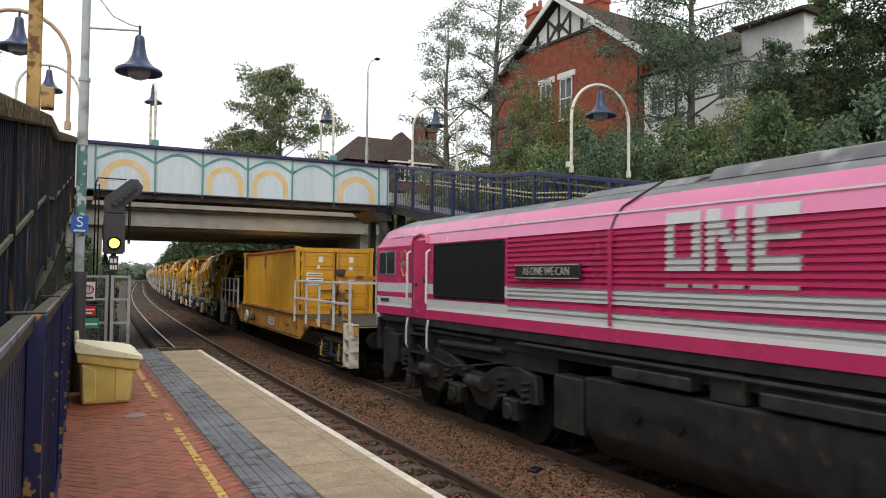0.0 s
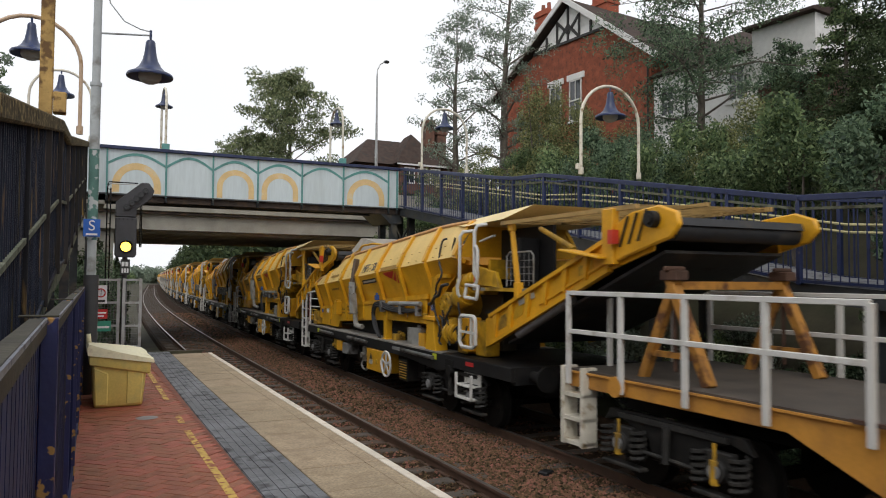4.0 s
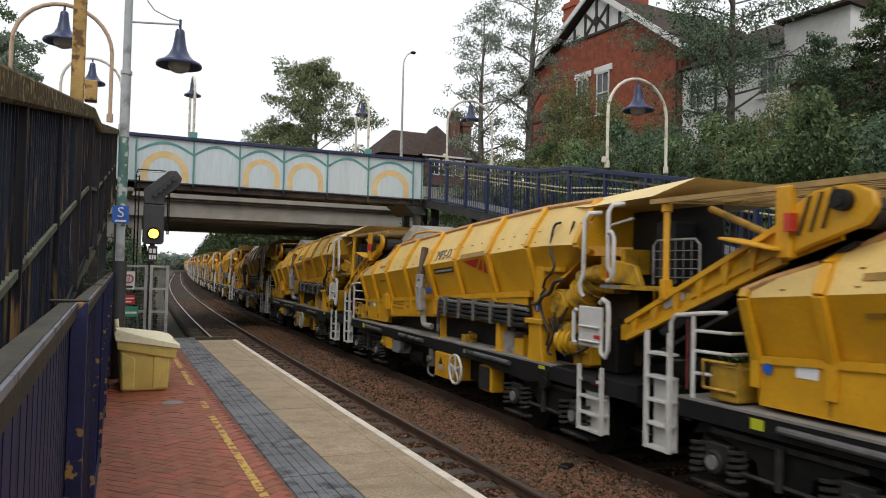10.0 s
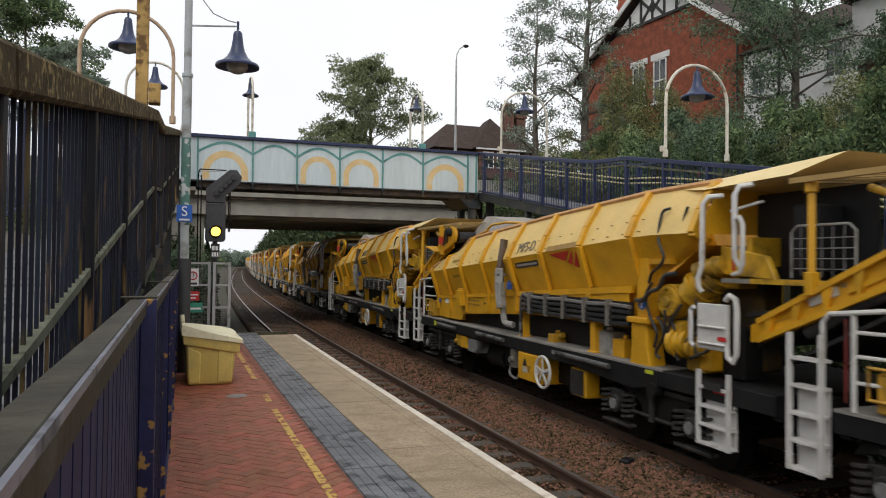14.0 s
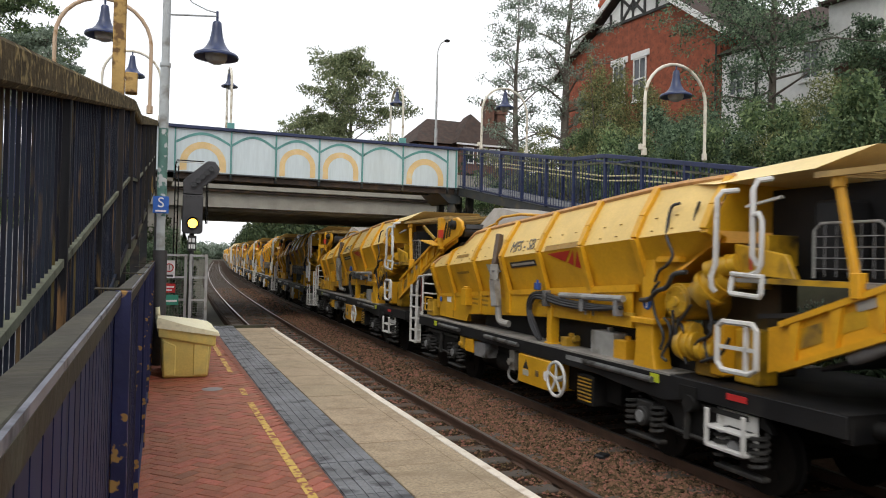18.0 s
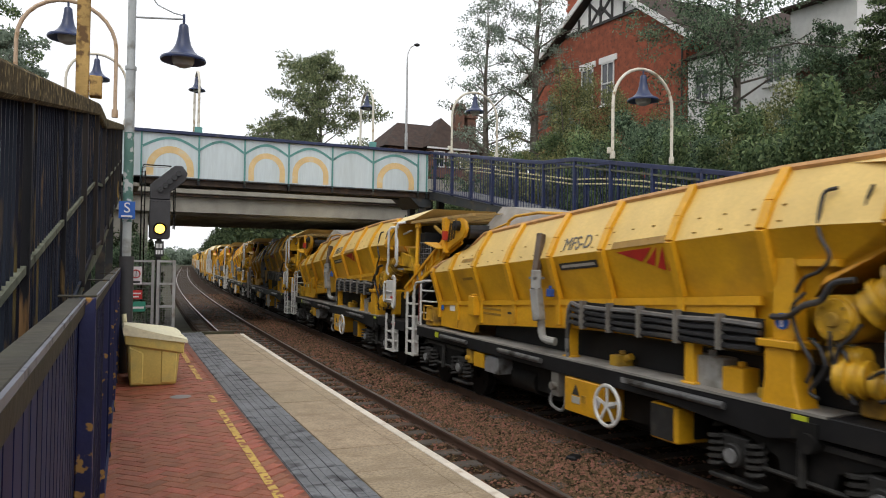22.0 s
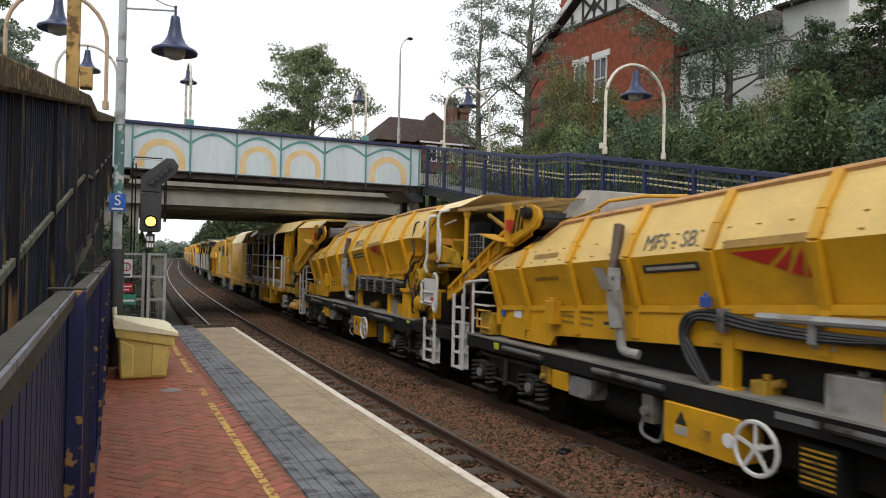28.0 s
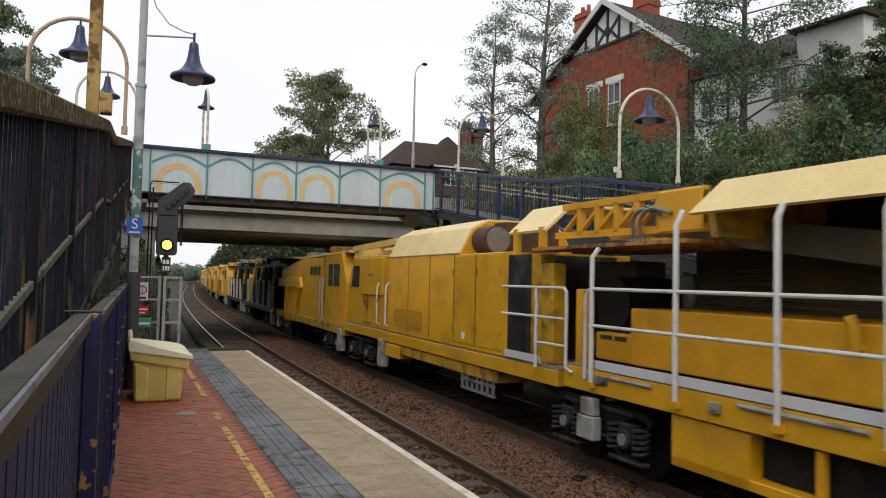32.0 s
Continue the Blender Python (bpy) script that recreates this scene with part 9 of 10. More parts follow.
    part("cap_post", M().box(-1.05, -0.95, -2.71, -2.61, 2.1, 2.75), m_yellow, t)
    # lattice boom over the far end
    bo = None
    for s in (-1, 1):
        boom = M()
        boom.bar((s * 0.95, 3.4, 3.56), (s * 0.95, 6.5, 3.58), 0.1, 0.1).bar((s * 0.95, 3.4, 3.1), (s * 0.95, 6.7, 3.14), 0.1, 0.1)
        ob = part("lattice_boom" if bo is None else "far_truss", boom.bar((s * 0.95, 3.45, 3.1), (s * 0.95, 3.45, 3.56), 0.1, 0.1), m_yellow, bo or t, "yellow lattice boom" if bo is None else "")
        bo = bo or ob
    part("boom_end", M().box(-1.02, -0.9, 3.4, 4.2, 3.06, 3.6), m_yellow, bo, bevel=0.02)
    for k in range(2):
        part("hose", M().tube(bent([(-1.05, 3.9 + 0.2 * k, 3.3), (-1.12, 4.2 + 0.2 * k, 3.38), (-1.1, 4.45 + 0.15 * k, 3.25), (-1.05, 4.5 + 0.15 * k, 3.02)]), 0.03, 6), m_greyhose, bo)
    for k in range(5):
        y = 4.2 + k * 0.46
        part("lattice_strut", M().bar((-0.95, y, 3.12), (-0.95, y, 3.56), 0.1, 0.1).bar((-0.95, y, 3.5), (-0.95, y + 0.44, 3.2), 0.07, 0.05), m_yellow, bo)
    part("orange_ledge", M().box(-1.25, 0.9, 3.4, 7.0, 2.9, 2.95), m_rustochre, t, "rust-orange ledge")
    part("end_cabinet", M().box(-0.1, 0.5, 5.8, 7.4, 1.2, 2.75), m_darkmesh, t, "dark machinery wall", 0.02)
    part("end_panel", M().box(-1.1, -0.85, 6.95, 7.3, 1.2, 2.85), m_yellow_oily, t, "oily yellow panel", 0.01)
    part("end_post", M().box(-1.28, -1.12, 5.5, 5.66, 1.2, 2.3), m_yellow, t, bevel=0.01)
    part("end_drum", M().cyl((-0.6, 5.7, 2.1), (0.4, 5.7, 2.1), 0.4, n=16), m_bogie, t)
    # under-slung frame, footplate and sloping conveyor casing ahead
    ub = part("underslung_box", M().box(-1.28, -0.5, 0.5, 0.8, 0.46, 1.06).box(-1.28, -0.5, 2.4, 3.6, 0.46, 1.06).box(-1.28, -0.5, 0.5, 3.6, 0.46, 0.58).box(-1.28, -1.2, 1.5, 1.6, 0.46, 1.06), m_yellow, t, "yellow under-slung frame", 0.01)
    part("inner_tank", M().box(-1.1, -0.3, 0.82, 2.38, 0.6, 1.04), m_bogie, ub)
    part("footplate", M().add([(-1.36, -5.15, 0.6), (-1.36, -3.96, 0.6), (-1.36, -3.98, 0.7), (-1.36, -5.2, 0.72), (-1.2, -5.05, 0.94), (-1.2, -4.1, 0.9), (-0.7, -5.2, 0.6), (-0.7, -3.96, 0.6), (-0.7, -4.1, 0.9), (-0.7, -5.05, 0.94)],
        [(0, 1, 2, 3), (3, 2, 5, 4), (4, 5, 8, 9), (1, 0, 6, 7), (0, 3, 4, 9, 6), (2, 1, 7, 8, 5), (6, 9, 8, 7)]), m_yellow, t, "yellow faceted step plate", 0.012)
    part("footplate_handle", M().tube([(-1.26, -4.3, 0.84), (-1.32, -4.32, 0.84), (-1.32, -4.8, 0.86), (-1.26, -4.82, 0.86)], 0.014, 6), m_black, t)
    part("bogie_step", M().box(-1.36, -1.2, -3.0, -2.62, 0.52, 0.76).box(-1.35, -1.2, -2.92, -2.56, 0.76, 0.98).cyl((-1.38, -2.98, 0.74), (-1.2, -2.98, 0.74), 0.07, n=10), m_palebox, t, "weathered grey step box", 0.02)
    part("bogie_step", M().box(-1.36, -1.2, 5.1, 5.5, 0.42, 0.75).box(-1.34, -1.2, 5.14, 5.44, 0.75, 1.0), m_palebox, t, "grey step box", 0.02)
    cs = M()
    for s in (-1, 1):
        cs.prism([(-4.42, 1.6), (-4.6, 1.6), (-7.6, 2.6), (-7.6, 3.26), (-4.42, 3.34)], s * 1.14, s * 1.18, "x")
    c = part("conveyor_casing", cs, m_yellow, t, "yellow plated conveyor casing", 0.012)
    part("casing_top", M().add([(x, y, z + (0.0 if y > -5 else -0.07) + dz) for dz in (0, -0.04) for y in (-4.44, -7.65) for x, z in ((-1.18, 3.35), (-0.88, 3.6), (0.88, 3.6), (1.18, 3.35))],
        [(0, 1, 5, 4), (1, 2, 6, 5), (2, 3, 7, 6), (8, 12, 13, 9), (9, 13, 14, 10), (10, 14, 15, 11), (0, 8, 9, 1), (1, 9, 10, 2), (2, 10, 11, 3), (4, 5, 13, 12), (5, 6, 14, 13), (6, 7, 15, 14), (0, 4, 12, 8), (3, 11, 15, 7)]), m_roofcream, c, "pale slanted casing top")
    part("casing_post", M().box(-1.22, -1.14, -4.68, -4.56, 1.6, 3.33), m_yellow, c, bevel=0.012)
    part("red_line", M().bar((-1.19, -4.44, 3.33), (-1.19, -7.6, 3.255), 0.012, 0.03), m_signred, c)
    part("far_head", M().prism([(-7.6, 2.65), (-8.7, 2.92), (-8.8, 3.1), (-8.6, 3.3), (-7.6, 3.22)], 1.12, 1.2, "x"), m_yellow, c)
    part("conveyor_head", M().prism([(-7.55, 2.62), (-8.7, 2.92), (-8.8, 3.1), (-8.6, 3.3), (-7.55, 3.22)], -1.24, -1.18, "x"), m_yellow, c, bevel=0.01)
    for k in range(3):
        part("stripe_slot", M().bar((-1.247, -7.85 - k * 0.16, 2.82 + k * 0.03), (-1.247, -7.98 - k * 0.16, 3.16 + k * 0.03), 0.01, 0.06, up=(1, 0, 0)), m_darkmesh, c)
    part("head_motor", M().cyl((-1.34, -8.4, 3.12), (-1.24, -8.4, 3.12), 0.12, n=16), m_black, c)
    part("discharge_drum", M().cyl((-1.05, -8.65, 3.08), (1.05, -8.65, 3.08), 0.16, n=16), m_greyhose, c)
    part("upper_bracket", M().box(-1.27, -1.18, -7.45, -7.65, 2.6, 3.36), m_yellow, c, bevel=0.01)
    part("casing_flange", M().bar((-1.2, -4.5, 1.62), (-1.2, -7.5, 2.58), 0.07, 0.05), m_yellow, c)
    part("casing_flange", M().bar((-1.2, -4.7, 2.02), (-1.2, -7.5, 3.0), 0.07, 0.05), m_yellow, c)
    part("casing_belt", M().bar((0, -4.7, 1.72), (0, -8.5, 3.0), 2.0, 0.1), m_rubber, c)
    part("return_roller", M().cyl((-1.04, -5.0, 1.6), (-1.04, -6.9, 2.3), 0.075, n=10), m_greyhose, c)
    for y, z in ((-4.95, 1.95), (-5.75, 2.24), (-6.7, 2.58)):
        part("casing_slot", M().bar((-1.185, y, z), (-1.185, y - 0.5, z + 0.17), 0.015, 0.1), m_yellow_oily, c)
    part("red_marker", M().box(-1.33, -1.26, -7.62, -7.74, 2.86, 3.1), m_redpart, c)
    part("wing_plate", M().prism([(-6.5, 2.86), (-7.4, 2.7), (-7.4, 2.74), (-6.5, 2.9)], -1.45, -1.18, "x"), m_yellow, c)
    part("end_post", M().box(-1.3, -1.1, -4.86, -4.7, 0.8, 1.34), m_yellow_dirty, t)
    part("ram", M().cyl((-1.2, -4.98, 1.1), (-1.2, -4.98, 1.62), 0.035, n=10), m_ramred, t, "dark red hydraulic ram")
    part("cone_cap", M().cyl((-1.14, -4.3, 2.2), (-1.14, -4.3, 2.26), 0.11, 0.03, 12), m_redpart, t, "red cap")
    part("cap_rod", M().cyl((-1.14, -4.3, 1.85), (-1.14, -4.3, 2.2), 0.025, n=8), m_palebox, t)
    part("end_machinery", M().cyl((-0.9, -4.6, 1.5), (0.9, -4.6, 1.5), 0.3, n=14).box(-0.9, 0.9, -5.0, -4.2, 1.2, 1.45), m_bogie, t)
    part("data_plate", M().box(-1.326, -1.32, -2.0, -1.5, 0.96, 1.1), m_signwhite, t)
    part("tail_plate", M().box(-1.326, -1.32, -2.5, -2.1, 0.94, 1.08), m_signred, t, "red plate")
    part("drive_motor", M().cyl((-1.1, -4.1, 1.42), (-0.7, -4.1, 1.42), 0.2, n=16), m_yellow_oily, t, "oily yellow drive motor", 0.015)
    part("drive_plate", M().prism([(-3.6, 1.75), (-4.55, 1.6), (-4.55, 2.5), (-3.6, 2.24)], -1.12, -1.06, "x"), m_yellow, t, "yellow sloping plate", 0.01)
    for k in range(3):
        part("hose", M().tube(bent([(-1.12, -4.1 - 0.12 * k, 1.22), (-1.22, -4.15 - 0.12 * k, 1.4), (-1.16, -4.3 - 0.1 * k, 1.62), (-1.1, -4.5, 1.75)]), 0.028, 6), m_rubber, t)
    part("hydraulic_block", M().box(-1.22, -1.0, -4.45, -4.05, 1.58, 1.72).cyl((-1.24, -4.2, 1.66), (-1.24, -4.5, 1.62), 0.05, n=10), m_black, t, "black hydraulic block", 0.015)
    part("lever", M().bar((-1.22, -3.55, 1.75), (-1.22, -3.85, 1.4), 0.03, 0.05).box(-1.25, -1.18, -3.95, -3.8, 1.3, 1.45), m_greyiron, t, "grey lever")
    part("gear_case", M().cyl((-1.24, -3.68, 1.36), (-1.0, -3.68, 1.36), 0.13, n=12).box(-1.22, -1.0, -3.98, -3.7, 1.24, 1.46).cyl((-1.2, -3.45, 1.34), (-1.05, -3.45, 1.34), 0.09, n=10), m_yellow_dirty, t, "oily yellow gear case", 0.02)
    lift(t, 0.22)
    buffers(t, y0, -1)
    buffers(t, y1, 1)
    return t


def lift(t, dz):
    """Raises all but the running gear."""
    for c in t.children:
        if not c.name.startswith(("bogie", "foot", "step_box", "underslung", "pipe_rack")):
            c.location.z += dz


# yellow paled to cream: light from above is put into the roof colour
m_roofcream = mat("top_lit_yellow_roof", (0.8, 0.62, 0.28), 0.4, var=0.08, scale=1.6, dirt=(0.6, 0.44, 0.18), amount=0.4, dscale=1.3, sharp=0.4)
m_ramred = mat("dull_dark_red_paint", (0.16, 0.02, 0.014), 0.55, var=0.2, dirt=(0.05, 0.02, 0.015), amount=0.4)
m_cablebrown = mat("dusty_brown_cable_sheathing", (0.085, 0.052, 0.018), 0.7, var=0.4, scale=3, dirt=(0.03, 0.02, 0.01), amount=0.5, dscale=1.2)
m_darkmesh = mat("dark_mesh_wall", (0.06, 0.045, 0.025), 0.6, var=0.3, scale=4, dirt=(0.13, 0.08, 0.02), amount=0.4)


def power_wagon():
    """The second machine wagon: a long plated engine house with a driving cab at its far end."""
    t = thing("machine_wagon", "yellow plated power wagon with doors, grab rails and a cab", "machine wagon", "machine wagons of the train")
    y0, y1 = -6.0, 6.2
    part("side_sill", M().box(-1.3, 1.3, y0, y1, 0.86, 1.1), m_yellow, t, "yellow side sill", 0.01)
    part("deck", M().box(-1.28, 1.28, y0, y1, 1.1, 1.13), m_deck, t)
    bogie(t, 3.9, 5.4)
    house = M().prism([(-1.3, 1.13), (1.3, 1.13), (1.3, 3.0), (1.05, 3.48), (0.7, 3.66), (-0.7, 3.66), (-1.05, 3.48), (-1.3, 3.0)], -2.35, 2.04).box(-1.3, 1.3, -4.31, -2.36, 1.13, 2.96)
    h = part("engine_house", house, m_yellow, t, "yellow plated engine house", 0.015)
    part("house_roof", M().prism([(-1.32, 2.99), (-1.07, 3.5), (-0.7, 3.685), (0.7, 3.685), (1.07, 3.5), (1.32, 2.99), (1.31, 2.97), (-1.31, 2.97)], -2.32, 2.02), m_roofcream, h, "pale roof with top light in its colour")
    for y in (-3.06, -2.05, -0.72, 0.62):
        part("door_seam", M().box(-1.307, -1.3, y - 0.012, y + 0.012, 1.2, 2.95), m_ink, h)
    for y in (-3.7, -2.55):
        part("hatch_door", M().box(-1.312, -1.3, y - 0.47, y + 0.47, 1.22, 2.92), m_yellow, h, bevel=0.006)
    vent = part("louvre", M().box(-1.315, -1.3, -0.4, 1.6, 1.3, 1.75), m_yellow, h, "slotted vent")
    for k in range(9):
        part("louvre_slot", M().box(-1.322, -1.314, -0.35, 1.55, 1.33 + k * 0.045, 1.35 + k * 0.045), m_yellow_dirty, vent)
    sil = part("exhaust_silencer", M().cyl((-0.8, -2.95, 3.24), (-0.8, -2.34, 3.24), 0.28, n=20).box(-0.6, 0.6, -2.9, -2.4, 2.96, 3.6), m_rust_shadow, t, "rusty exhaust silencer")
    part("silencer_end", M().cyl((-0.8, -2.99, 3.24), (-0.8, -2.94, 3.24), 0.25, n=20), m_duct, sil, "grey end plate")
    part("notice", M().box(-1.318, -1.312, -2.62, -2.47, 1.3, 1.44), m_signwhite, h)
    for y in (-4.1, -3.14, -2.98, -2.0):
        for z in (1.5, 2.6):
            part("hinge", M().box(-1.325, -1.312, y - 0.02, y + 0.02, z - 0.06, z + 0.06), m_yellow_dirty, h)
    part("label_bar", M().box(-1.336, -1.331, 3.3, 3.75, 2.5, 2.57), m_inkfaint, t)
    cab = M().prism([(2.06, 1.13), (5.6, 1.13), (5.85, 1.8), (5.75, 2.45), (5.4, 3.05), (2.06, 3.05)], -1.28, 1.28, "x")
    c = part("cab", cab, m_yellow, t, "yellow driving cab", 0.02)
    part("cab_window", M().prism([(4.75, 2.2), (5.5, 2.2), (5.3, 2.8), (4.75, 2.8)], -1.3, -1.27, "x"), m_cabglass, c, "dark cab window")
    part("cab_window", M().prism([(5.55, 2.25), (5.79, 2.4), (5.5, 2.95), (5.4, 2.9)], -1.1, 1.1, "x"), m_cabglass, c)
    part("upper_cabinet", M().box(-1.33, -1.28, 2.45, 4.35, 2.0, 3.0), m_yellow, c, bevel=0.015)
    part("cab_door_seam", M().box(-1.288, -1.28, 2.95, 2.97, 1.15, 3.1).box(-1.288, -1.28, 3.9, 3.92, 1.15, 3.1), m_ink, c)
    part("emblem", M().quad((-1.286, 4.4, 1.86), (-1.286, 3.95, 1.55), (-1.286, 3.85, 1.55), (-1.286, 3.8, 1.86)), m_netred, c, "red track-shaped emblem")
    part("text_bar", M().box(-1.288, -1.281, 3.8, 4.4, 1.9, 1.94).box(-1.288, -1.281, 3.5, 4.3, 1.2, 1.26), m_inkfaint, c)
    for y in (2.05, 2.75):
        hoop("grab_rail", t, [(-1.3, y, 1.25), (-1.38, y, 1.3), (-1.38, y, 2.25), (-1.3, y, 2.35)], 0.024, m_white, "white grab rail")
    part("roof_frame", M().bar((-1.1, 2.06, 3.4), (-1.1, 5.9, 3.32), 0.12, 0.16).bar((1.1, 2.06, 3.4), (1.1, 5.9, 3.32), 0.12, 0.16).box(-1.14, 1.14, 3.2, 3.3, 3.04, 3.4).box(-1.14, 1.14, 5.7, 5.8, 2.6, 3.36), m_yellow_top, t)
    part("roof_step", M().prism([(-1.18, 3.2), (-0.75, 3.55), (0.75, 3.55), (1.18, 3.2), (1.16, 3.16), (-1.16, 3.16)], 2.1, 2.9), m_roofcream, t)
    part("radiator", M().box(-1.2, 0.6, -4.85, -4.33, 1.13, 2.9), m_rubber, t)
    for k in range(8):
        part("bellows_fold", M().box(-1.28, -1.2, -4.36 - k * 0.055, -4.33 - k * 0.055, 1.2, 2.9 - k * 0.06), m_rubber, t)
    part("stair_frame", M().box(-1.1, -0.85, -5.5, -5.15, 1.13, 2.75), m_yellow_oily, t, bevel=0.02)
    ub = part("underfloor_frame", M().box(-1.26, -0.6, -3.9, 2.2, 0.62, 0.84), m_yellow_dirty, t, "oily underfloor tank frame", 0.02)
    for k in range(7):
        y = -3.75 + k * 0.22
        part("cage_bar", M().box(-1.25, -1.21, y, y + 0.05, 0.36, 0.74), m_greyiron, ub)
    part("cage_rail", M().box(-1.25, -1.2, -3.78, -2.36, 0.7, 0.75).box(-1.25, -1.2, -3.78, -2.36, 0.52, 0.56).box(-1.25, -1.2, -3.78, -2.36, 0.34, 0.38), m_greyiron, ub, "grey pipe cage")
    part("cage_tank", M().box(-1.15, -0.6, -3.7, -2.4, 0.4, 0.62), m_bogie, ub)
    part("tool_tray", M().box(-1.3, -0.9, 1.2, 2.2, 0.5, 0.82), m_yellow, t, bevel=0.02)
    part("step_box", M().box(-1.34, -1.15, 2.35, 2.75, 0.36, 1.05), m_palebox, t, "grey step box", 0.02)
    part("kick_plate", M().box(-1.33, -1.3, -5.5, -4.33, 1.16, 1.28), m_silver, t)
    lift(t, 0.17)
    buffers(t, y1, 1)
    return t


def tail_machine(seed, kind):
    """Further machine wagons, seen only far down the train."""
    rng = random.Random(seed)
    dark = kind == "dark"
    t = thing("machine_wagon", ("dark machine wagon with black gantries and hoses" if dark else "yellow track machine with cabs, grab rails and hoppers"), "machine wagon", "machine wagons of the train")
    y0, y1 = -6.2, 6.2
    part("side_sill", M().box(-1.3, 1.3, y0, y1, 0.86, 1.12), m_black if dark else m_yellow_dirty, t, "side sill", 0.01)
    bogie(t, -5.1, -3.6)
    bogie(t, 3.6, 5.1)
    if not dark:
        part("front_cab", M().prism([(-6.0, 1.12), (-3.3, 1.12), (-3.3, 3.4), (-5.5, 3.4), (-6.15, 2.5)], -1.28, 1.28, "x"), m_yellow, t, "yellow cab", 0.02)
        part("cab_window", M().box(-1.3, -1.27, -5.3, -4.6, 2.35, 3.05), m_cabglass, t, "dark cab window")
        part("cab_window", M().box(-1.3, -1.27, -4.4, -3.9, 2.35, 3.05), m_cabglass, t, "dark cab window")
        for y in (-3.4, -3.0):
            hoop("grab_rail", t, [(-1.32, y, 1.2), (-1.38, y, 1.3), (-1.38, y, 2.5), (-1.32, y, 2.6)], 0.024, m_white, "white grab rail")
        part("hopper_side", M().prism([(-2.9, 1.0), (4.6, 0.7), (4.6, 2.2), (5.4, 2.35), (5.4, 2.9), (1.2, 3.3), (-2.9, 3.3)], -1.24, 1.2, "x"), m_yellow, t, "yellow plated body", 0.02)
        part("body_ledge", M().prism([(0.5, 2.2), (5.5, 2.2), (5.3, 2.55), (0.8, 2.6)], -1.36, -1.2, "x"), m_yellow, t, bevel=0.02)
        for y in (0.8, 3.2):
            part("brace_plate", M().bar((-1.34, y, 2.2), (-1.28, y + 0.7, 0.9), 0.14, 0.1), m_yellow, t)
        for k in range(3):
            part("vent", M().box(-1.26, -1.24, -2.4 + k * 0.6, -2.0 + k * 0.6, 2.7, 3.0), m_ink, t)
        part("roof_plate", M().prism([(-6.0, 3.4), (1.2, 3.32), (5.8, 3.5), (5.8, 3.56), (1.2, 3.4), (-6.0, 3.46)], -1.2, 1.2, "x"), m_yellow_top, t)
    else:
        part("main_beam", M().prism([(-5.9, 2.7), (5.9, 2.9), (5.9, 3.4), (0.5, 3.5), (-5.9, 3.2)], -0.7, 0.7, "x"), m_black, t, bevel=0.03)
        part("dark_canopy", M().prism([(-5.4, 3.45), (-1.4, 3.75), (-1.4, 3.68), (-5.4, 3.38)], -1.2, 1.2, "x"), m_black, t)
        for k in range(7):
            y = -5.2 + k * 1.6
            part("frame_leg", M().bar((-1.1, y, 1.1), (-0.9, y + rng.uniform(-0.4, 0.4), 3.1), 0.14, 0.14), rng.choice((m_black, m_yellow_dirty, m_bogie)), t)
            part("machine_block", M().box(-1.15, 0.8, y + 0.2, y + 0.2 + rng.uniform(0.5, 1.1), 1.12, rng.uniform(1.6, 2.6)), rng.choice((m_black, m_bogie, m_yellow_dirty)), t, bevel=0.02)
        for k in range(5):
            y = -5.0 + k * 2.2
            hoop("grab_rail", t, [(-1.32, y, 1.1), (-1.34, y, 2.4), (-1.34, y + 0.5, 2.4), (-1.32, y + 0.5, 1.1)], 0.024, m_white)
    for k in range(6):
        y = rng.uniform(-5.5, 5.5)
        part("roof_gear", M().box(-0.9, rng.uniform(-0.2, 0.8), y, y + rng.uniform(0.3, 1.0), 3.3, rng.uniform(3.45, 3.75)), rng.choice((m_black, m_yellow_dirty, m_greyiron)), t, bevel=0.02)
    for y in (y0 + 0.4, y1 - 0.8):
        part("step_box", M().box(-1.34, -1.15, y, y + 0.4, 0.36, 1.05), m_palebox, t, "grey step box", 0.02)
    buffers(t, y0, -1)
    buffers(t, y1, 1)
    return t


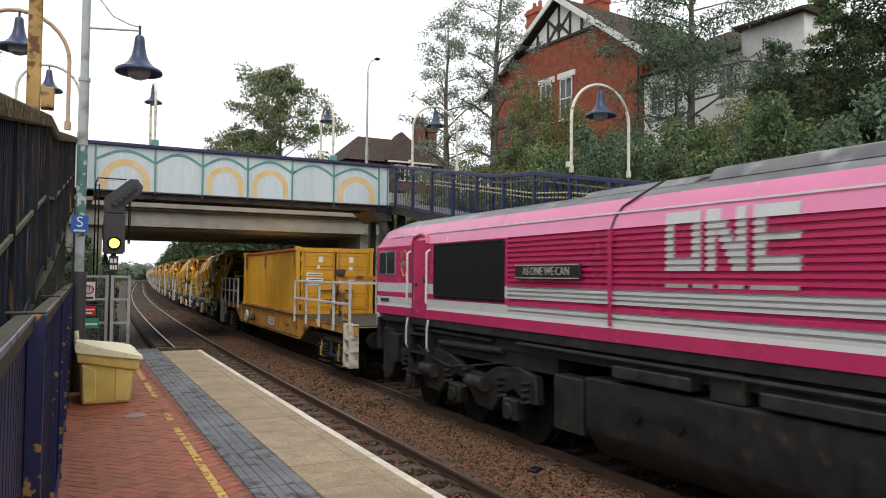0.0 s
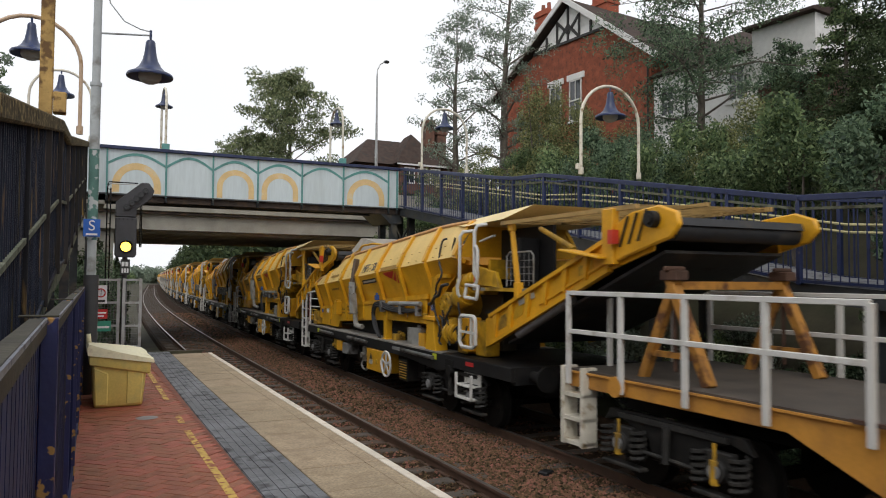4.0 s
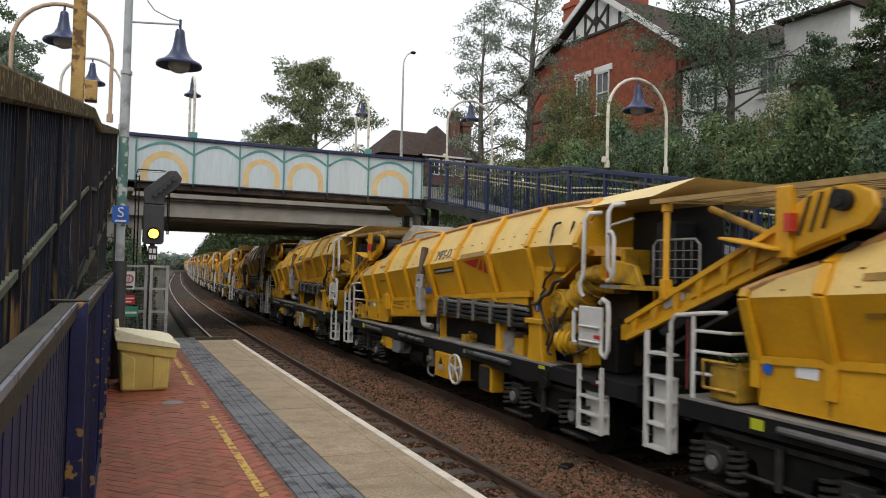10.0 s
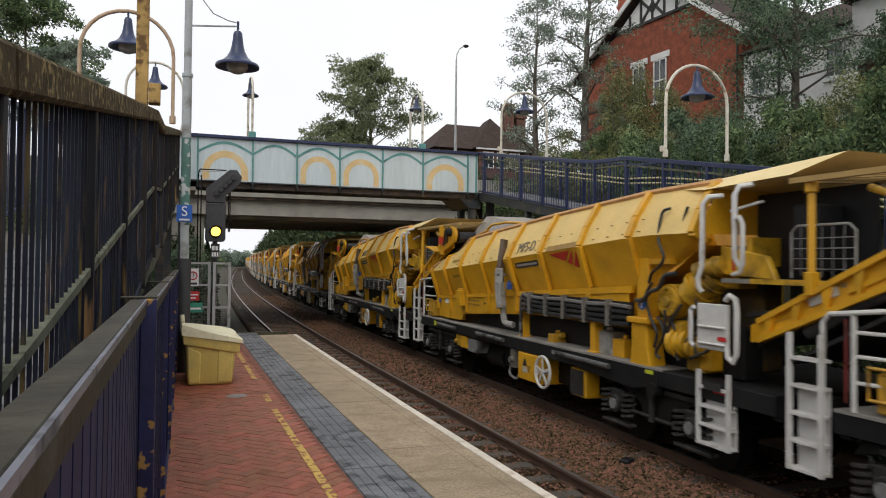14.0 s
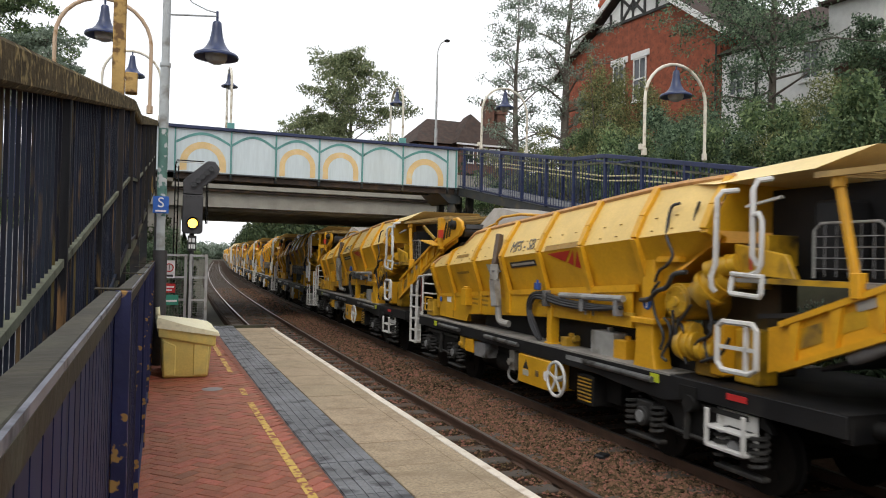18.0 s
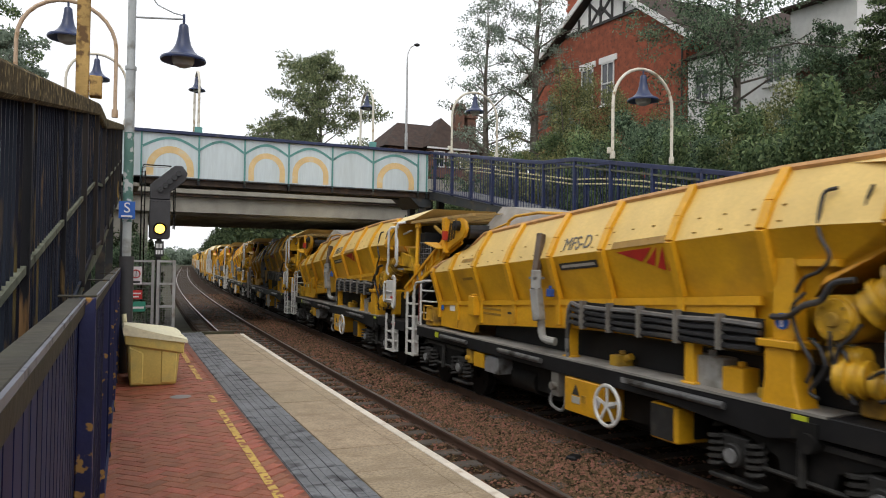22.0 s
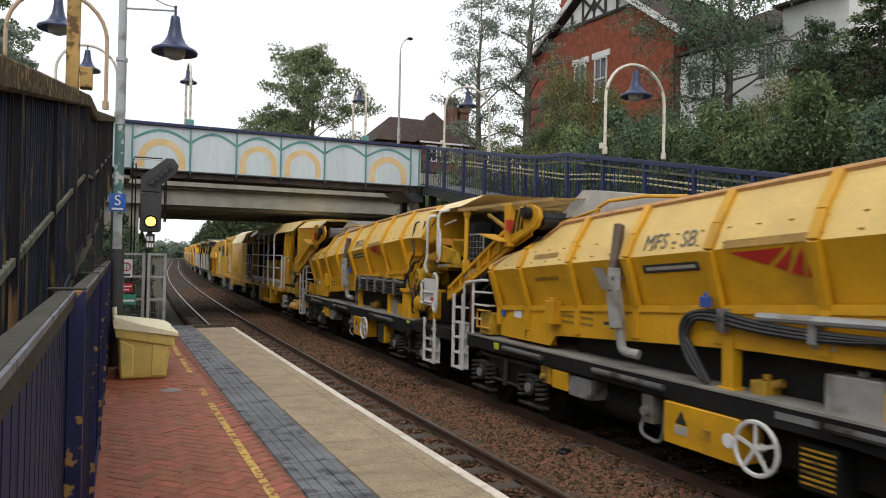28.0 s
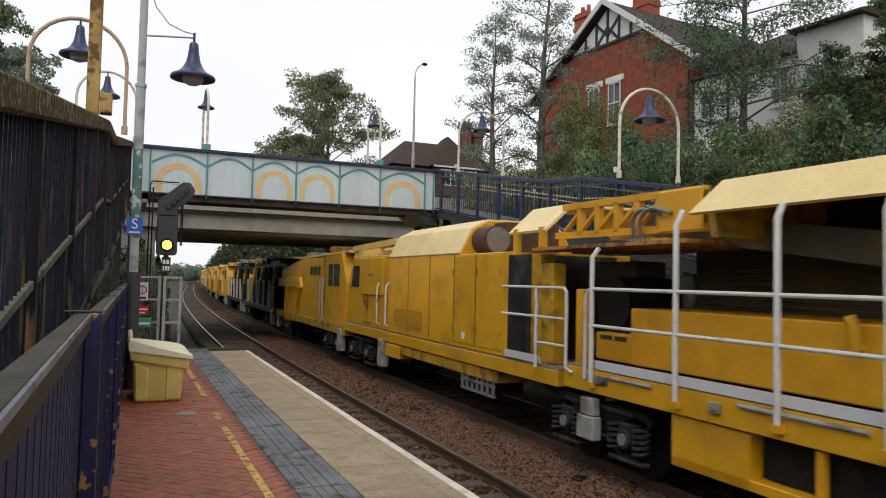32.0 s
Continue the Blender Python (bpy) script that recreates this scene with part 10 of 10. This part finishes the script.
# ---- make up the train: each vehicle with its place along the train at the start ----
TRAIN_SET = [(locomotive(), 15.3), (flat_wagon(), 26.65), (container(), 26.65)]
PITCH = 13.15
first_sb, first_d = mfs_wagon("MFS-SB"), mfs_wagon("MFS-D")
KINDS = "SSDDDDDSSDDDSD"
done = {"S": False, "D": False}
for k, c in enumerate(KINDS):
    src = first_sb if c == "S" else first_d
    ob = copy_thing(src, Matrix()) if done[c] else src
    done[c] = True
    TRAIN_SET.append((ob, 48.9 + PITCH * k))
TRAIN_SET += [(cover_wagon(), 227.0), (power_wagon(), 239.15)]
tail_y, tail_d = tail_machine(3, "yellow"), tail_machine(4, "dark")
TRAIN_SET += [(tail_y, 251.5), (tail_d, 264.6)]
for k in range(9):
    TRAIN_SET.append((copy_thing(tail_d if k in (0, 4) else tail_y, Matrix()), 277.7 + 13.1 * k))


def run_at(t):
    """How far the train has come at t seconds."""
    return 6.98 * t - float(np.interp(t, [0, 9, 12.5, 19, 23, 28, 32], [0, 0.2, 0.75, 0.8, 0.6, 0.05, -0.2]))


def smooth_run(t):
    return sum(run_at(min(32.0, max(0.0, t + d))) - 6.98 * min(32.0, max(0.0, t + d)) for d in (-1.5, -0.75, 0, 0.75, 1.5)) / 5 + 6.98 * t


def vehicle_pose(s, t, ends):
    """Rests a vehicle on the curve by two points under it."""
    y = s - smooth_run(t)
    a, b = along(y + ends[0], TRAIN, RAIL), along(y + ends[1], TRAIN, RAIL)
    d = b - a
    p = a + d * ((0 - ends[0]) / (ends[1] - ends[0]))
    return Matrix.Translation(p) @ Matrix.Rotation(math.atan2(-d.x, d.y), 4, "Z")


ENDS = {"diesel_locomotive": (-17.6, -3.6), "flat_wagon": (-7.8, 7.8), "shipping_container": (-7.8, 7.8), "hopper_wagon": (-8.7, -0.4), "machine_wagon": (-4, 4)}


def motions():
    for ob, s in TRAIN_SET:
        e = ENDS[ob.name.split(".")[0]]
        walk(ob, [(k * 0.5, vehicle_pose(s, k * 0.5, e)) for k in range(65)])
    # wheels turn with the run of the train
    for ob, s in TRAIN_SET:
        for w in ob.children_recursive:
            if w.name.split(".")[0] != "wheelset":
                continue
            r = w.matrix_basis.translation.z
            y = w.matrix_basis.translation.y
            n = math.ceil(smooth_run(32.0) / r / radians(80))
            ts = [round(32.0 * k / n * FPS) / FPS for k in range(n + 1)]
            walk(w, [(q, pose(0, y, r, math.degrees(smooth_run(q) / r))) for q in ts])


motions()
